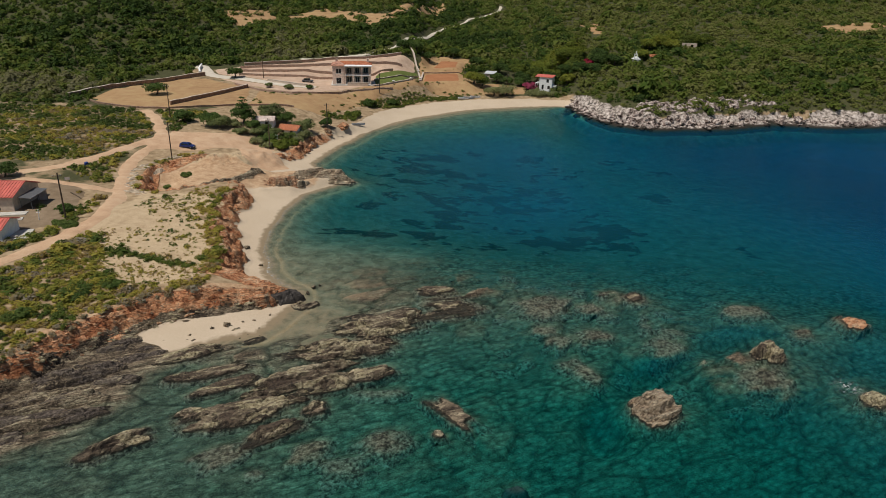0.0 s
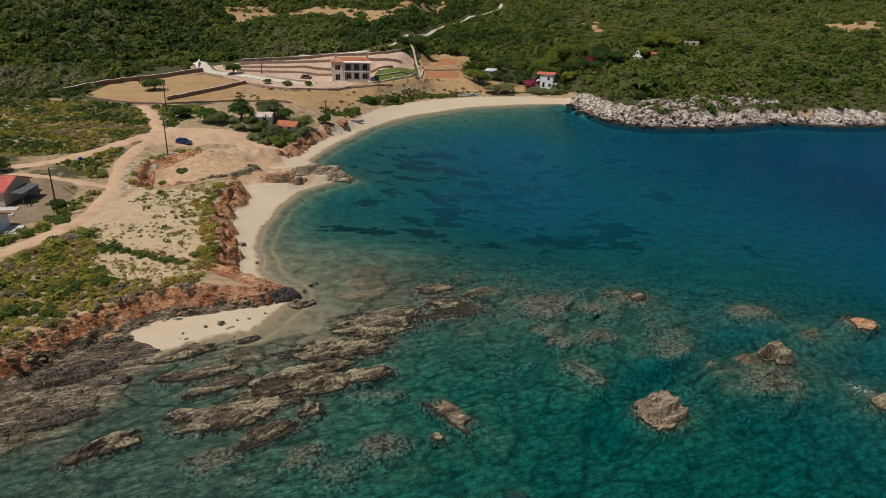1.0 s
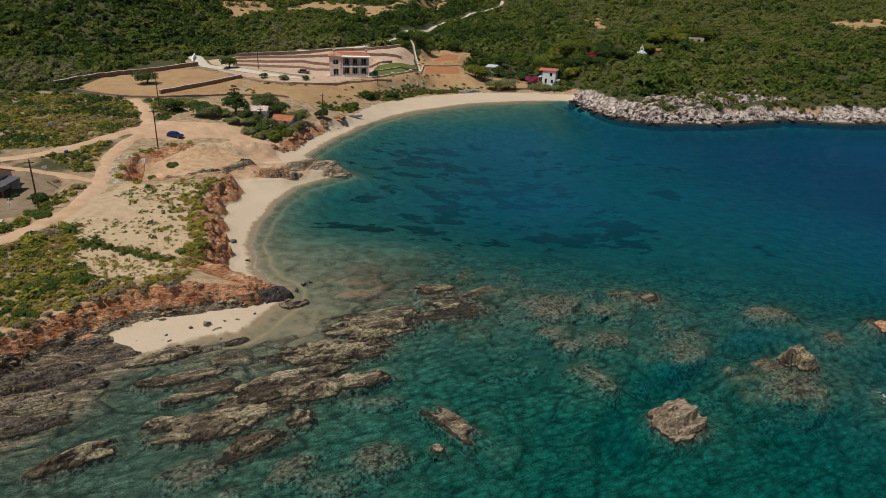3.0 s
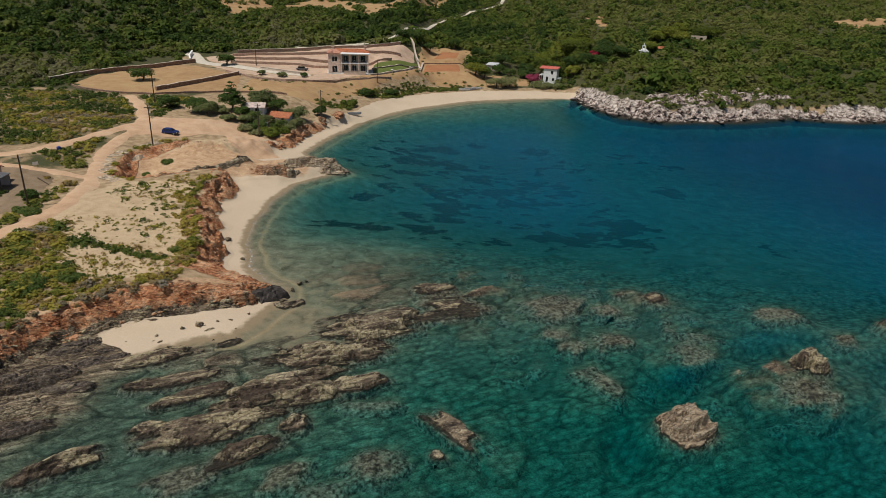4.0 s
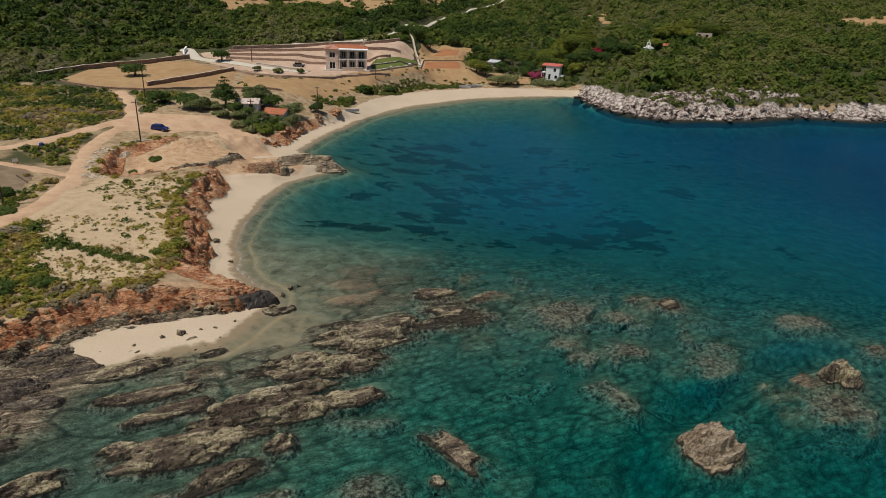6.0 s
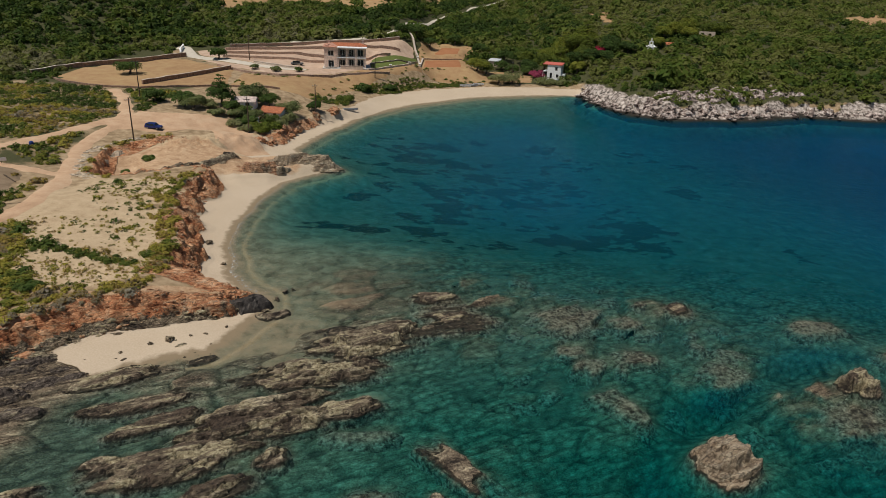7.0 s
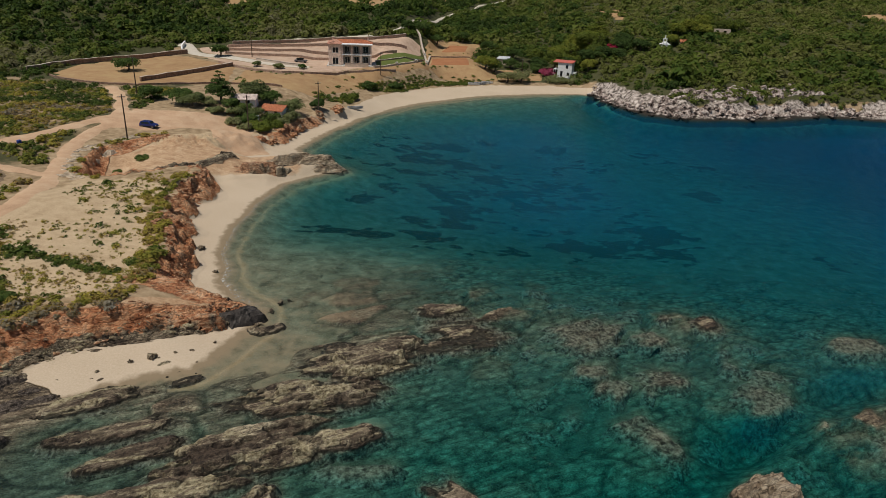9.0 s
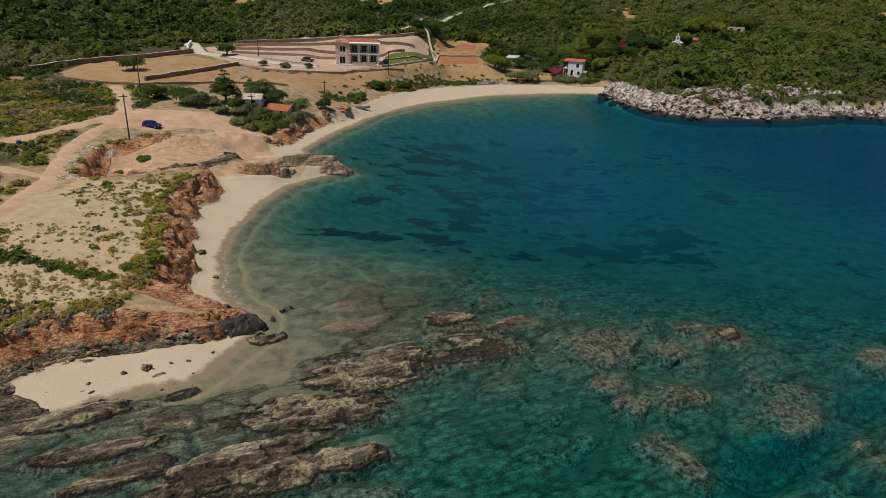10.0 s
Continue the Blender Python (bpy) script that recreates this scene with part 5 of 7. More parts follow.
def rubble(name, label, line, count, across, sizes, material, seed, sink=0.30):
    rng = np.random.default_rng(seed)
    vs, fs, base = [], [], 0
    for i in range(count):
        k = rng.uniform(0, len(line) - 1.001)
        a, b = line[int(k)], line[int(k) + 1]
        t, off = k - int(k), rng.uniform(*across)
        dx, dy = b[0] - a[0], b[1] - a[1]
        ln = math.hypot(dx, dy)
        x, y = a[0] + dx * t - off * dy / ln, a[1] + dy * t + off * dx / ln
        v, f = KNOBS[i % 6]
        sz = sizes[0] + (sizes[1] - sizes[0]) * rng.random() ** 2
        w = 0.44 + rng.normal(0, 0.25)
        vx, vy = v[:, 0] * 1.6, v[:, 1] * 0.85
        vs.append(np.stack([vx * math.cos(w) - vy * math.sin(w), vx * math.sin(w) + vy * math.cos(w), v[:, 2] * 0.8], -1) * sz + (x, y, float(ground_height(x, y)) - sink * sz))
        fs.append(f + base)
        base += len(v)
    tagged(new(name, mesh_np(name, np.concatenate(vs), np.concatenate(fs), material)), label, "rocks", kind="stuff")


rubble("bluff_rubble", "red-brown knobbly broken rock on the face of the bluff", bluff_line, 300, (-0.2, 2.6), (0.08, 0.30), ROCK_RED, 71)
rubble("bluff_foot_rubble", "grey-brown broken rock along the foot of the bluff", bluff_line, 260, (-0.6, 0.8), (0.08, 0.36), ROCK_WARM, 72)
rubble("cliff_rubble", "red broken rock on the face of the beach cliff", beach_foot, 220, (-0.2, 3.0), (0.10, 0.45), ROCK_RED, 73)
rubble("hollow_rim_rocks", "pale grey weathered rocks along the rim of the hollow", [(-58.5, 119.5), (-62, 122.5), (-64.3, 128), (-65.6, 133), (-65.4, 138.5), (-63, 143.5), (-60.5, 146.5)], 110, (0.3, 2.2), (0.2, 0.6), ROCK_PALE, 74, 0.1)
rubble("headland_outcrops", "pale limestone outcrops on the lower headland slope", [(66, 224), (76, 227), (86, 229), (98, 234), (110, 240), (124, 244)], 240, (-2.0, 7.0), (0.4, 1.9), LIME, 75, 0.1)
garden_foot = [(-44, 160.5), (-39.5, 161.5), (-38, 168), (-37.8, 173), (-36, 181), (-34.2, 187), (-31.5, 194), (-30, 199)]
for i in range(30):
    k = rng.uniform(0, len(garden_foot) - 1.001)
    a, b = garden_foot[int(k)], garden_foot[int(k) + 1]
    t = k - int(k)
    boulder(a[0] + (b[0] - a[0]) * t - abs(rng.normal(0.3, 0.6)), a[1] + (b[1] - a[1]) * t, rng.uniform(0.5, 1.3), i, ROCK_RED, "red-brown boulder below the garden bank", "boulders below the garden")
# pale limestone of the far headland: too many to count
vs, fs, base = [], [], 0
line = [(50, 256), (52.5, 240), (58, 227), (68, 218), (80, 221), (90, 221), (102, 227), (120, 233), (140, 231), (156, 235), (178, 238), (215, 234)]
for i in range(620):
    k = rng.uniform(0, len(line) - 1.001)
    a, b = line[int(k)], line[int(k) + 1]
    t = k - int(k)
    x, y = a[0] + (b[0] - a[0]) * t + rng.normal(0, 1.2), a[1] + (b[1] - a[1]) * t + rng.normal(1.2, 1.5)
    v, f = BOULDERS[i % 8]
    sz = 0.35 + 1.5 * rng.random() ** 2.5
    c, s = math.cos(i * 1.9), math.sin(i * 1.9)
    vv = np.stack([v[:, 0] * c - v[:, 1] * s, v[:, 0] * s + v[:, 1] * c, v[:, 2]], -1) * sz + (x, y, float(ground_height(x, y)) - 0.15 * sz)
    vs.append(vv)
    fs.append(f + base)
    base += len(v)
tagged(new("headland_rocks", mesh_np("headland_rocks", np.concatenate(vs), np.concatenate(fs), LIME)), "pale pinkish-grey jagged limestone rocks along the headland", "rocks", kind="stuff")

# ---------- sea ----------
used, f = take(ZZ < 0.25)
v = verts[used].copy()
deep = np.clip(-np.maximum(v[:, 2], TOPZ.ravel()[used]), 0, 30)
v[:, 2] = 0.0
me = mesh_np("sea", v, f, WATER, True)
float_attr(me, "depth", deep)
dd = DD.ravel()[used]
float_attr(me, "foam", 0.7 * np.exp(-((v[:, 0] - 50.2) ** 2 + (v[:, 1] - 65.2) ** 2) / 1.4) + 0.6 * smooth(-0.75, -0.3, dd) * smooth(0.3, 0.06, deep) * (v[:, 0] < 40) * (0.5 + 0.5 * smooth(108, 95, v[:, 1])) * smooth(86, 92, v[:, 1]) * smooth(190, 130, v[:, 1]))
sea = tagged(new("sea", me), "clear green and blue shallow sea water, lightly rippled", "sea", kind="structure")


# ---------- plants ----------
def leaf_cloud(rng, n, lumps, size, hug=0.75):
    """n leaf triangles spread over lumps (cx, cy, cz, rx, ry, rz): arrays (n*3, 3)."""
    lumps = np.asarray(lumps, float)
    w = lumps[:, 3] * lumps[:, 4] + lumps[:, 5] ** 2
    pick = rng.choice(len(lumps), n, p=w / w.sum())
    d = rng.normal(size=(n, 3))
    d[:, 2] = np.abs(d[:, 2]) * 1.15 - 0.25
    d /= np.linalg.norm(d, axis=1)[:, None]
    rad = hug + (1.06 - hug) * rng.random(n)[:, None] ** 0.6
    c = lumps[pick, :3] + d * lumps[pick, 3:6] * rad
    nrm = d + rng.normal(0, 0.38, (n, 3))
    nrm[:, 2] += 0.55
    nrm /= np.linalg.norm(nrm, axis=1)[:, None]
    a = np.cross(nrm, rng.normal(size=(n, 3)))
    a /= np.linalg.norm(a, axis=1)[:, None] + 1e-9
    b = np.cross(nrm, a)
    s = size * rng.uniform(0.6, 1.4, (n, 1))
    return np.stack([c + a * s, c - a * s * 0.6 + b * s * 0.9, c - a * s * 0.6 - b * s * 0.9], 1).reshape(-1, 3)


def bush_lumps(rng, k, spread=0.5):
    out = [(0, 0, 0.25, 0.72, 0.72, 0.62)]
    for _ in range(k):
        a, r = rng.uniform(0, 6.28), rng.uniform(0.25, spread)
        q = rng.uniform(0.32, 0.55)
        out.append((math.cos(a) * r, math.sin(a) * r, rng.uniform(0.1, 0.5), q, q, q * rng.uniform(0.7, 1.0)))
    return out


def scatter(name, label, pts, sizes, heights, tones, templates, material, category, sink=0.12):
    """Many small plants as one object. templates: unit leaf clouds."""
    rng = np.random.default_rng(len(pts))
    gz = ground_height(pts[:, 0], pts[:, 1])
    which = rng.integers(0, len(templates), len(pts))
    turn = rng.uniform(0, 6.283, len(pts))
    vs, ts = [], []
    for k, t in enumerate(templates):
        sel = np.where(which == k)[0]
        if not len(sel):
            continue
        c, s = np.cos(turn[sel])[:, None], np.sin(turn[sel])[:, None]
        x = (t[None, :, 0] * c - t[None, :, 1] * s) * sizes[sel, None] + pts[sel, 0, None]
        y = (t[None, :, 0] * s + t[None, :, 1] * c) * sizes[sel, None] + pts[sel, 1, None]
        z = t[None, :, 2] * heights[sel, None] + (gz[sel] - sink * heights[sel])[:, None]
        vs.append(np.stack([x, y, z], -1).reshape(-1, 3))
        ts.append(np.repeat(tones[sel], len(t)))
    v, tone = np.concatenate(vs), np.concatenate(ts)
    me = mesh_np(name, v, np.arange(len(v)).reshape(-1, 3), material)
    float_attr(me, "tone", tone)
    return tagged(new(name, me), label, category, kind="stuff")


def jittered(x0, x1, y0, y1, step, seed):
    rng = np.random.default_rng(seed)
    gx, gy = np.meshgrid(np.arange(x0, x1, step), np.arange(y0, y1, step))
    p = np.stack([gx.ravel(), gy.ravel()], -1) + rng.uniform(-0.5, 0.5, (gx.size, 2)) * step
    return p, rng


def poly_mask(p, key, grow=0.0):
    return signed(p[:, 0], p[:, 1], POLYGONS[key]) > -grow


def open_ground(p, road=2.6):
    """True where nothing built, driven or farmed lies."""
    x, y = p[:, 0], p[:, 1]
    ok = np.ones(len(p), bool)
    for t in TRACKS[:2]:
        ok &= line_distance(x, y, t) > road
    ok &= line_distance(x, y, HIGH_ROAD) > 3.4
    ok &= line_distance(x, y, DRIVE) > 3.4
    dice = np.random.default_rng(77).random(len(p))
    for key in POLYGONS:
        ok &= ~(poly_mask(p, key, 1.0 if key != "fan" else 0.0) & (dice < (0.80 if key.startswith("high") else 2.0)))
    return ok


rng = np.random.default_rng(2)
FAR_BUSH = [leaf_cloud(rng, 66, bush_lumps(rng, 4), 0.215) for _ in range(7)]
MID_BUSH = [leaf_cloud(rng, 92, bush_lumps(rng, 5), 0.175) for _ in range(6)]
TUFT = [leaf_cloud(rng, 40, bush_lumps(rng, 3), 0.20) for _ in range(5)]

# maquis on the western hillside
p, rng = jittered(-290, 62, 196, 545, 2.5, 3)
x, y = p[:, 0], p[:, 1]
d, e = shore_and_edge(x, y)
wood = (e > 26) & ((y > np.where(x < -97, 252 + 0.35 * (-97 - x), 269.5 + 0.395 * (x + 82)) + 3 * fbm(x / 9, y / 9, 5)) | (x < -119 + 0.2 * (y - 205)) | ((x > 5) & (e > 42)))
wood &= ~((x > -16) & (x < 10) & (y < 298))
crest = np.interp(x, [-300, -176, -118, -40, -20, 44, 62], [290, 335, 388, 445, 500, 545, 545])
ok = wood & open_ground(p) & (x > -0.72 * (y + 2)) & (y < crest) & (rng.random(len(p)) < 0.95)
p, x, y = p[ok], x[ok], y[ok]
tone = np.clip(0.38 + 0.60 * fbm(x / 34, y / 24, 7, 4) + rng.normal(0, 0.16, len(p)), 0, 1)
tone = np.where((y < 228) & (x < -100), np.clip(tone + 0.42, 0, 1), tone)
size = (0.8 + 2.3 * rng.random(len(p)) ** 1.7) * (1 + 0.45 * smooth(0, 0.6, fbm(x / 18, y / 18, 13, 2)))
scatter("hillside_maquis", "dense dark green maquis shrubs covering the hillside", p, size, size * rng.uniform(0.9, 1.4, len(p)), tone, FAR_BUSH, L_MAQUIS, "shrubs")

# maquis on the eastern headland
p, rng = jittered(44, 330, 216, 470, 2.25, 4)
x, y = p[:, 0], p[:, 1]
d, e = shore_and_edge(x, y)
thin = smooth(270, 330, y) * 0.35
ok = (e > 1.2 + 5.0 * fbm(x / 13, y / 13, 141, 3)) & open_ground(p) & (rng.random(len(p)) < 0.97 - thin) & (x < 0.72 * (y + 6)) & (y < 462)
ok &= (np.abs(fbm(x / 20, y / 20, 23, 3)) > 0.03) & (fbm(x / 9, y / 9, 25, 3) > -0.55)
p, x, y, e = p[ok], x[ok], y[ok], e[ok]
tone = np.clip(0.41 + 0.46 * fbm(x / 22, y / 16, 9, 3) + 0.35 * fbm(x / 7, y / 6, 17, 2) + rng.normal(0, 0.17, len(p)) + 0.16 * smooth(290, 350, y) + 0.16 * smooth(30, 6, e) + 0.15, 0, 0.80)
size = (0.75 + 2.6 * rng.random(len(p)) ** 1.7) * (0.6 + 0.4 * smooth(2, 16, e))
large = rng.random(len(p)) < 0.07
size, tone = np.where(large, size * 1.5 + 0.6, size), np.where(large, np.clip(tone * 0.75 + rng.normal(0, 0.15, len(p)), 0, 1), tone)
scatter("headland_maquis", "green and grey maquis shrubs on the headland slope", p, size, size * rng.uniform(0.75, 1.35, len(p)), tone, FAR_BUSH, L_MAQUIS, "shrubs")

# taller darker shrubs between the western scrub and the fields
p, rng = jittered(-180, -92, 168, 232, 2.3, 6)
x, y = p[:, 0], p[:, 1]
ok = open_ground(p) & (y > 186 - 0.15 * (x + 92)) & (x < -108) & (rng.random(len(p)) < 0.62 + 0.5 * fbm(x / 12, y / 12, 8))
p, x, y = p[ok], x[ok], y[ok]
tone = np.clip(0.35 + 0.5 * fbm(x / 9, y / 9, 19, 3) + rng.normal(0, 0.15, len(p)) + 0.25 * smooth(200, 215, y), 0, 1)
size = rng.uniform(0.9, 1.9, len(p))
scatter("olive_green_shrubs", "mixed dark green and grey shrubs above the track", p, size, size * 1.1, tone, FAR_BUSH, L_MAQUIS, "shrubs")

# cushion scrub of the western plain
p, rng = jittered(-150, -62, 100, 190, 1.1, 8)
x, y = p[:, 0], p[:, 1]
plain_zone = ((y > 137 + 0.12 * (x + 75)) & (x < -70)) | poly_mask(p, "house_yard", -1) & (rng.random(len(p)) < 0.05)
island = signed(x, y, [(-83, 133), (-80, 129), (-70, 123.5), (-67.5, 127), (-70.5, 136), (-73, 143), (-77, 144)]) > 0
small = signed(x, y, [(-67.5, 117.5), (-62.5, 112.5), (-61, 104), (-63, 100), (-67, 104), (-66, 110)]) > 0
near_track = line_distance(x, y, TRACKS[0])
ok = (plain_zone | island | small) & ((near_track > 2.3) & (line_distance(x, y, TRACKS[1]) > 2.2)) & ~poly_mask(p, "car_park", 0.5) & ~poly_mask(p, "field_west", 1) & (rng.random(len(p)) < 0.86)
p, x, y = p[ok], x[ok], y[ok]
tone = np.clip(0.42 - 0.24 * smooth(158, 182, y) + 0.85 * fbm(x / 10, y / 6, 29, 3) + rng.normal(0, 0.11, len(p)), 0, 1)
size = 0.4 + 0.8 * rng.random(len(p)) ** 1.6
scatter("plain_scrub", "yellow-green cushion scrub on the coastal plain", p, size, size * rng.uniform(0.7, 1.1, len(p)), tone, FAR_BUSH, L_SCRUB, "scrub")

DUNE = [(-35.5, 83.0), (-36.8, 90), (-40, 98), (-48, 100), (-57, 98), (-53.5, 91.5), (-48.5, 83.5), (-44.5, 80.6), (-40, 80.8)]
DUNE_HEDGE = [(-57, 89.5), (-51, 88.9), (-47, 88.6), (-42, 87.6), (-39, 87.0)]
# scrub on the near bluff
p, rng = jittered(-80, -33, 46, 100, 0.76, 9)
x, y = p[:, 0], p[:, 1]
d, e = shore_and_edge(x, y)
dune_zone = signed(x, y, DUNE)
ok = (e > 0.15) & (line_distance(x, y, TRACKS[0]) > 2.3) & ~poly_mask(p, "fan", 0.5) & ~poly_mask(p, "house_yard", 1)
ok &= (x < -34) & (y < 97)
hedge = line_distance(x, y, DUNE_HEDGE) + 0.5 * fbm(x / 2, y / 2, 35, 2)
ok &= np.where(dune_zone > -0.3, (rng.random(len(p)) < 0.9) & (hedge < 0.95), rng.random(len(p)) < 0.86)
ok &= ~((y > 93) & (x > -55))
p, x, y, e, hedge, dune_zone = p[ok], x[ok], y[ok], e[ok], hedge[ok], dune_zone[ok]
tone = np.clip(0.55 + 0.70 * fbm(x / 2.6, y / 2.6, 31, 3) + rng.normal(0, 0.17, len(p)), 0, 1)
tone = np.where((dune_zone > -0.3) & (hedge < 0.95), np.clip(0.15 + rng.normal(0, 0.10, len(p)), 0, 0.5), tone)
tone = np.where((e < 1.5) & (rng.random(len(p)) < 0.75) & (y < 84), np.clip(0.95 + rng.normal(0, 0.04, len(p)), 0, 1), tone)
size = rng.uniform(0.42, 0.85, len(p)) * (1 + 0.4 * smooth(0.1, 0.5, fbm(x / 5, y / 5, 33, 2)))
size = np.where(rng.random(len(p)) < 0.12, size * 1.7, size)
scatter("bluff_scrub", "yellow, green and grey cushion scrub on the bluff", p, size, size * rng.uniform(0.6, 1.0, len(p)), tone, MID_BUSH, L_SCRUB, "scrub")

# small tufts on the dune and along the cliff top
p, rng = jittered(-60, -34, 78, 126, 0.45, 10)
x, y = p[:, 0], p[:, 1]
d, e = shore_and_edge(x, y)
inside_dune = signed(x, y, DUNE) > -0.5
ok = inside_dune & (rng.random(len(p)) < (0.50 + 0.6 * fbm(x / 3.5, y / 2.5, 3)) * (0.35 + 0.65 * smooth(91, 88, y))) & (e > 0.6)
ok |= (y > 97) & (e > 3.4) & (x > -57) & (rng.random(len(p)) < 0.12 + 0.45 * smooth(0.0, 0.3, fbm(x / 5, y / 3, 43, 3))) & ~poly_mask(p, "fan", 0.3)
p, x, y = p[ok], x[ok], y[ok]
tone = np.clip(0.52 + 0.5 * fbm(x / 5, y / 5, 59, 2) + rng.normal(0, 0.22, len(p)), 0, 0.82)
size = 0.14 + 0.42 * rng.random(len(p)) ** 2.3
large = (y > 89) & (rng.random(len(p)) < 0.05)
size = np.where(large, rng.uniform(0.6, 1.1, len(p)), size)
scatter("dune_tufts", "small brown and green tufts on the sandy ground", p, size, size * 0.8, tone, TUFT, L_SCRUB, "tufts")

p, rng = jittered(-66, -34, 86, 152, 0.66, 12)
x, y = p[:, 0], p[:, 1]
d, e = shore_and_edge(x, y)
strip = (e > 0.5) & (e < 3.2 + 1.2 * fbm(x / 4, y / 4, 49, 2)) & (y > 88.5) & (y < 124) & (x > -50)
rim = (e > 0.4) & (e < 2.4) & (x < -57) & (y > 120) & (y < 152)
ok = (strip & (rng.random(len(p)) < 0.62)) | (rim & (rng.random(len(p)) < 0.3))
ok &= line_distance(x, y, TRACKS[0]) > 2.6
p, x, y = p[ok], x[ok], y[ok]
tone = np.clip(0.58 + 0.45 * fbm(x / 3, y / 3, 47, 2) + rng.normal(0, 0.10, len(p)), 0.2, 0.72)
size = 0.35 + 0.75 * rng.random(len(p)) ** 1.5
scatter("cliff_top_scrub", "yellow-green scrub along the top of the beach cliff", p, size, size * 0.8, tone, MID_BUSH, L_SCRUB, "scrub")

# low green mats behind the far beach
p, rng = jittered(-42, 14, 196, 270, 0.9, 14)
x, y = p[:, 0], p[:, 1]
mat = np.minimum(line_distance(x, y, [(-36.5, 207), (-31, 209.5)]) - 2.6, line_distance(x, y, [(-28, 229), (-21, 234), (-14, 245), (-9, 250), (1, 258), (5, 262)]) - 2.4)
ok = (mat + 1.2 * fbm(x / 4, y / 4, 53, 2) < 0) & (rng.random(len(p)) < 0.9)
p, x, y = p[ok], x[ok], y[ok]
tone = np.clip(0.22 + rng.normal(0, 0.10, len(p)) + 0.15 * fbm(x / 5, y / 5, 3), 0, 0.45)
size = rng.uniform(0.55, 1.0, len(p))
scatter("beach_mats", "bright green low shrubs behind the sandy beach", p, size, size * 0.9, tone, FAR_BUSH, L_SCRUB, "shrubs")


# low bushes and grass clumps of the valley and the field edges
p, rng = jittered(-62, 36, 204, 330, 1.9, 15)
x, y = p[:, 0], p[:, 1]
edge = np.minimum(np.abs(signed(x, y, POLYGONS["valley"])), np.abs(signed(x, y, POLYGONS["field_south"])))
ok = ((edge < 3.0) & (rng.random(len(p)) < 0.30)) | (poly_mask(p, "valley") & (rng.random(len(p)) < 0.10))
ok &= ~poly_mask(p, "red_low", 0.5) & ~poly_mask(p, "red_high", 0.5) & ~poly_mask(p, "lawn", 1.5) & ~poly_mask(p, "yard", 0.5) & (shore_and_edge(x, y)[1] > 3)
p = p[ok]
tone = np.clip(0.62 + rng.normal(0, 0.25, len(p)), 0, 1)
size = rng.uniform(0.4, 1.1, len(p))
scatter("meadow_bushes", "olive and brown low bushes along the dry meadow", p, size, size * 0.8, tone, FAR_BUSH, L_MAQUIS, "bushes")

# ---------- building blocks ----------
def box(bm, x0, y0, z0, x1, y1, z1, bevel=0.0):
    r = bmesh.ops.create_cube(bm, size=1.0)
    for vt in r["verts"]:
        vt.co = Vector((x0 + (vt.co.x + 0.5) * (x1 - x0), y0 + (vt.co.y + 0.5) * (y1 - y0), z0 + (vt.co.z + 0.5) * (z1 - z0)))
    if bevel:
        es = {e for vt in r["verts"] for e in vt.link_edges}
        bmesh.ops.bevel(bm, geom=list(es), offset=bevel, segments=2, affect="EDGES")
    return bm


def rod(bm, a, b, r0, r1, n=8):
    """A tapered round bar from a to b."""
    a, b = Vector(a), Vector(b)
    q = (b - a).to_track_quat("Z", "Y")
    rings = [[bm.verts.new(p + q @ Vector((r * math.cos(k * 6.2832 / n), r * math.sin(k * 6.2832 / n), 0))) for k in range(n)] for p, r in ((a, r0), (b, r1))]
    for k in range(n):
        bm.faces.new((rings[0][k], rings[0][(k + 1) % n], rings[1][(k + 1) % n], rings[1][k]))
    bm.faces.new(rings[1])
    bm.faces.new(rings[0][::-1])
    return bm


def solid(points, thick):
    """A closed plate: a ring of points, thickened downwards."""
    bm = bmesh.new()
    top = [bm.verts.new(p) for p in points]
    low = [bm.verts.new((p[0], p[1], p[2] - thick)) for p in points]
    bm.faces.new(top)
    bm.faces.new(low[::-1])
    n = len(points)
    for k in range(n):
        bm.faces.new((top[(k + 1) % n], top[k], low[k], low[(k + 1) % n]))
    return bm


def thing(name, m, label, category, group=""):
    ob = new(name)
    ob.empty_display_size = 0.3
    ob.matrix_basis = m
    return tagged(ob, label, category, group)


def gz(x, y):
    return float(ground_height(x, y))


def pierced_wall(length, height, thick, holes):
    """A wall along x from 0, its outer face at y = 0, with rectangular holes (x0, z0, x1, z1) through it."""
    bm = bmesh.new()
    xs = sorted({0, length, *[h[0] for h in holes], *[h[2] for h in holes]})
    for a, b in zip(xs[:-1], xs[1:]):
        cuts = sorted([(h[1], h[3]) for h in holes if h[0] < (a + b) / 2 < h[2]])
        z = 0
        for lo, hi in cuts + [(height, height)]:
            if lo - z > 0.01:
                box(bm, a, 0, z, b, thick, lo)
            z = hi
    bmesh.ops.remove_doubles(bm, verts=bm.verts, dist=0.001)
    return bm


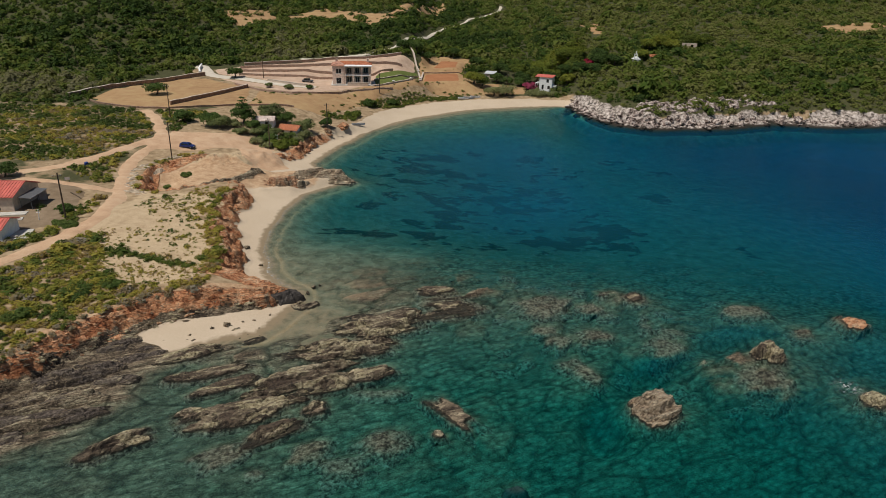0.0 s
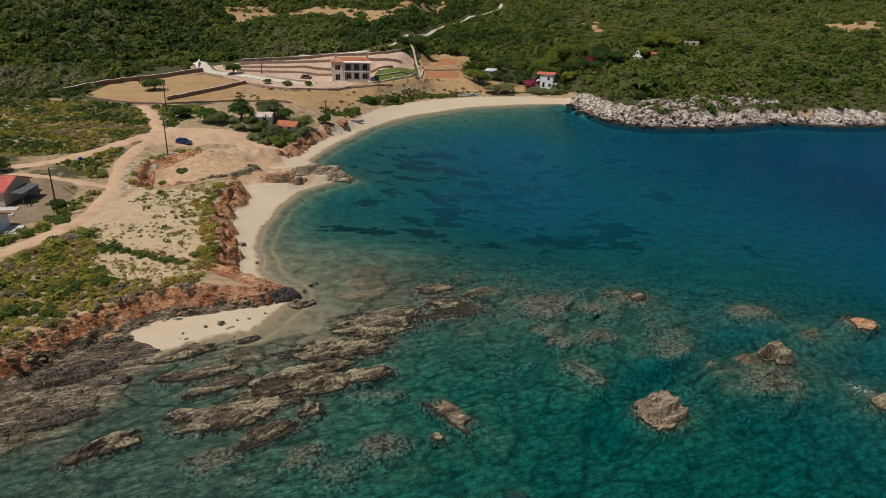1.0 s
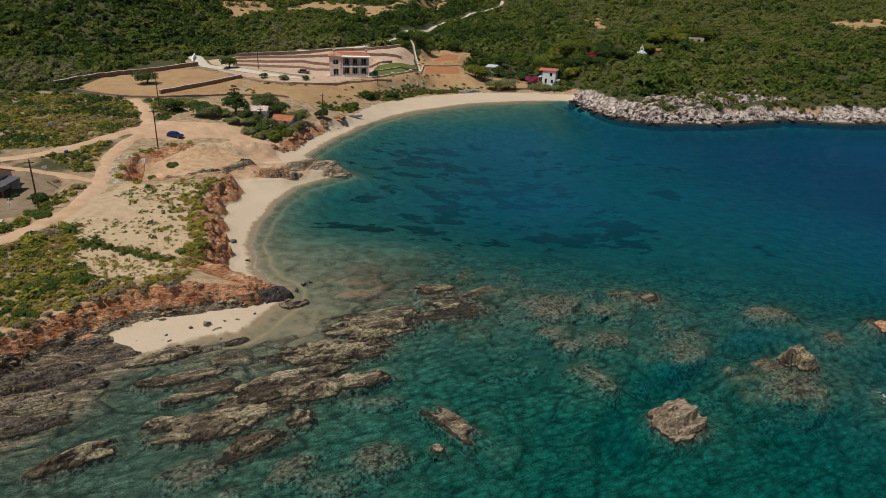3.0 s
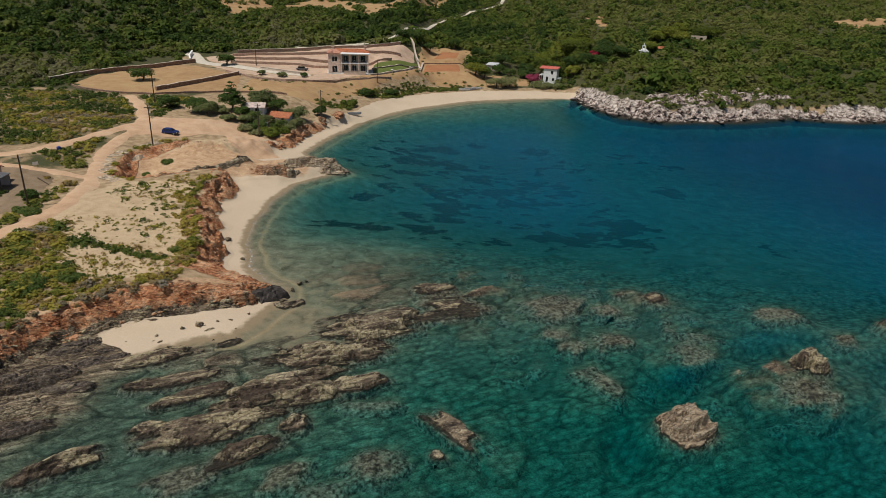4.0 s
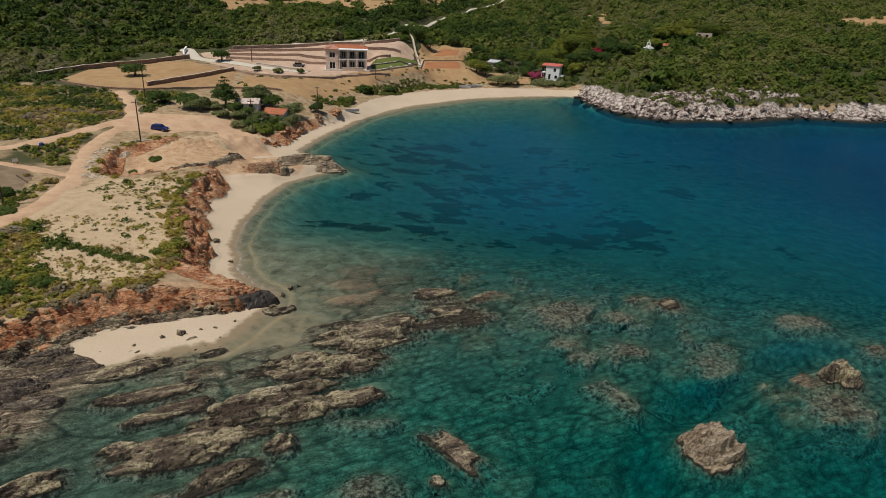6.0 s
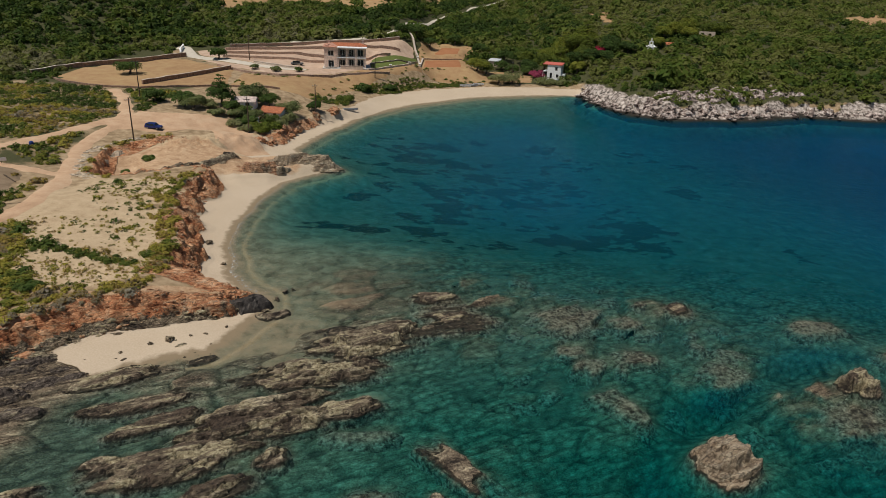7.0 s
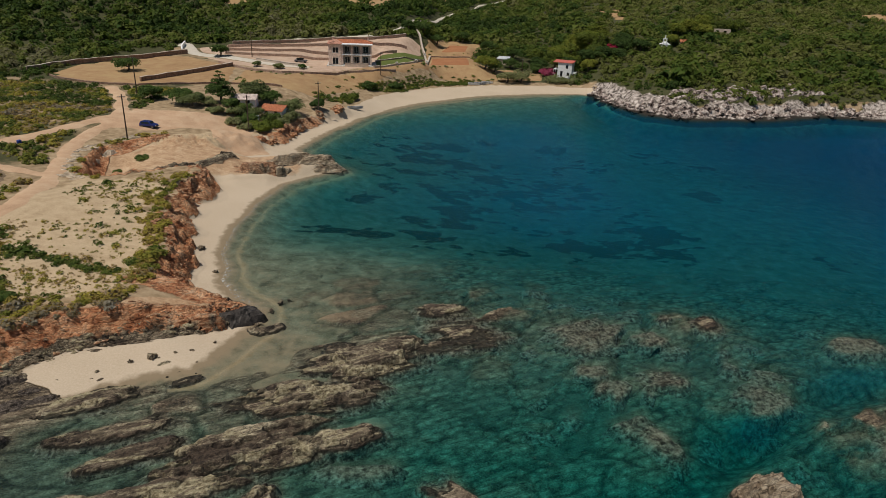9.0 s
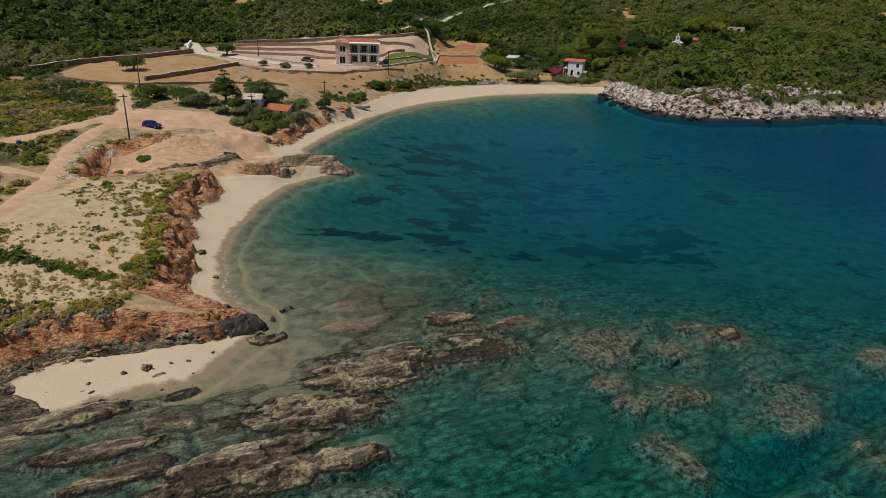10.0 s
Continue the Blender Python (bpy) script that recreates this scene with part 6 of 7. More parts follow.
def window(parent, x, z, w, h, depth=0.12, bars=True, glass=None, frame_mat=None):
    """A window unit set into a wall along x: frame and pane."""
    fr = bmesh.new()
    t = 0.07
    box(fr, x, depth, z, x + t, depth + 0.06, z + h)
    box(fr, x + w - t, depth, z, x + w, depth + 0.06, z + h)
    box(fr, x + t, depth, z, x + w - t, depth + 0.06, z + t)
    box(fr, x + t, depth, z + h - t, x + w - t, depth + 0.06, z + h)
    if bars:
        box(fr, x + w / 2 - 0.035, depth + 0.003, z + t, x + w / 2 + 0.035, depth + 0.055, z + h - t)
    f = part("window", fr, frame_mat or WOOD, parent)
    pn = bmesh.new()
    box(pn, x + t * 0.9, depth + 0.02, z + t * 0.9, x + w - t * 0.9, depth + 0.035, z + h - t * 0.9)
    part("pane", pn, glass or GLASS, f)
    return f


def tile_roof(parent, name, ring, material, rise=0.03, pitch_lines=10):
    """One sloping roof plane with raised tile rows: ring of 4 points, eaves first two, ridge last two."""
    a, b, c, d = [Vector(p) for p in ring]
    bm = solid([a, b, c, d], 0.12)
    nrm = (b - a).cross(d - a).normalized()
    if nrm.z < 0:
        nrm = -nrm
    for k in range(pitch_lines):
        t = (k + 0.5) / pitch_lines
        p, q = a.lerp(b, t) + nrm * 0.02, d.lerp(c, t) + nrm * 0.02
        if (q - p).length > 0.3:
            rod(bm, p, q, 0.075, 0.075, 6)
    return part(name, bm, material, parent)


# ---------- villa ----------
def villa():
    m = pose(-41.6, 240.6, 8.95, 0, 0, 7)
    v = thing("villa", m, "two-storey pink stone villa with tiled roof and loggia", "villa")
    W, D, H = 14.0, 9.5, 6.6
    bay, loggia = 4.2, 9.8
    # left bay stands forward
    holes = [(1.3, 0.1, 3.2, 2.3), (1.3, 3.7, 3.2, 5.5)]
    part("front_wall", pierced_wall(bay, H, 0.4, holes), VILLA_STONE, v)
    window(v, 1.3, 0.1, 1.9, 2.2, frame_mat=WHITE)
    window(v, 1.3, 3.7, 1.9, 1.8, frame_mat=WHITE)
    # loggia: floor slabs, piers, back wall with doors
    for z0, z1 in ((-0.15, 0.0), (3.05, 3.35), (6.3, 6.6)):
        bm = box(bmesh.new(), bay, 0.1 if z0 < 6 else -0.45, z0, W + (0.35 if z0 > 6 else 0), 3.0, z1, 0.03)
        part("loggia_slab", bm, WHITE, v)
    for x in (bay, bay + 3.05, bay + 6.1, W - 0.55):
        part("pier", box(bmesh.new(), x + 0.003, 0.12, 0.0, x + 0.55, 0.66, 6.3, 0.03), VILLA_STONE, v)
    back = [(1.0, 0.05, 2.6, 2.3), (4.0, 0.05, 5.6, 2.3), (7.0, 0.05, 8.8, 2.3), (1.0, 3.4, 2.6, 5.6), (4.0, 3.4, 5.6, 5.6), (7.0, 3.4, 8.8, 5.6)]
    bm = pierced_wall(loggia, 6.3, 0.3, back)
    bmesh.ops.translate(bm, verts=bm.verts, vec=(bay, 3.0, 0))
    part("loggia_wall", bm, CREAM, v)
    for x, z0, x1, z1 in back:
        f = window(v, bay + x, z0, x1 - x, z1 - z0, frame_mat=WHITE)
        f.location.y = 3.0
    for k in range(3):
        x0 = bay + 0.55 + 3.05 * k
        bm = bmesh.new()
        rod(bm, (x0, 0.35, 4.25), (x0 + 2.5, 0.35, 4.25), 0.03, 0.03, 6)
        for j in range(9):
            rod(bm, (x0 + 0.15 + j * 0.28, 0.35, 3.35), (x0 + 0.15 + j * 0.28, 0.35, 4.25), 0.015, 0.015, 4)
        part("balustrade", bm, IRON, v)
    for nm, (x0, y0, x1, y1) in {"side_wall_west": (0.0, 0.4, 0.4, D), "side_wall_east": (W - 0.4, 3.3, W, D), "rear_wall": (0.4, D - 0.4, W - 0.4, D), "bay_wall": (bay - 0.4, 0.4, bay - 0.003, 3.0)}.items():
        part("outer_wall", box(bmesh.new(), x0, y0, 0, x1, y1, H), VILLA_STONE, v)
    # terracotta roofs
    e, rz, rg = 0.40, H + 0.02, H + 0.95
    tile_roof(v, "roof_plane", [(-e, -e, rz), (bay + e * 0.5, -e, rz), (bay / 2 + 0.1, 2.2, rg), (bay / 2 - 0.1, 2.2, rg)], PINK_TILE, pitch_lines=12)
    tile_roof(v, "roof_plane", [(-e, D + e, rz), (-e, -e, rz), (bay / 2 - 0.1, 2.2, rg), (2.6, D / 2 + 1.5, rg)], PINK_TILE, pitch_lines=26)
    tile_roof(v, "roof_plane", [(bay + e * 0.5, -e, rz), (bay + e * 0.5, 3.1, rz), (bay / 2 + 0.3, D / 2 + 1, rg), (bay / 2 + 0.1, 2.2, rg)], PINK_TILE, pitch_lines=10)
    tile_roof(v, "roof_plane", [(bay + 0.3, 3.05, rz), (W + e, 3.05, rz), (W - 2.6, D / 2 + 1.5, rg), (2.6, D / 2 + 1.5, rg)], TILE, pitch_lines=28)
    tile_roof(v, "roof_plane", [(W + e, 3.05, rz), (W + e, D + e, rz), (W - 2.6, D / 2 + 1.6, rg), (W - 2.6, D / 2 + 1.5, rg)], TILE, pitch_lines=18)
    tile_roof(v, "roof_plane", [(W + e, D + e, rz), (-e, D + e, rz), (2.6, D / 2 + 1.6, rg), (W - 2.6, D / 2 + 1.6, rg)], TILE, pitch_lines=30)
    ch = part("chimney", box(bmesh.new(), 1.0, 5.8, rz, 1.8, 6.6, rz + 1.5, 0.03), VILLA_STONE, v)
    part("chimney_cap", box(bmesh.new(), 0.88, 5.68, rz + 1.502, 1.92, 6.72, rz + 1.65, 0.02), CAP, ch)
    ch = part("chimney", box(bmesh.new(), 12.6, 7.0, rz, 13.3, 7.7, rz + 1.7, 0.03), VILLA_STONE, v)
    part("chimney_cap", box(bmesh.new(), 12.48, 6.88, rz + 1.7, 13.42, 7.82, rz + 1.85, 0.02), CAP, ch)
    window_holes = [(1.4, 1.0), (4.8, 1.0), (1.4, 4.2), (4.8, 4.2)]
    for y0, z0 in window_holes:
        sh = part("shutter", box(bmesh.new(), -0.05, y0, z0, -0.003, y0 + 1.1, z0 + 1.3, 0.01), WOOD, v)
    part("plinth", box(bmesh.new(), -0.6, -1.2, -0.9, W + 1.6, D + 0.3, -0.16, 0.05), CONCRETE, v, "pale paved plinth")
    tp = tagged(new("terrace_wall", None), "low cream wall in front of the villa loggia", "wall")
    tp.matrix_basis = m
    bm = box(bmesh.new(), bay + 1.2, -1.6, -0.9, W - 1.0, -1.25, 0.75, 0.03)
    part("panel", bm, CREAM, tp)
    part("coping", box(bmesh.new(), bay + 1.15, -1.66, 0.752, W - 0.95, -1.19, 0.84, 0.02), CAP, tp)


villa()


def stone_wall(pts, height, thick, material, label, cap=CAP, step=2.0, base=None, sink=0.6):
    """A wall that follows the ground along a line, with coping stones."""
    w = thing("stone_wall", Matrix.Identity(4), label, "wall", "dry stone walls")
    line = []
    for a, b in zip(pts[:-1], pts[1:]):
        n = max(1, int(math.hypot(b[0] - a[0], b[1] - a[1]) / step))
        line += [(a[0] + (b[0] - a[0]) * k / n, a[1] + (b[1] - a[1]) * k / n) for k in range(n)]
    line.append(pts[-1])
    side = []
    for k, p in enumerate(line):
        q, r = line[max(0, k - 1)], line[min(len(line) - 1, k + 1)]
        d = Vector((r[0] - q[0], r[1] - q[1])).normalized()
        side.append(Vector((-d.y, d.x)))
    hs = [(gz(*p) if base is None else base) for p in line]
    wob = [0.06 * math.sin(k * 2.1) + 0.04 * math.sin(k * 5.3) for k in range(len(line))]

    def strip(lo, hi, half):
        bm = bmesh.new()
        rows = []
        for p, s, h, q in zip(line, side, hs, wob):
            P = Vector((p[0], p[1], 0))
            S = Vector((s.x, s.y, 0)) * half
            rows.append([bm.verts.new(P + S + Vector((0, 0, h + lo + q * (lo > 0)))), bm.verts.new(P + S + Vector((0, 0, h + hi + q))),
                         bm.verts.new(P - S + Vector((0, 0, h + hi + q))), bm.verts.new(P - S + Vector((0, 0, h + lo + q * (lo > 0))))])
        for a, b in zip(rows[:-1], rows[1:]):
            for k in range(4):
                bm.faces.new((a[k], b[k], b[(k + 1) % 4], a[(k + 1) % 4]))
        bm.faces.new(rows[0])
        bm.faces.new(rows[-1][::-1])
        bmesh.ops.recalc_face_normals(bm, faces=bm.faces)
        return bm
    part("masonry", strip(-sink, height, thick / 2), material, w)
    if cap:
        part("coping", strip(height + 0.004, height + 0.12, thick / 2 + 0.08), cap, w)
    return w


stone_wall([(-118, 202.5), (-115.6, 211.5), (-112.6, 218.7), (-103, 232.3), (-95, 246.5), (-91.5, 249.5)], 1.3, 0.6, DARK_WALL, "long dark stone boundary wall with pale coping")
stone_wall([(-84, 196.7), (-76.5, 212.5), (-69.5, 228.4)], 1.25, 0.55, DARK_WALL, "dark stone wall dividing the straw field")
stone_wall([(-111, 200.5), (-105, 194.8), (-92, 191), (-83, 192.2), (-64, 201.5), (-48, 204)], 0.5, 0.45, DARK_WALL, "low dark stone wall along the field edge", cap=None)
stone_wall([(-75.5, 234), (-64.7, 225.5), (-52.5, 222.8), (-44, 226), (-34.5, 234.5), (-27, 237.5), (-20, 244.5)], 0.65, 0.6, STONE_WALL, "pinkish stone retaining wall below the villa yard", cap=None)
stone_wall([(-50, 236.2), (-58, 238.8), (-66, 243)], 0.9, 0.5, CAP, "pale stone kerb wall beside the driveway")
for k, (pts, h) in enumerate([([(-79, 251), (-68, 251.5), (-55, 253.5), (-43, 256)], 1.2), ([(-81, 257), (-66, 259.5), (-52, 263), (-30, 267.5), (-22, 272)], 1.3), ([(-82, 263), (-66, 267.5), (-50, 272), (-33, 277), (-19, 283)], 1.4), ([(-82, 268.5), (-64, 276), (-48, 281.5), (-32, 286.5), (-20, 293)], 1.3)]):
    stone_wall(pts, h * 0.8, 0.7, STONE_WALL, "pink stone retaining wall of the villa terraces", cap=CAP if k == 3 else None, step=2.5)
stone_wall([(-26.8, 240.8), (-20, 249.5), (-13.8, 257.6), (-10.6, 272), (-12, 286)], 0.6, 0.5, CAP, "pale stone wall with piers round the lawn")
stone_wall([(-27.5, 252.5), (-20, 261), (-12, 277)], 0.5, 0.4, STONE_WALL, "low stone step across the lawn")
stone_wall([(-12, 287), (-14.5, 296), (-17, 304)], 1.3, 0.5, CAP, "pale stone wall climbing beside the lawn")
stone_wall([(-10.4, 270.5), (-10.2, 279), (-10.0, 288)], 0.7, 0.5, CAP, "pale stone edge of the red plot")
stone_wall([(-9.5, 288.2), (6.0, 292.4)], 0.6, 0.5, DARK_WALL, "stone step above the red plot", cap=None)
stone_wall([(-93.5, 250), (-96, 256), (-97, 262)], 1.5, 0.5, WHITE, "white gate wall at the head of the driveway", cap=None)


def gate_pier(x, y, h, label):
    t = thing("gate_pier", pose(x, y, gz(x, y) - 0.2), label, "pier", "piers of the lawn wall")
    part("shaft", box(bmesh.new(), -0.35, -0.35, 0, 0.35, 0.35, h, 0.03), CAP, t)
    part("cap_stone", box(bmesh.new(), -0.45, -0.45, h + 0.002, 0.45, 0.45, h + 0.15, 0.03), WHITE, t)


for x, y in ((-20, 249.5), (-13.8, 257.6), (-10.6, 272), (-12, 286)):
    gate_pier(x, y, 1.3, "pale stone pier of the lawn wall")


# ---------- small houses ----------
def gable_house(name, m, w, d, h, rise, wall_mat, roof_mat, holes, label, veranda=0.0):
    """A plain house: front along x at y=0, ridge along x."""
    t = thing(name, m, label, "house")
    part("front_wall", pierced_wall(w, h, 0.3, holes), wall_mat, t)
    for x0, z0, x1, z1 in holes:
        window(t, x0, z0, x1 - x0, z1 - z0, bars=x1 - x0 > 0.9)
    part("rear_wall", box(bmesh.new(), 0, d - 0.3, 0, w, d, h), wall_mat, t)
    for x0 in (0.0, w - 0.3):
        bm = box(bmesh.new(), x0, 0.3, 0, x0 + 0.3, d - 0.3, h)
        for a in (x0 + 0.002, x0 + 0.298):
            bm.faces.new([bm.verts.new(p) for p in ((a, 0.0, h), (a, d, h), (a, d / 2, h + rise))])
        part("gable_wall", bm, wall_mat, t)
    e = 0.4
    zt = h + 0.13
    tile_roof(t, "roof_plane", [(-e, -e, zt - rise * e * 2 / d), (w + e, -e, zt - rise * e * 2 / d), (w + e, d / 2, zt + rise), (-e, d / 2, zt + rise)], roof_mat, pitch_lines=int(w * 2))
    tile_roof(t, "roof_plane", [(w + e, d + e, zt - rise * e * 2 / d), (-e, d + e, zt - rise * e * 2 / d), (-e, d / 2, zt + rise), (w + e, d / 2, zt + rise)], roof_mat, pitch_lines=int(w * 2))
    return t


# long red-roofed house and its outbuilding at the edge of the yard
h1 = gable_house("red_roofed_house", pose(-91.2, 103.2, gz(-80, 104) - 0.35, 0, 0, 3), 16.5, 8.5, 3.0, 1.5, CREAM, RED_SHEET, [(2, 0.9, 3.2, 2.1), (6, 0.05, 7, 2.1), (9, 0.9, 10.4, 2.1), (13, 0.05, 14.2, 2.1)], "low house with a large red sheet roof")
awn = thing("awning", pose(-74.2, 104.8, gz(-74, 106) - 0.05, 0, 0, 3), "dark lean-to awning on posts beside the house", "awning")
part("cover", solid([(0, 0, 2.5), (2.2, 0, 2.3), (2.2, 5.6, 2.4), (0, 5.6, 2.6)], 0.08), IRON, awn)
for x, y in ((2.0, 0.2), (2.0, 2.8), (2.0, 5.4), (0.2, 0.2), (0.2, 5.4)):
    part("post", rod(bmesh.new(), (x, y, 0), (x, y, 2.3), 0.06, 0.06, 6), IRON, awn)
part("side_screen", box(bmesh.new(), 0.3, 5.38, 0.3, 1.9, 5.42, 2.2), CANVAS, awn)
for k, (x, y, w, d, rz) in enumerate(((-79.6, 100.4, 8.0, 1.8, 14), (-77.6, 97.6, 7.0, 1.3, 20))):
    s = thing("concrete_step", pose(x, y, gz(x + 3, y + 1) - 0.15, 0, 0, rz), "pale concrete terrace slab in front of the house", "terrace")
    part("slab", box(bmesh.new(), 0, 0, 0, w, d, 0.45, 0.03), CONCRETE, s)
h2 = gable_house("outbuilding", pose(-77.8, 90.4, gz(-73, 92) - 0.25, 0, 0, 4), 9.2, 5.0, 2.4, 0.9, WHITE, RED_SHEET, [(1.2, 0.05, 2.3, 2.0), (5, 0.9, 6.2, 1.9)], "small white outbuilding with a red sheet roof")
s = thing("concrete_pad", pose(-68.4, 91.4, gz(-67.5, 93) - 0.1, 0, 0, 20), "pale concrete pad beside the outbuilding", "pad")
part("slab", box(bmesh.new(), 0, 0, 0, 3.2, 4.2, 0.35, 0.04), CONCRETE, s)
part("rubble", box(bmesh.new(), 0.6, 0.5, 0.35, 1.5, 1.2, 0.62, 0.08), CAP, s)

# cottage behind the garden bank: two roofs
gable_house("cottage", pose(-53.2, 176.6, gz(-50, 178) - 0.3, 0, 0, 4), 5.4, 4.0, 2.0, 0.8, WHITE, PINK_SHEET, [(1.0, 0.05, 1.9, 2.0), (3.2, 0.9, 4.2, 1.9)], "small white cottage with a pale sheet roof")
gable_house("tiled_cottage", pose(-46.6, 177.6, gz(-43, 179) - 0.4, 0, 0, -14), 5.4, 4.2, 2.0, 0.9, WHITE, TILE, [(0.8, 0.9, 1.7, 1.9), (3.4, 0.05, 4.3, 2.0)], "low white cottage with an orange tiled roof")


def white_house():
    x, y = 39.4, 277.5
    t = thing("white_house", pose(x, y, gz(x + 2.5, y + 1) + 0.45, 0, 0, -20), "two-storey white seaside house with a red roof", "house")
    w, d, h = 5.4, 5.2, 5.7
    part("front_wall", pierced_wall(w, h, 0.3, [(1.1, 0.5, 2.0, 2.5), (3.6, 0.9, 4.6, 2.1), (3.0, 3.5, 4.0, 4.8)]), WHITE, t)
    window(t, 1.1, 0.5, 0.9, 2.0, bars=False)
    window(t, 3.6, 0.9, 1.0, 1.2)
    window(t, 3.0, 3.5, 1.0, 1.3)
    part("rear_wall", box(bmesh.new(), 0, d - 0.3, 0, w, d, h), WHITE, t)
    part("side_wall", box(bmesh.new(), 0, 0.3, 0, 0.3, d - 0.3, h), WHITE, t)
    part("side_wall", box(bmesh.new(), w - 0.3, 0.3, 0, w, d - 0.3, h), WHITE, t)
    part("roof", solid([(-1.9, -0.35, h + 0.05), (w + 0.3, -0.35, h + 0.05), (w + 0.3, d + 0.3, h + 0.42), (-1.9, d + 0.3, h + 0.42)], 0.16), RED_SHEET, t)
    part("balcony", box(bmesh.new(), -1.8, 0.2, 2.9, -0.003, d - 0.6, 3.05, 0.02), WHITE, t)
    for yy in (0.35, d - 0.8):
        part("post", rod(bmesh.new(), (-1.7, yy, 3.05), (-1.7, yy, h), 0.06, 0.06, 6), WOOD, t)
        part("post", rod(bmesh.new(), (-1.7, yy, -0.9), (-1.7, yy, 2.9), 0.07, 0.07, 6), WHITE, t)
    part("porch", box(bmesh.new(), w + 0.003, 0.6, -0.9, w + 1.5, 3.2, 2.3, 0.03), WHITE, t)
    part("porch_door", box(bmesh.new(), w + 0.4, 0.55, -0.1, w + 1.15, 0.597, 1.8, 0.01), WOOD, t)
    part("footing", box(bmesh.new(), -0.15, -0.15, -1.2, w + 0.15, d + 0.1, -0.002, 0.03), WHITE, t)


white_house()


def chapel():
    x, y = 78.3, 281.5
    t = thing("chapel", pose(x, y, gz(x + 1.5, y + 1) - 0.3, 0, 0, -10) @ Matrix.Scale(1.15, 4), "tiny white chapel with a belfry on the hillside", "chapel")
    part("nave", box(bmesh.new(), 0, 0, 0, 3.0, 3.8, 2.4, 0.06), WHITE, t)
    part("vault", solid([(-0.1, -0.1, 2.45), (3.1, -0.1, 2.45), (1.9, 1.9, 3.2), (1.1, 1.9, 3.2)], 0.3), WHITE, t)
    bell = bmesh.new()
    box(bell, 0.6, -0.1, 2.5, 0.95, 0.3, 4.0, 0.03)
    box(bell, 1.55, -0.1, 2.5, 1.9, 0.3, 4.0, 0.03)
    box(bell, 0.55, -0.12, 4.0, 1.95, 0.32, 4.3, 0.04)
    box(bell, 1.1, 0.0, 4.3, 1.4, 0.2, 5.2, 0.02)
    part("belfry", bell, WHITE, t)
    part("door", box(bmesh.new(), 1.1, -0.04, 0.1, 1.9, -0.003, 1.9, 0.01), WOOD, t)
    part("buttress", box(bmesh.new(), 3.003, 0.4, 0, 3.9, 3.0, 1.2, 0.1), CAP, t)
    k = thing("shelter", pose(86.6, 283.5, gz(88, 284) - 0.2, 0, 0, -8), "small open shelter with an orange tiled roof", "shelter")
    for px, py in ((0, 0), (2.8, 0), (0, 2.4), (2.8, 2.4)):
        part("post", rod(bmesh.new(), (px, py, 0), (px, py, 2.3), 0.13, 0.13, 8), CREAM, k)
    tile_roof(k, "roof_plane", [(-0.4, -0.4, 2.3), (3.2, -0.4, 2.3), (3.2, 1.2, 3.1), (-0.4, 1.2, 3.1)], TILE, pitch_lines=8)
    tile_roof(k, "roof_plane", [(3.2, 2.8, 2.3), (-0.4, 2.8, 2.3), (-0.4, 1.2, 3.1), (3.2, 1.2, 3.1)], TILE, pitch_lines=8)
    w = thing("stone_hut", pose(107, 306, gz(109, 307) - 0.3, 0, 0, -8), "low ruined cream wall among the pines", "wall")
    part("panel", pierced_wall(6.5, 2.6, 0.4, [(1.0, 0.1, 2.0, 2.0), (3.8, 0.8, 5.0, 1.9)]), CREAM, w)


chapel()
t = thing("tarpaulin_shed", pose(17.4, 296.5, gz(19, 297) - 0.2, 0, 0, -20), "small shed with a pale sheet roof among the trees", "shed")
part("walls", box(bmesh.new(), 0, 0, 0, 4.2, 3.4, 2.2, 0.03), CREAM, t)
part("roof", solid([(-0.4, -0.4, 2.25), (4.6, -0.4, 2.25), (4.6, 3.8, 3.0), (-0.4, 3.8, 3.0)], 0.08), CANVAS, t)


# ---------- utility poles ----------
def utility_pole(x, y, h, turn, label, arm=True):
    t = thing("utility_pole", pose(x, y, gz(x, y) - 0.3, 0, 0, turn), label, "utility pole", "utility poles")
    part("mast", rod(bmesh.new(), (0, 0, 0), (0.08, 0, h + 0.3), 0.15, 0.10, 10), WOOD, t)
    if arm:
        a = part("crossarm", box(bmesh.new(), -0.75, -0.16, h - 0.25, 0.75, -0.06, h - 0.13, 0.01), WOOD, t)
        for k in (-0.65, -0.25, 0.25, 0.65):
            part("insulator", rod(bmesh.new(), (k, -0.11, h - 0.13), (k, -0.11, h + 0.02), 0.04, 0.03, 8), CANVAS, a)
    part("bracket", rod(bmesh.new(), (0.0, -0.1, h - 0.9), (0.45, -0.12, h - 0.3), 0.025, 0.025, 6), IRON, t)


for x, y, h, r in ((-63.1, 143.9, 8.6, 20), (-78.1, 181.4, 9.0, 25), (-64.4, 101.4, 8.2, 15), (-45.5, 163.3, 8.2, 30), (-34.9, 188.6, 8.0, 35), (-24.2, 237.7, 7.5, 40), (-69.0, 248, 8.5, 10), (25.4, 274, 7.5, 60)):
    utility_pole(x, y, h, r, "dark wooden utility pole with a crossarm")


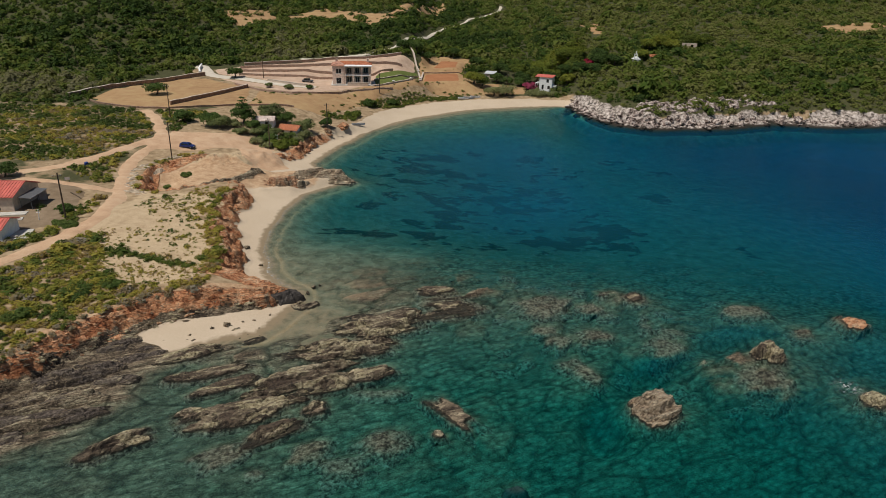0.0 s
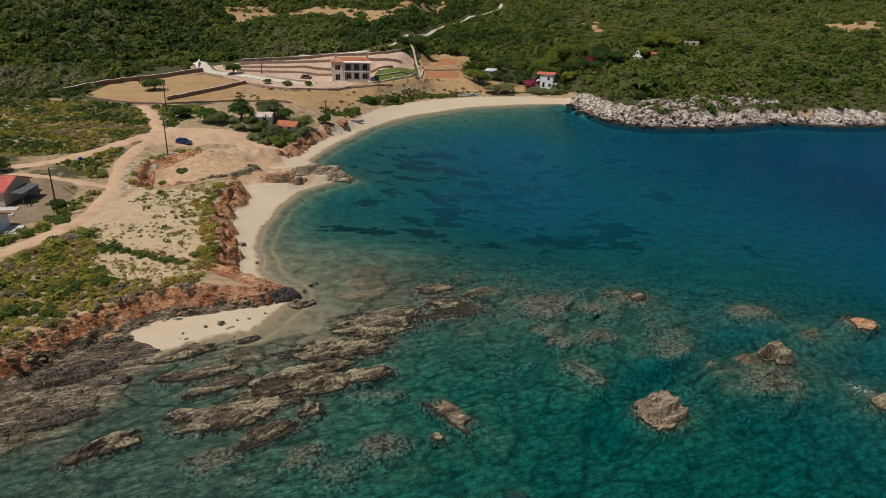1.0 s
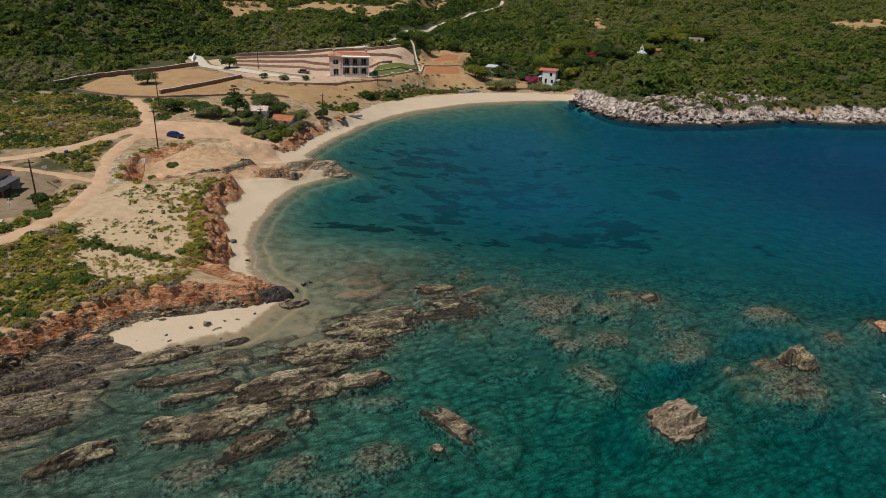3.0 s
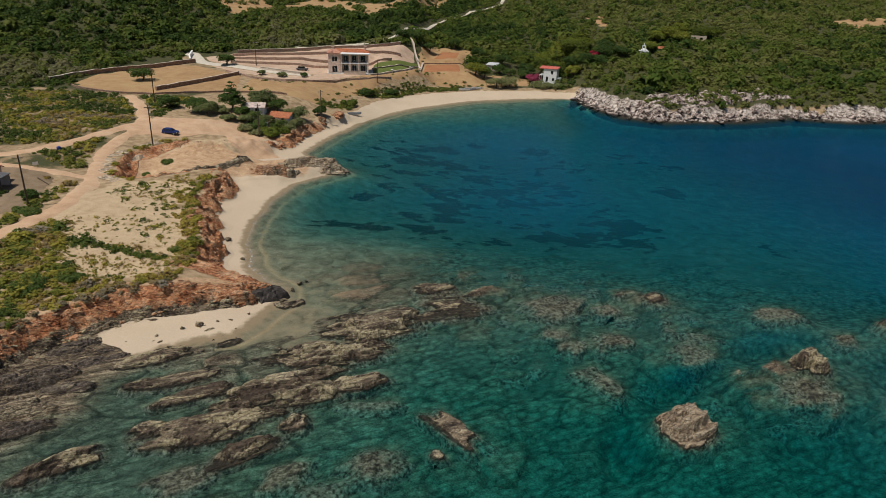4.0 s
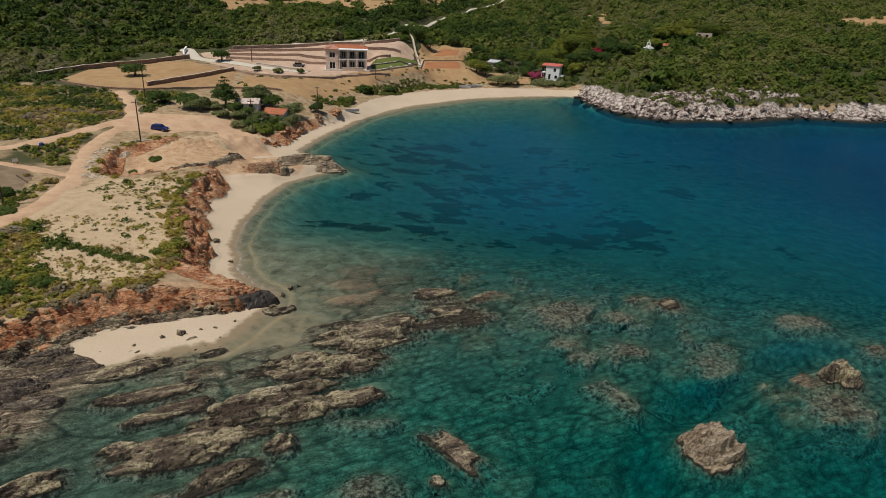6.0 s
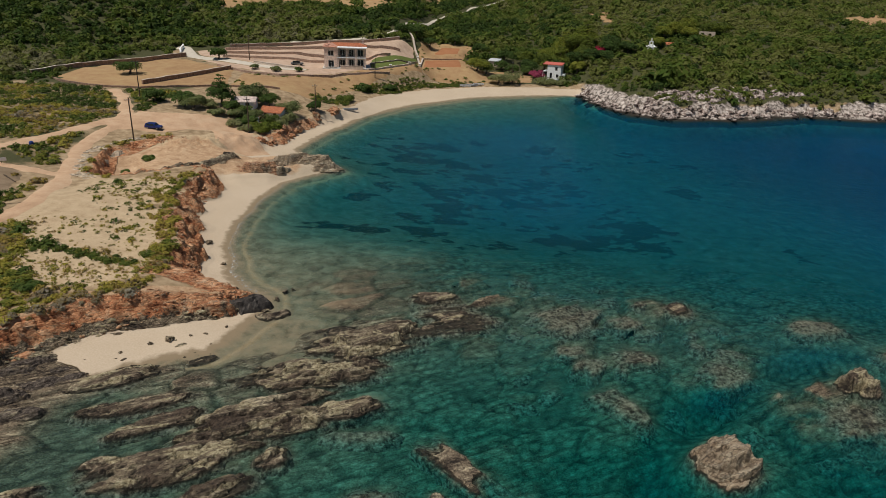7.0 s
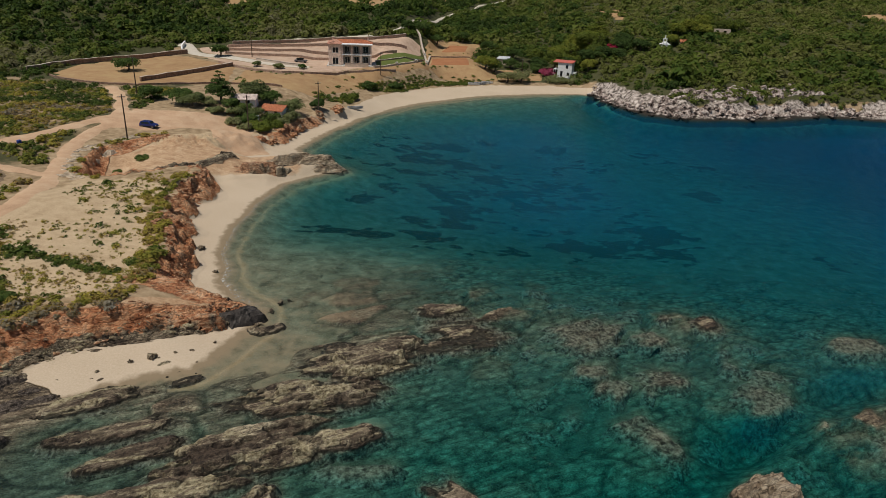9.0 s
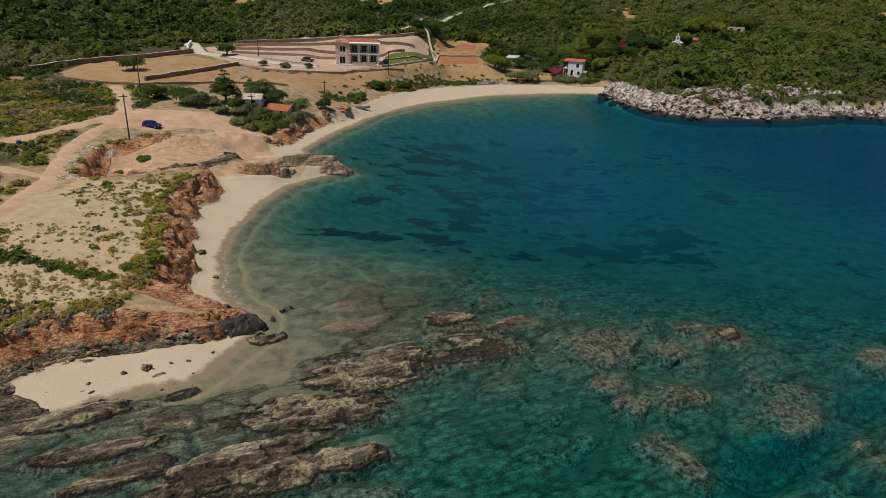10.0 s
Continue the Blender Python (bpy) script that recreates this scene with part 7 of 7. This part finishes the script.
# ---------- car ----------
def car(x, y, turn):
    t = thing("car", pose(x, y, gz(x, y) + 0.03, 0, 0, turn), "dark blue compact off-road car parked on the dirt", "car")
    t.scale = (0.93, 0.9, 0.8)
    prof = [(-1.85, 0.45), (-1.9, 0.95), (-1.78, 1.0), (-1.55, 1.62), (-1.35, 1.70), (0.25, 1.68), (0.45, 1.60), (0.95, 1.05), (1.75, 0.93), (1.88, 0.80), (1.88, 0.45)]
    bm = bmesh.new()
    rows = []
    for yy, inset in ((-0.80, 0.0), (0.80, 0.0)):
        rows.append([bm.verts.new((px, yy * (0.86 if pz > 1.3 else 1.0), pz)) for px, pz in prof])
    n = len(prof)
    for k in range(n):
        bm.faces.new((rows[0][k], rows[0][(k + 1) % n], rows[1][(k + 1) % n], rows[1][k]))
    bm.faces.new(rows[0][::-1])
    bm.faces.new(rows[1])
    bmesh.ops.recalc_face_normals(bm, faces=bm.faces)
    bmesh.ops.bevel(bm, geom=[e for e in bm.edges], offset=0.06, segments=2, affect="EDGES")
    body = part("body", bm, BLUE, t)
    for sgn in (-1, 1):
        for x0, x1 in ((-1.35, -0.55), (-0.48, 0.3)):
            bm = solid([(x0, sgn * 0.812, 1.06), (x1 + (0.34 if x1 > 0 else 0), sgn * 0.812, 1.06), (x1, sgn * 0.722, 1.55), (x0, sgn * 0.722, 1.55)], 0.012)
            part("side_window", bm, GLASS, t)
        part("door_handle", box(bmesh.new(), -0.05, sgn * 0.80 - 0.03, 0.94, 0.12, sgn * 0.80 + 0.03, 0.98), IRON, t)
        part("headlight", box(bmesh.new(), 1.83, sgn * 0.58 - 0.14, 0.66, 1.90, sgn * 0.58 + 0.14, 0.84, 0.02), LAMP, t)
        part("tail_light", box(bmesh.new(), -1.93, sgn * 0.68 - 0.08, 0.7, -1.86, sgn * 0.68 + 0.08, 0.94, 0.02), RED_LAMP, t)
        part("mirror", box(bmesh.new(), 0.55, sgn * 0.9 - 0.09, 1.05, 0.67, sgn * 0.9 + 0.09, 1.2, 0.02), BLUE, t)
    part("windscreen", solid([(0.90, -0.66, 1.13), (0.90, 0.66, 1.13), (0.52, 0.60, 1.58), (0.52, -0.60, 1.58)], 0.015), GLASS, t)
    part("rear_window", solid([(-1.76, -0.6, 1.12), (-1.76, 0.6, 1.12), (-1.6, 0.55, 1.55), (-1.6, -0.55, 1.55)], 0.015), GLASS, t)
    part("bumper", box(bmesh.new(), 1.80, -0.82, 0.40, 1.98, 0.82, 0.60, 0.05), IRON, t)
    part("bumper", box(bmesh.new(), -2.0, -0.82, 0.40, -1.82, 0.82, 0.60, 0.05), IRON, t)
    for wx in (-1.18, 1.18):
        for sgn in (-1, 1):
            w = part("wheel", rod(bmesh.new(), (wx, sgn * 0.62, 0.34), (wx, sgn * 0.84, 0.34), 0.34, 0.34, 18), TYRE, t)
            part("rim", rod(bmesh.new(), (wx, sgn * 0.845, 0.34), (wx, sgn * 0.855, 0.34), 0.2, 0.2, 14), ALLOY, w)
    sp = part("spare_wheel", rod(bmesh.new(), (-1.93, 0, 0.95), (-2.08, 0, 0.95), 0.32, 0.32, 16), TYRE, t)


car(-62.6, 152.6, -8)


# ---------- loose things ----------
def barrel(x, y):
    t = thing("barrel", pose(x, y, gz(x, y) - 0.02) @ Matrix.Diagonal((0.8, 0.8, 0.7, 1)), "blue plastic barrel beside the track", "barrel")
    bm = bmesh.new()
    for z0, z1, a, b in ((0, 0.12, 0.42, 0.5), (0.12, 0.55, 0.5, 0.52), (0.55, 1.0, 0.52, 0.5), (1.0, 1.15, 0.5, 0.38)):
        rod(bm, (0, 0, z0), (0, 0, z1), a, b, 16)
    part("drum", bm, BLUEBIN, t)
    part("lid", rod(bmesh.new(), (0, 0, 1.152), (0, 0, 1.22), 0.3, 0.28, 14), BLUEBIN, t)


barrel(-77.4, 133.6)


def boat(x, y, turn, length, hull, label):
    t = thing("boat", pose(x, y, gz(x, y) + 0.05, 0, 4, turn), label, "boat", "boats drawn up on the beach")
    n, bm = 14, bmesh.new()
    rows = []
    for k in range(n + 1):
        s = k / n
        half = 0.72 * (1 - (2 * max(0, s - 0.35) / 1.3) ** 2.2) if s > 0.35 else 0.62 + 0.1 * s / 0.35
        half = max(half, 0.03)
        zt = 0.62 + 0.25 * s * s
        xx = (s - 0.5) * length
        rows.append([bm.verts.new((xx, sy * half * f, zz)) for sy, f, zz in ((-1, 1.0, zt), (-1, 0.8, 0.25), (-1, 0.05, 0.02 + 0.2 * s ** 4), (1, 0.05, 0.02 + 0.2 * s ** 4), (1, 0.8, 0.25), (1, 1.0, zt))])
    for a, b in zip(rows[:-1], rows[1:]):
        for k in range(5):
            bm.faces.new((a[k], a[k + 1], b[k + 1], b[k]))
    bm.faces.new(rows[0])
    bmesh.ops.solidify(bm, geom=bm.faces[:], thickness=0.05)
    part("hull", bm, hull, t)
    for s in (-0.25, 0.12):
        part("thwart", box(bmesh.new(), s * length - 0.14, -0.6, 0.42, s * length + 0.14, 0.6, 0.47, 0.01), WOOD, t)
    bm = bmesh.new()
    rod(bm, (-length / 2, -0.66, 0.63), (length * 0.1, -0.72, 0.70), 0.04, 0.04, 6)
    rod(bm, (-length / 2, 0.66, 0.63), (length * 0.1, 0.72, 0.70), 0.04, 0.04, 6)
    part("gunwale", bm, CANVAS, t)


boat(7.0, 258.5, 12, 4.2, WHITE, "small white rowing boat drawn up on the sand")
boat(9.4, 260.2, 20, 4.6, CANVAS, "pale grey rowing boat drawn up on the sand")
boat(12.0, 262.2, 24, 4.4, WHITE, "white rowing boat beside a grey one on the sand")
boat(-27.6, 203.2, 28, 4.4, CANVAS, "upturned pale boat hull at the back of the beach")


def sign_board(x, y, turn, w, h, z0, label):
    t = thing("sign_board", pose(x, y, gz(x, y) - 0.1, 0, 0, turn), label, "sign", "roadside boards")
    for px in (-w * 0.35, w * 0.35):
        part("post", rod(bmesh.new(), (px, 0.04, 0), (px, 0.04, z0 + h), 0.04, 0.04, 6), WOOD, t)
    part("board", box(bmesh.new(), -w / 2, -0.03, z0, w / 2, 0.0, z0 + h, 0.01), WHITE, t)


sign_board(-75.0, 121.6, 40, 0.9, 0.6, 0.6, "white board on posts beside the track")
sign_board(-45.3, 168.9, 10, 1.2, 1.2, 0.6, "white board on posts among the garden shrubs")
t = thing("marker_post", pose(-68.4, 100.4, gz(-68.4, 100.4) - 0.2, 0, 6, 0), "thin white post standing in the yard", "post")
part("shaft", rod(bmesh.new(), (0, 0, 0), (0, 0, 2.3), 0.07, 0.06, 8), WHITE, t)
part("crossbar", box(bmesh.new(), -0.3, -0.03, 1.6, 0.3, 0.03, 1.7, 0.01), WHITE, t)
t = thing("timber_beam", pose(-69.5, 114.2, gz(-69.5, 114.2) + 0.05, 0, 8, -35), "fallen grey timber beam lying in the yard", "beam")
part("log", rod(bmesh.new(), (-1.8, 0, 0.1), (1.8, 0, 0.16), 0.13, 0.09, 8), WOOD, t)
t = thing("parked_trailer", pose(-51.8, 245.3, gz(-51.8, 245.3) + 0.02, 0, 0, 6), "dark parked vehicle in the villa driveway", "vehicle")
part("body", box(bmesh.new(), -2.1, -0.85, 0.4, 2.1, 0.85, 0.95, 0.12), IRON, t)
part("cabin", box(bmesh.new(), -1.5, -0.75, 0.952, 1.0, 0.75, 1.5, 0.18), GLASS, t)
for wx in (-1.3, 1.3):
    for sgn in (-1, 1):
        part("wheel", rod(bmesh.new(), (wx, sgn * 0.66, 0.33), (wx, sgn * 0.88, 0.33), 0.33, 0.33, 14), TYRE, t)


# ---------- trees ----------
def tree(name, x, y, h, r, leaves, label, category="tree", kind="round", n=1500, size=0.30, tone=0.5, seed=1, trunk=None, group="trees"):
    """Trunk with limbs, and a crown of leaf clumps."""
    rng = np.random.default_rng(seed * 77 + int(abs(x) * 10))
    z0 = gz(x, y) - 0.15
    t = thing(name, pose(x, y, z0), label, category, group)
    tr = max(0.10, r * 0.07)
    th = h * (0.55 if kind in ("round", "low") else 0.8)
    bm = bmesh.new()
    rod(bm, (0, 0, 0), (0.12 * r, 0.05 * r, th * 0.5), tr * 1.3, tr, 8)
    rod(bm, (0.12 * r, 0.05 * r, th * 0.5), (0.05 * r, 0.1 * r, th), tr, tr * 0.55, 8)
    lumps = []
    if kind == "pine":
        k = 7
        for i in range(k):
            s = i / (k - 1)
            rad = r * (1.0 - 0.72 * s) * rng.uniform(0.85, 1.1)
            zc = h * (0.32 + 0.60 * s)
            for a in np.arange(0, 6.28, 6.28 / max(3, int(6 - 4 * s))) + rng.uniform(0, 6):
                q = rad * rng.uniform(0.45, 0.7)
                lumps.append((math.cos(a) * rad * 0.62, math.sin(a) * rad * 0.62, zc + rng.normal(0, 0.03 * h), q, q, q * 0.5))
                rod(bm, (0.05 * r, 0.05 * r, zc - 0.1 * h), (math.cos(a) * rad * 0.6, math.sin(a) * rad * 0.6, zc), tr * 0.35, tr * 0.12, 5)
    else:
        flat = 0.62 if kind == "low" else 0.8
        base = 0.30 if kind == "low" else 0.48
        lumps.append((0, 0, h * base, r * 0.72, r * 0.72, h * 0.42 * flat))
        for i in range(13):
            a, q = i * 2.4 + rng.normal(0, 0.3), r * rng.uniform(0.26, 0.46)
            d = r * rng.uniform(0.35, 0.80)
            zc = h * (base + rng.uniform(-0.24, 0.32) * (1.15 - d / r))
            lumps.append((math.cos(a) * d, math.sin(a) * d, zc, q, q, q * 0.8))
            if i % 2 == 0:
                rod(bm, (0.1 * r, 0.06 * r, th * 0.55), (math.cos(a) * d * 0.8, math.sin(a) * d * 0.8, zc), tr * 0.5, tr * 0.15, 5)
    part("trunk", bm, BARK, t)
    v = leaf_cloud(rng, int(n * 1.7), lumps, size * 0.66, 0.70)
    v[:, 2] = np.maximum(v[:, 2], 0.05)
    me = mesh_np("crown", v, np.arange(len(v)).reshape(-1, 3), leaves)
    lumpy = fbm(v[:, 0] / (0.5 * r) + seed, v[:, 1] / (0.5 * r) + v[:, 2] / r, seed, 2)
    float_attr(me, "tone", np.clip(np.repeat((tone + 0.35 * lumpy).reshape(-1, 3)[:, 0], 3) + np.repeat(rng.normal(0, 0.08, len(v) // 3), 3), 0, 1))
    c = new("crown", me)
    c.parent = t
    return t


CAROB = "spreading dark green tree standing alone in the straw field"
tree("carob_tree", -94.3, 211.5, 4.6, 3.6, L_GREEN, CAROB, seed=1, n=1700)
tree("carob_tree", -79.4, 246.6, 5.0, 3.2, L_GREEN, "round dark green tree beside the driveway", seed=2)
tree("carob_tree", -72.0, 175.5, 4.2, 2.7, L_GREEN, "round green tree beside the dirt track", seed=3)
tree("carob_tree", -63.6, 172.5, 4.4, 3.0, L_GREEN, "green tree on the edge of the parking ground", seed=4)
tree("olive_tree", -60.6, 170.4, 3.4, 3.0, L_SILVER, "grey-green olive tree behind the parking ground", seed=5, tone=0.35)
tree("pine_tree", -55.8, 176.5, 7.6, 2.9, L_GREEN, "tall dark conifer behind the cottage", kind="pine", seed=6, n=2200, tone=0.3)
tree("olive_tree", -50.2, 184.0, 5.0, 4.0, L_SILVER, "grey-green tree behind the cottage roof", seed=7, tone=0.2, n=1800)
tree("olive_tree", -46.0, 183.0, 4.6, 3.2, L_GREEN, "green tree behind the cottage roof", seed=8, tone=0.6)
tree("tamarisk_tree", -40.5, 182.0, 4.8, 3.4, L_SILVER, "feathery grey tamarisk above the garden bank", seed=9, tone=0.5)
tree("garden_shrub", -47.5, 168.5, 2.8, 2.4, L_GREEN, "green shrub in the cottage garden", kind="low", seed=10, tone=0.6)
tree("garden_shrub", -44.0, 167.2, 2.0, 2.6, L_PINE, "bright green low shrub on the garden bank", kind="low", seed=11, tone=0.4)
tree("garden_shrub", -41.8, 169.4, 2.0, 2.2, L_PINE, "bright green low shrub on the garden bank", kind="low", seed=12, tone=0.35)
tree("garden_shrub", -50.5, 170.6, 2.6, 2.2, L_SILVER, "grey-green shrub in the cottage garden", kind="low", seed=13)
tree("garden_shrub", -54.5, 168.6, 1.8, 1.8, L_SILVER, "dry grey shrub beside the parking ground", kind="low", seed=14, tone=0.7)
for i, (x, y, h, r, mt, tn) in enumerate([(-49, 173, 2.6, 2.0, L_GREEN, 0.6), (-46.5, 172, 3.0, 2.0, L_SILVER, 0.3), (-43, 172.5, 2.4, 2.0, L_GREEN, 0.7), (-40.6, 172.5, 2.2, 1.8, L_SILVER, 0.5), (-52.5, 173.5, 2.4, 1.8, L_GREEN, 0.5), (-57.5, 172.5, 2.2, 2.0, L_SILVER, 0.6), (-39.6, 177.5, 2.6, 2.0, L_SILVER, 0.7), (-46.5, 164.8, 1.4, 1.6, L_SILVER, 0.8), (-42.5, 165, 1.3, 1.6, L_PINE, 0.3), (-49.5, 165.6, 1.4, 1.7, L_SILVER, 0.9)]):
    tree("garden_shrub", x, y, h * 1.5, r * 1.15, mt, "bushy shrub crowding the cottage garden", "shrub", "low", 1100, 0.22, tn + 0.15, 140 + i, group="garden shrubs")
tree("carob_tree", -35.6, 191.4, 3.6, 2.0, L_GREEN, "small dark round tree beside the beach", seed=15, tone=0.2)
tree("garden_shrub", -30.6, 213.0, 1.8, 3.0, L_PINE, "low bright green shrub behind the beach", kind="low", seed=16, tone=0.2)
tree("garden_shrub", -27.0, 229.5, 3.2, 2.8, L_GREEN, "dark green shrub mound behind the beach", kind="low", seed=17, tone=0.4)
tree("garden_shrub", -19.5, 237.0, 2.6, 2.6, L_GREEN, "dark green shrub mound behind the beach", kind="low", seed=18, tone=0.45)
tree("yard_tree", -62.6, 231.5, 2.2, 1.5, L_SILVER, "young olive tree in the villa yard", seed=19, n=500)
tree("yard_tree", -55.6, 230.5, 2.4, 1.7, L_SILVER, "young olive tree in the villa yard", seed=20, n=500)
tree("yard_tree", -48.2, 231.2, 2.2, 1.3, L_GREEN, "young tree in the villa yard", seed=21, n=400)
tree("carob_tree", 11.5, 277.0, 6.5, 4.6, L_PINE, "bright green broad tree behind the beach", seed=22, n=2000, tone=0.8)
tree("carob_tree", 15.5, 281.5, 5.4, 3.8, L_GREEN, "dark green tree behind the beach", seed=23, n=1600, tone=0.7)
tree("tamarisk_tree", 19.4, 266.2, 4.8, 4.2, L_SILVER, "feathery grey-green tamarisk at the back of the beach", seed=24, n=1800, tone=0.95)
tree("tamarisk_tree", 24.6, 267.6, 4.8, 4.2, L_SILVER, "feathery grey-green tamarisk at the back of the beach", seed=25, n=1600, tone=0.9)
tree("tamarisk_tree", 37.6, 269.2, 3.6, 3.8, L_SILVER, "feathery tamarisk hedge in front of the white house", kind="low", seed=26, n=1500, tone=0.8)
tree("tamarisk_tree", 43.2, 270.4, 2.7, 3.4, L_SILVER, "feathery tamarisk hedge in front of the white house", kind="low", seed=27, n=1500, tone=0.75)
tree("oleander", 36.0, 279.6, 4.6, 3.2, L_PINK, "large pink flowering oleander beside the white house", kind="low", seed=28, n=1700, tone=0.5)
tree("fig_tree", 50.6, 276.5, 6.4, 3.8, L_PINE, "yellow-green tree beside the white house", seed=29, n=1800, tone=0.95)
tree("bougainvillea", 60.8, 287.5, 5.6, 3.0, L_MAGENTA, "bright magenta bougainvillea on the wooded slope", kind="low", seed=30, n=800)
for i, (x, y, h, r, tn) in enumerate([(40, 292, 9.5, 5.0, 0.25), (46.5, 294, 10.5, 5.4, 0.35), (53.5, 294.5, 11, 5.4, 0.4), (50, 302, 11, 5.6, 0.75), (43, 303, 9, 5, 0.6), (56, 287, 8.5, 4.4, 0.2), (33, 300, 7.5, 4.4, 0.3), (58, 301, 10, 5, 0.5)]):
    tree("pine_tree", x, y, h, r, L_PINE, "tall spreading Aleppo pine in the grove above the beach", kind="pine" if i % 2 else "round", seed=40 + i, n=2600, size=0.36, tone=tn, group="pine grove")
for i, (x, y, h, r, tn) in enumerate([(90, 300, 7, 4, 0.6), (96, 304, 8, 4.4, 0.7), (103, 309, 8.5, 4.6, 0.55), (114, 311, 7.5, 5.0, 0.2), (120, 314, 7, 4.4, 0.25), (84.5, 288.5, 5.5, 3, 0.65), (99, 297, 6, 3.6, 0.8)]):
    tree("pine_tree", x, y, h, r, L_PINE, "broad yellow-green pine on the headland slope", kind="round", seed=60 + i, n=1800, size=0.36, tone=tn, group="headland pines")
for i, (x, y, h, r) in enumerate([(52, 283.5, 7.5, 4.2), (56.5, 281, 6.5, 4.0), (65.5, 288, 6.5, 4.2), (62, 279.5, 5.2, 3.8), (67, 295, 7, 4.6), (45.5, 287.5, 7.5, 4.0), (34, 290, 6.5, 4.2), (72, 286, 5, 4.0)]):
    tree("holm_oak", x, y, h, r, L_GREEN, "dense dark evergreen tree under the pine grove", seed=180 + i, n=1700, size=0.34, tone=0.16, group="dark trees of the grove")
for i, (x, y, h, r) in enumerate([(-20, 301, 6, 3.6), (-14, 304, 6.5, 4), (-8, 306, 5.5, 3.6), (3, 330, 6, 4), (22, 291, 5, 3.4), (27, 288, 4.6, 3.2), (32, 286, 4.4, 3.0), (14, 312, 6, 4), (24, 303, 6, 4)]):
    tree("carob_tree", x, y, h, r, L_GREEN, "dark green broad tree at the edge of the woods", seed=80 + i, n=1300, tone=0.35, group="wood edge trees")
tree("yard_tree", -66.0, 104.4, 2.3, 1.3, L_GREEN, "small dark bushy tree beside the pole", seed=95, n=700, tone=0.4)
tree("olive_tree", -76.2, 98.4, 4.2, 2.6, L_SILVER, "grey-green olive tree in front of the house", seed=96, n=1300, tone=0.3)
tree("olive_tree", -88, 122.5, 3.6, 2.4, L_GREEN, "dark green tree behind the house", seed=97, n=900, tone=0.3)
for i, (x, y, h, r, tn) in enumerate([(-53.4, 69.4, 1.3, 1.7, 0.15), (-49.5, 76.2, 1.4, 2.1, 0.1), (-46, 79.2, 1.1, 1.4, 0.2), (-58, 62, 1.4, 1.8, 0.2), (-62.4, 98.6, 1.0, 1.5, 0.3), (-64.4, 99.4, 0.8, 1.2, 0.4), (-53.8, 64.5, 1.2, 1.6, 0.1), (-57.6, 137.4, 0.9, 1.5, 0.35), (-60.4, 133.6, 0.6, 0.9, 0.5)]):
    tree("green_shrub", x, y, h, r, L_GREEN, "rounded bright green shrub among the cushion scrub", "shrub", "low", 1300, 0.16, tn + 0.5, 110 + i, group="shrubs on the bluff")
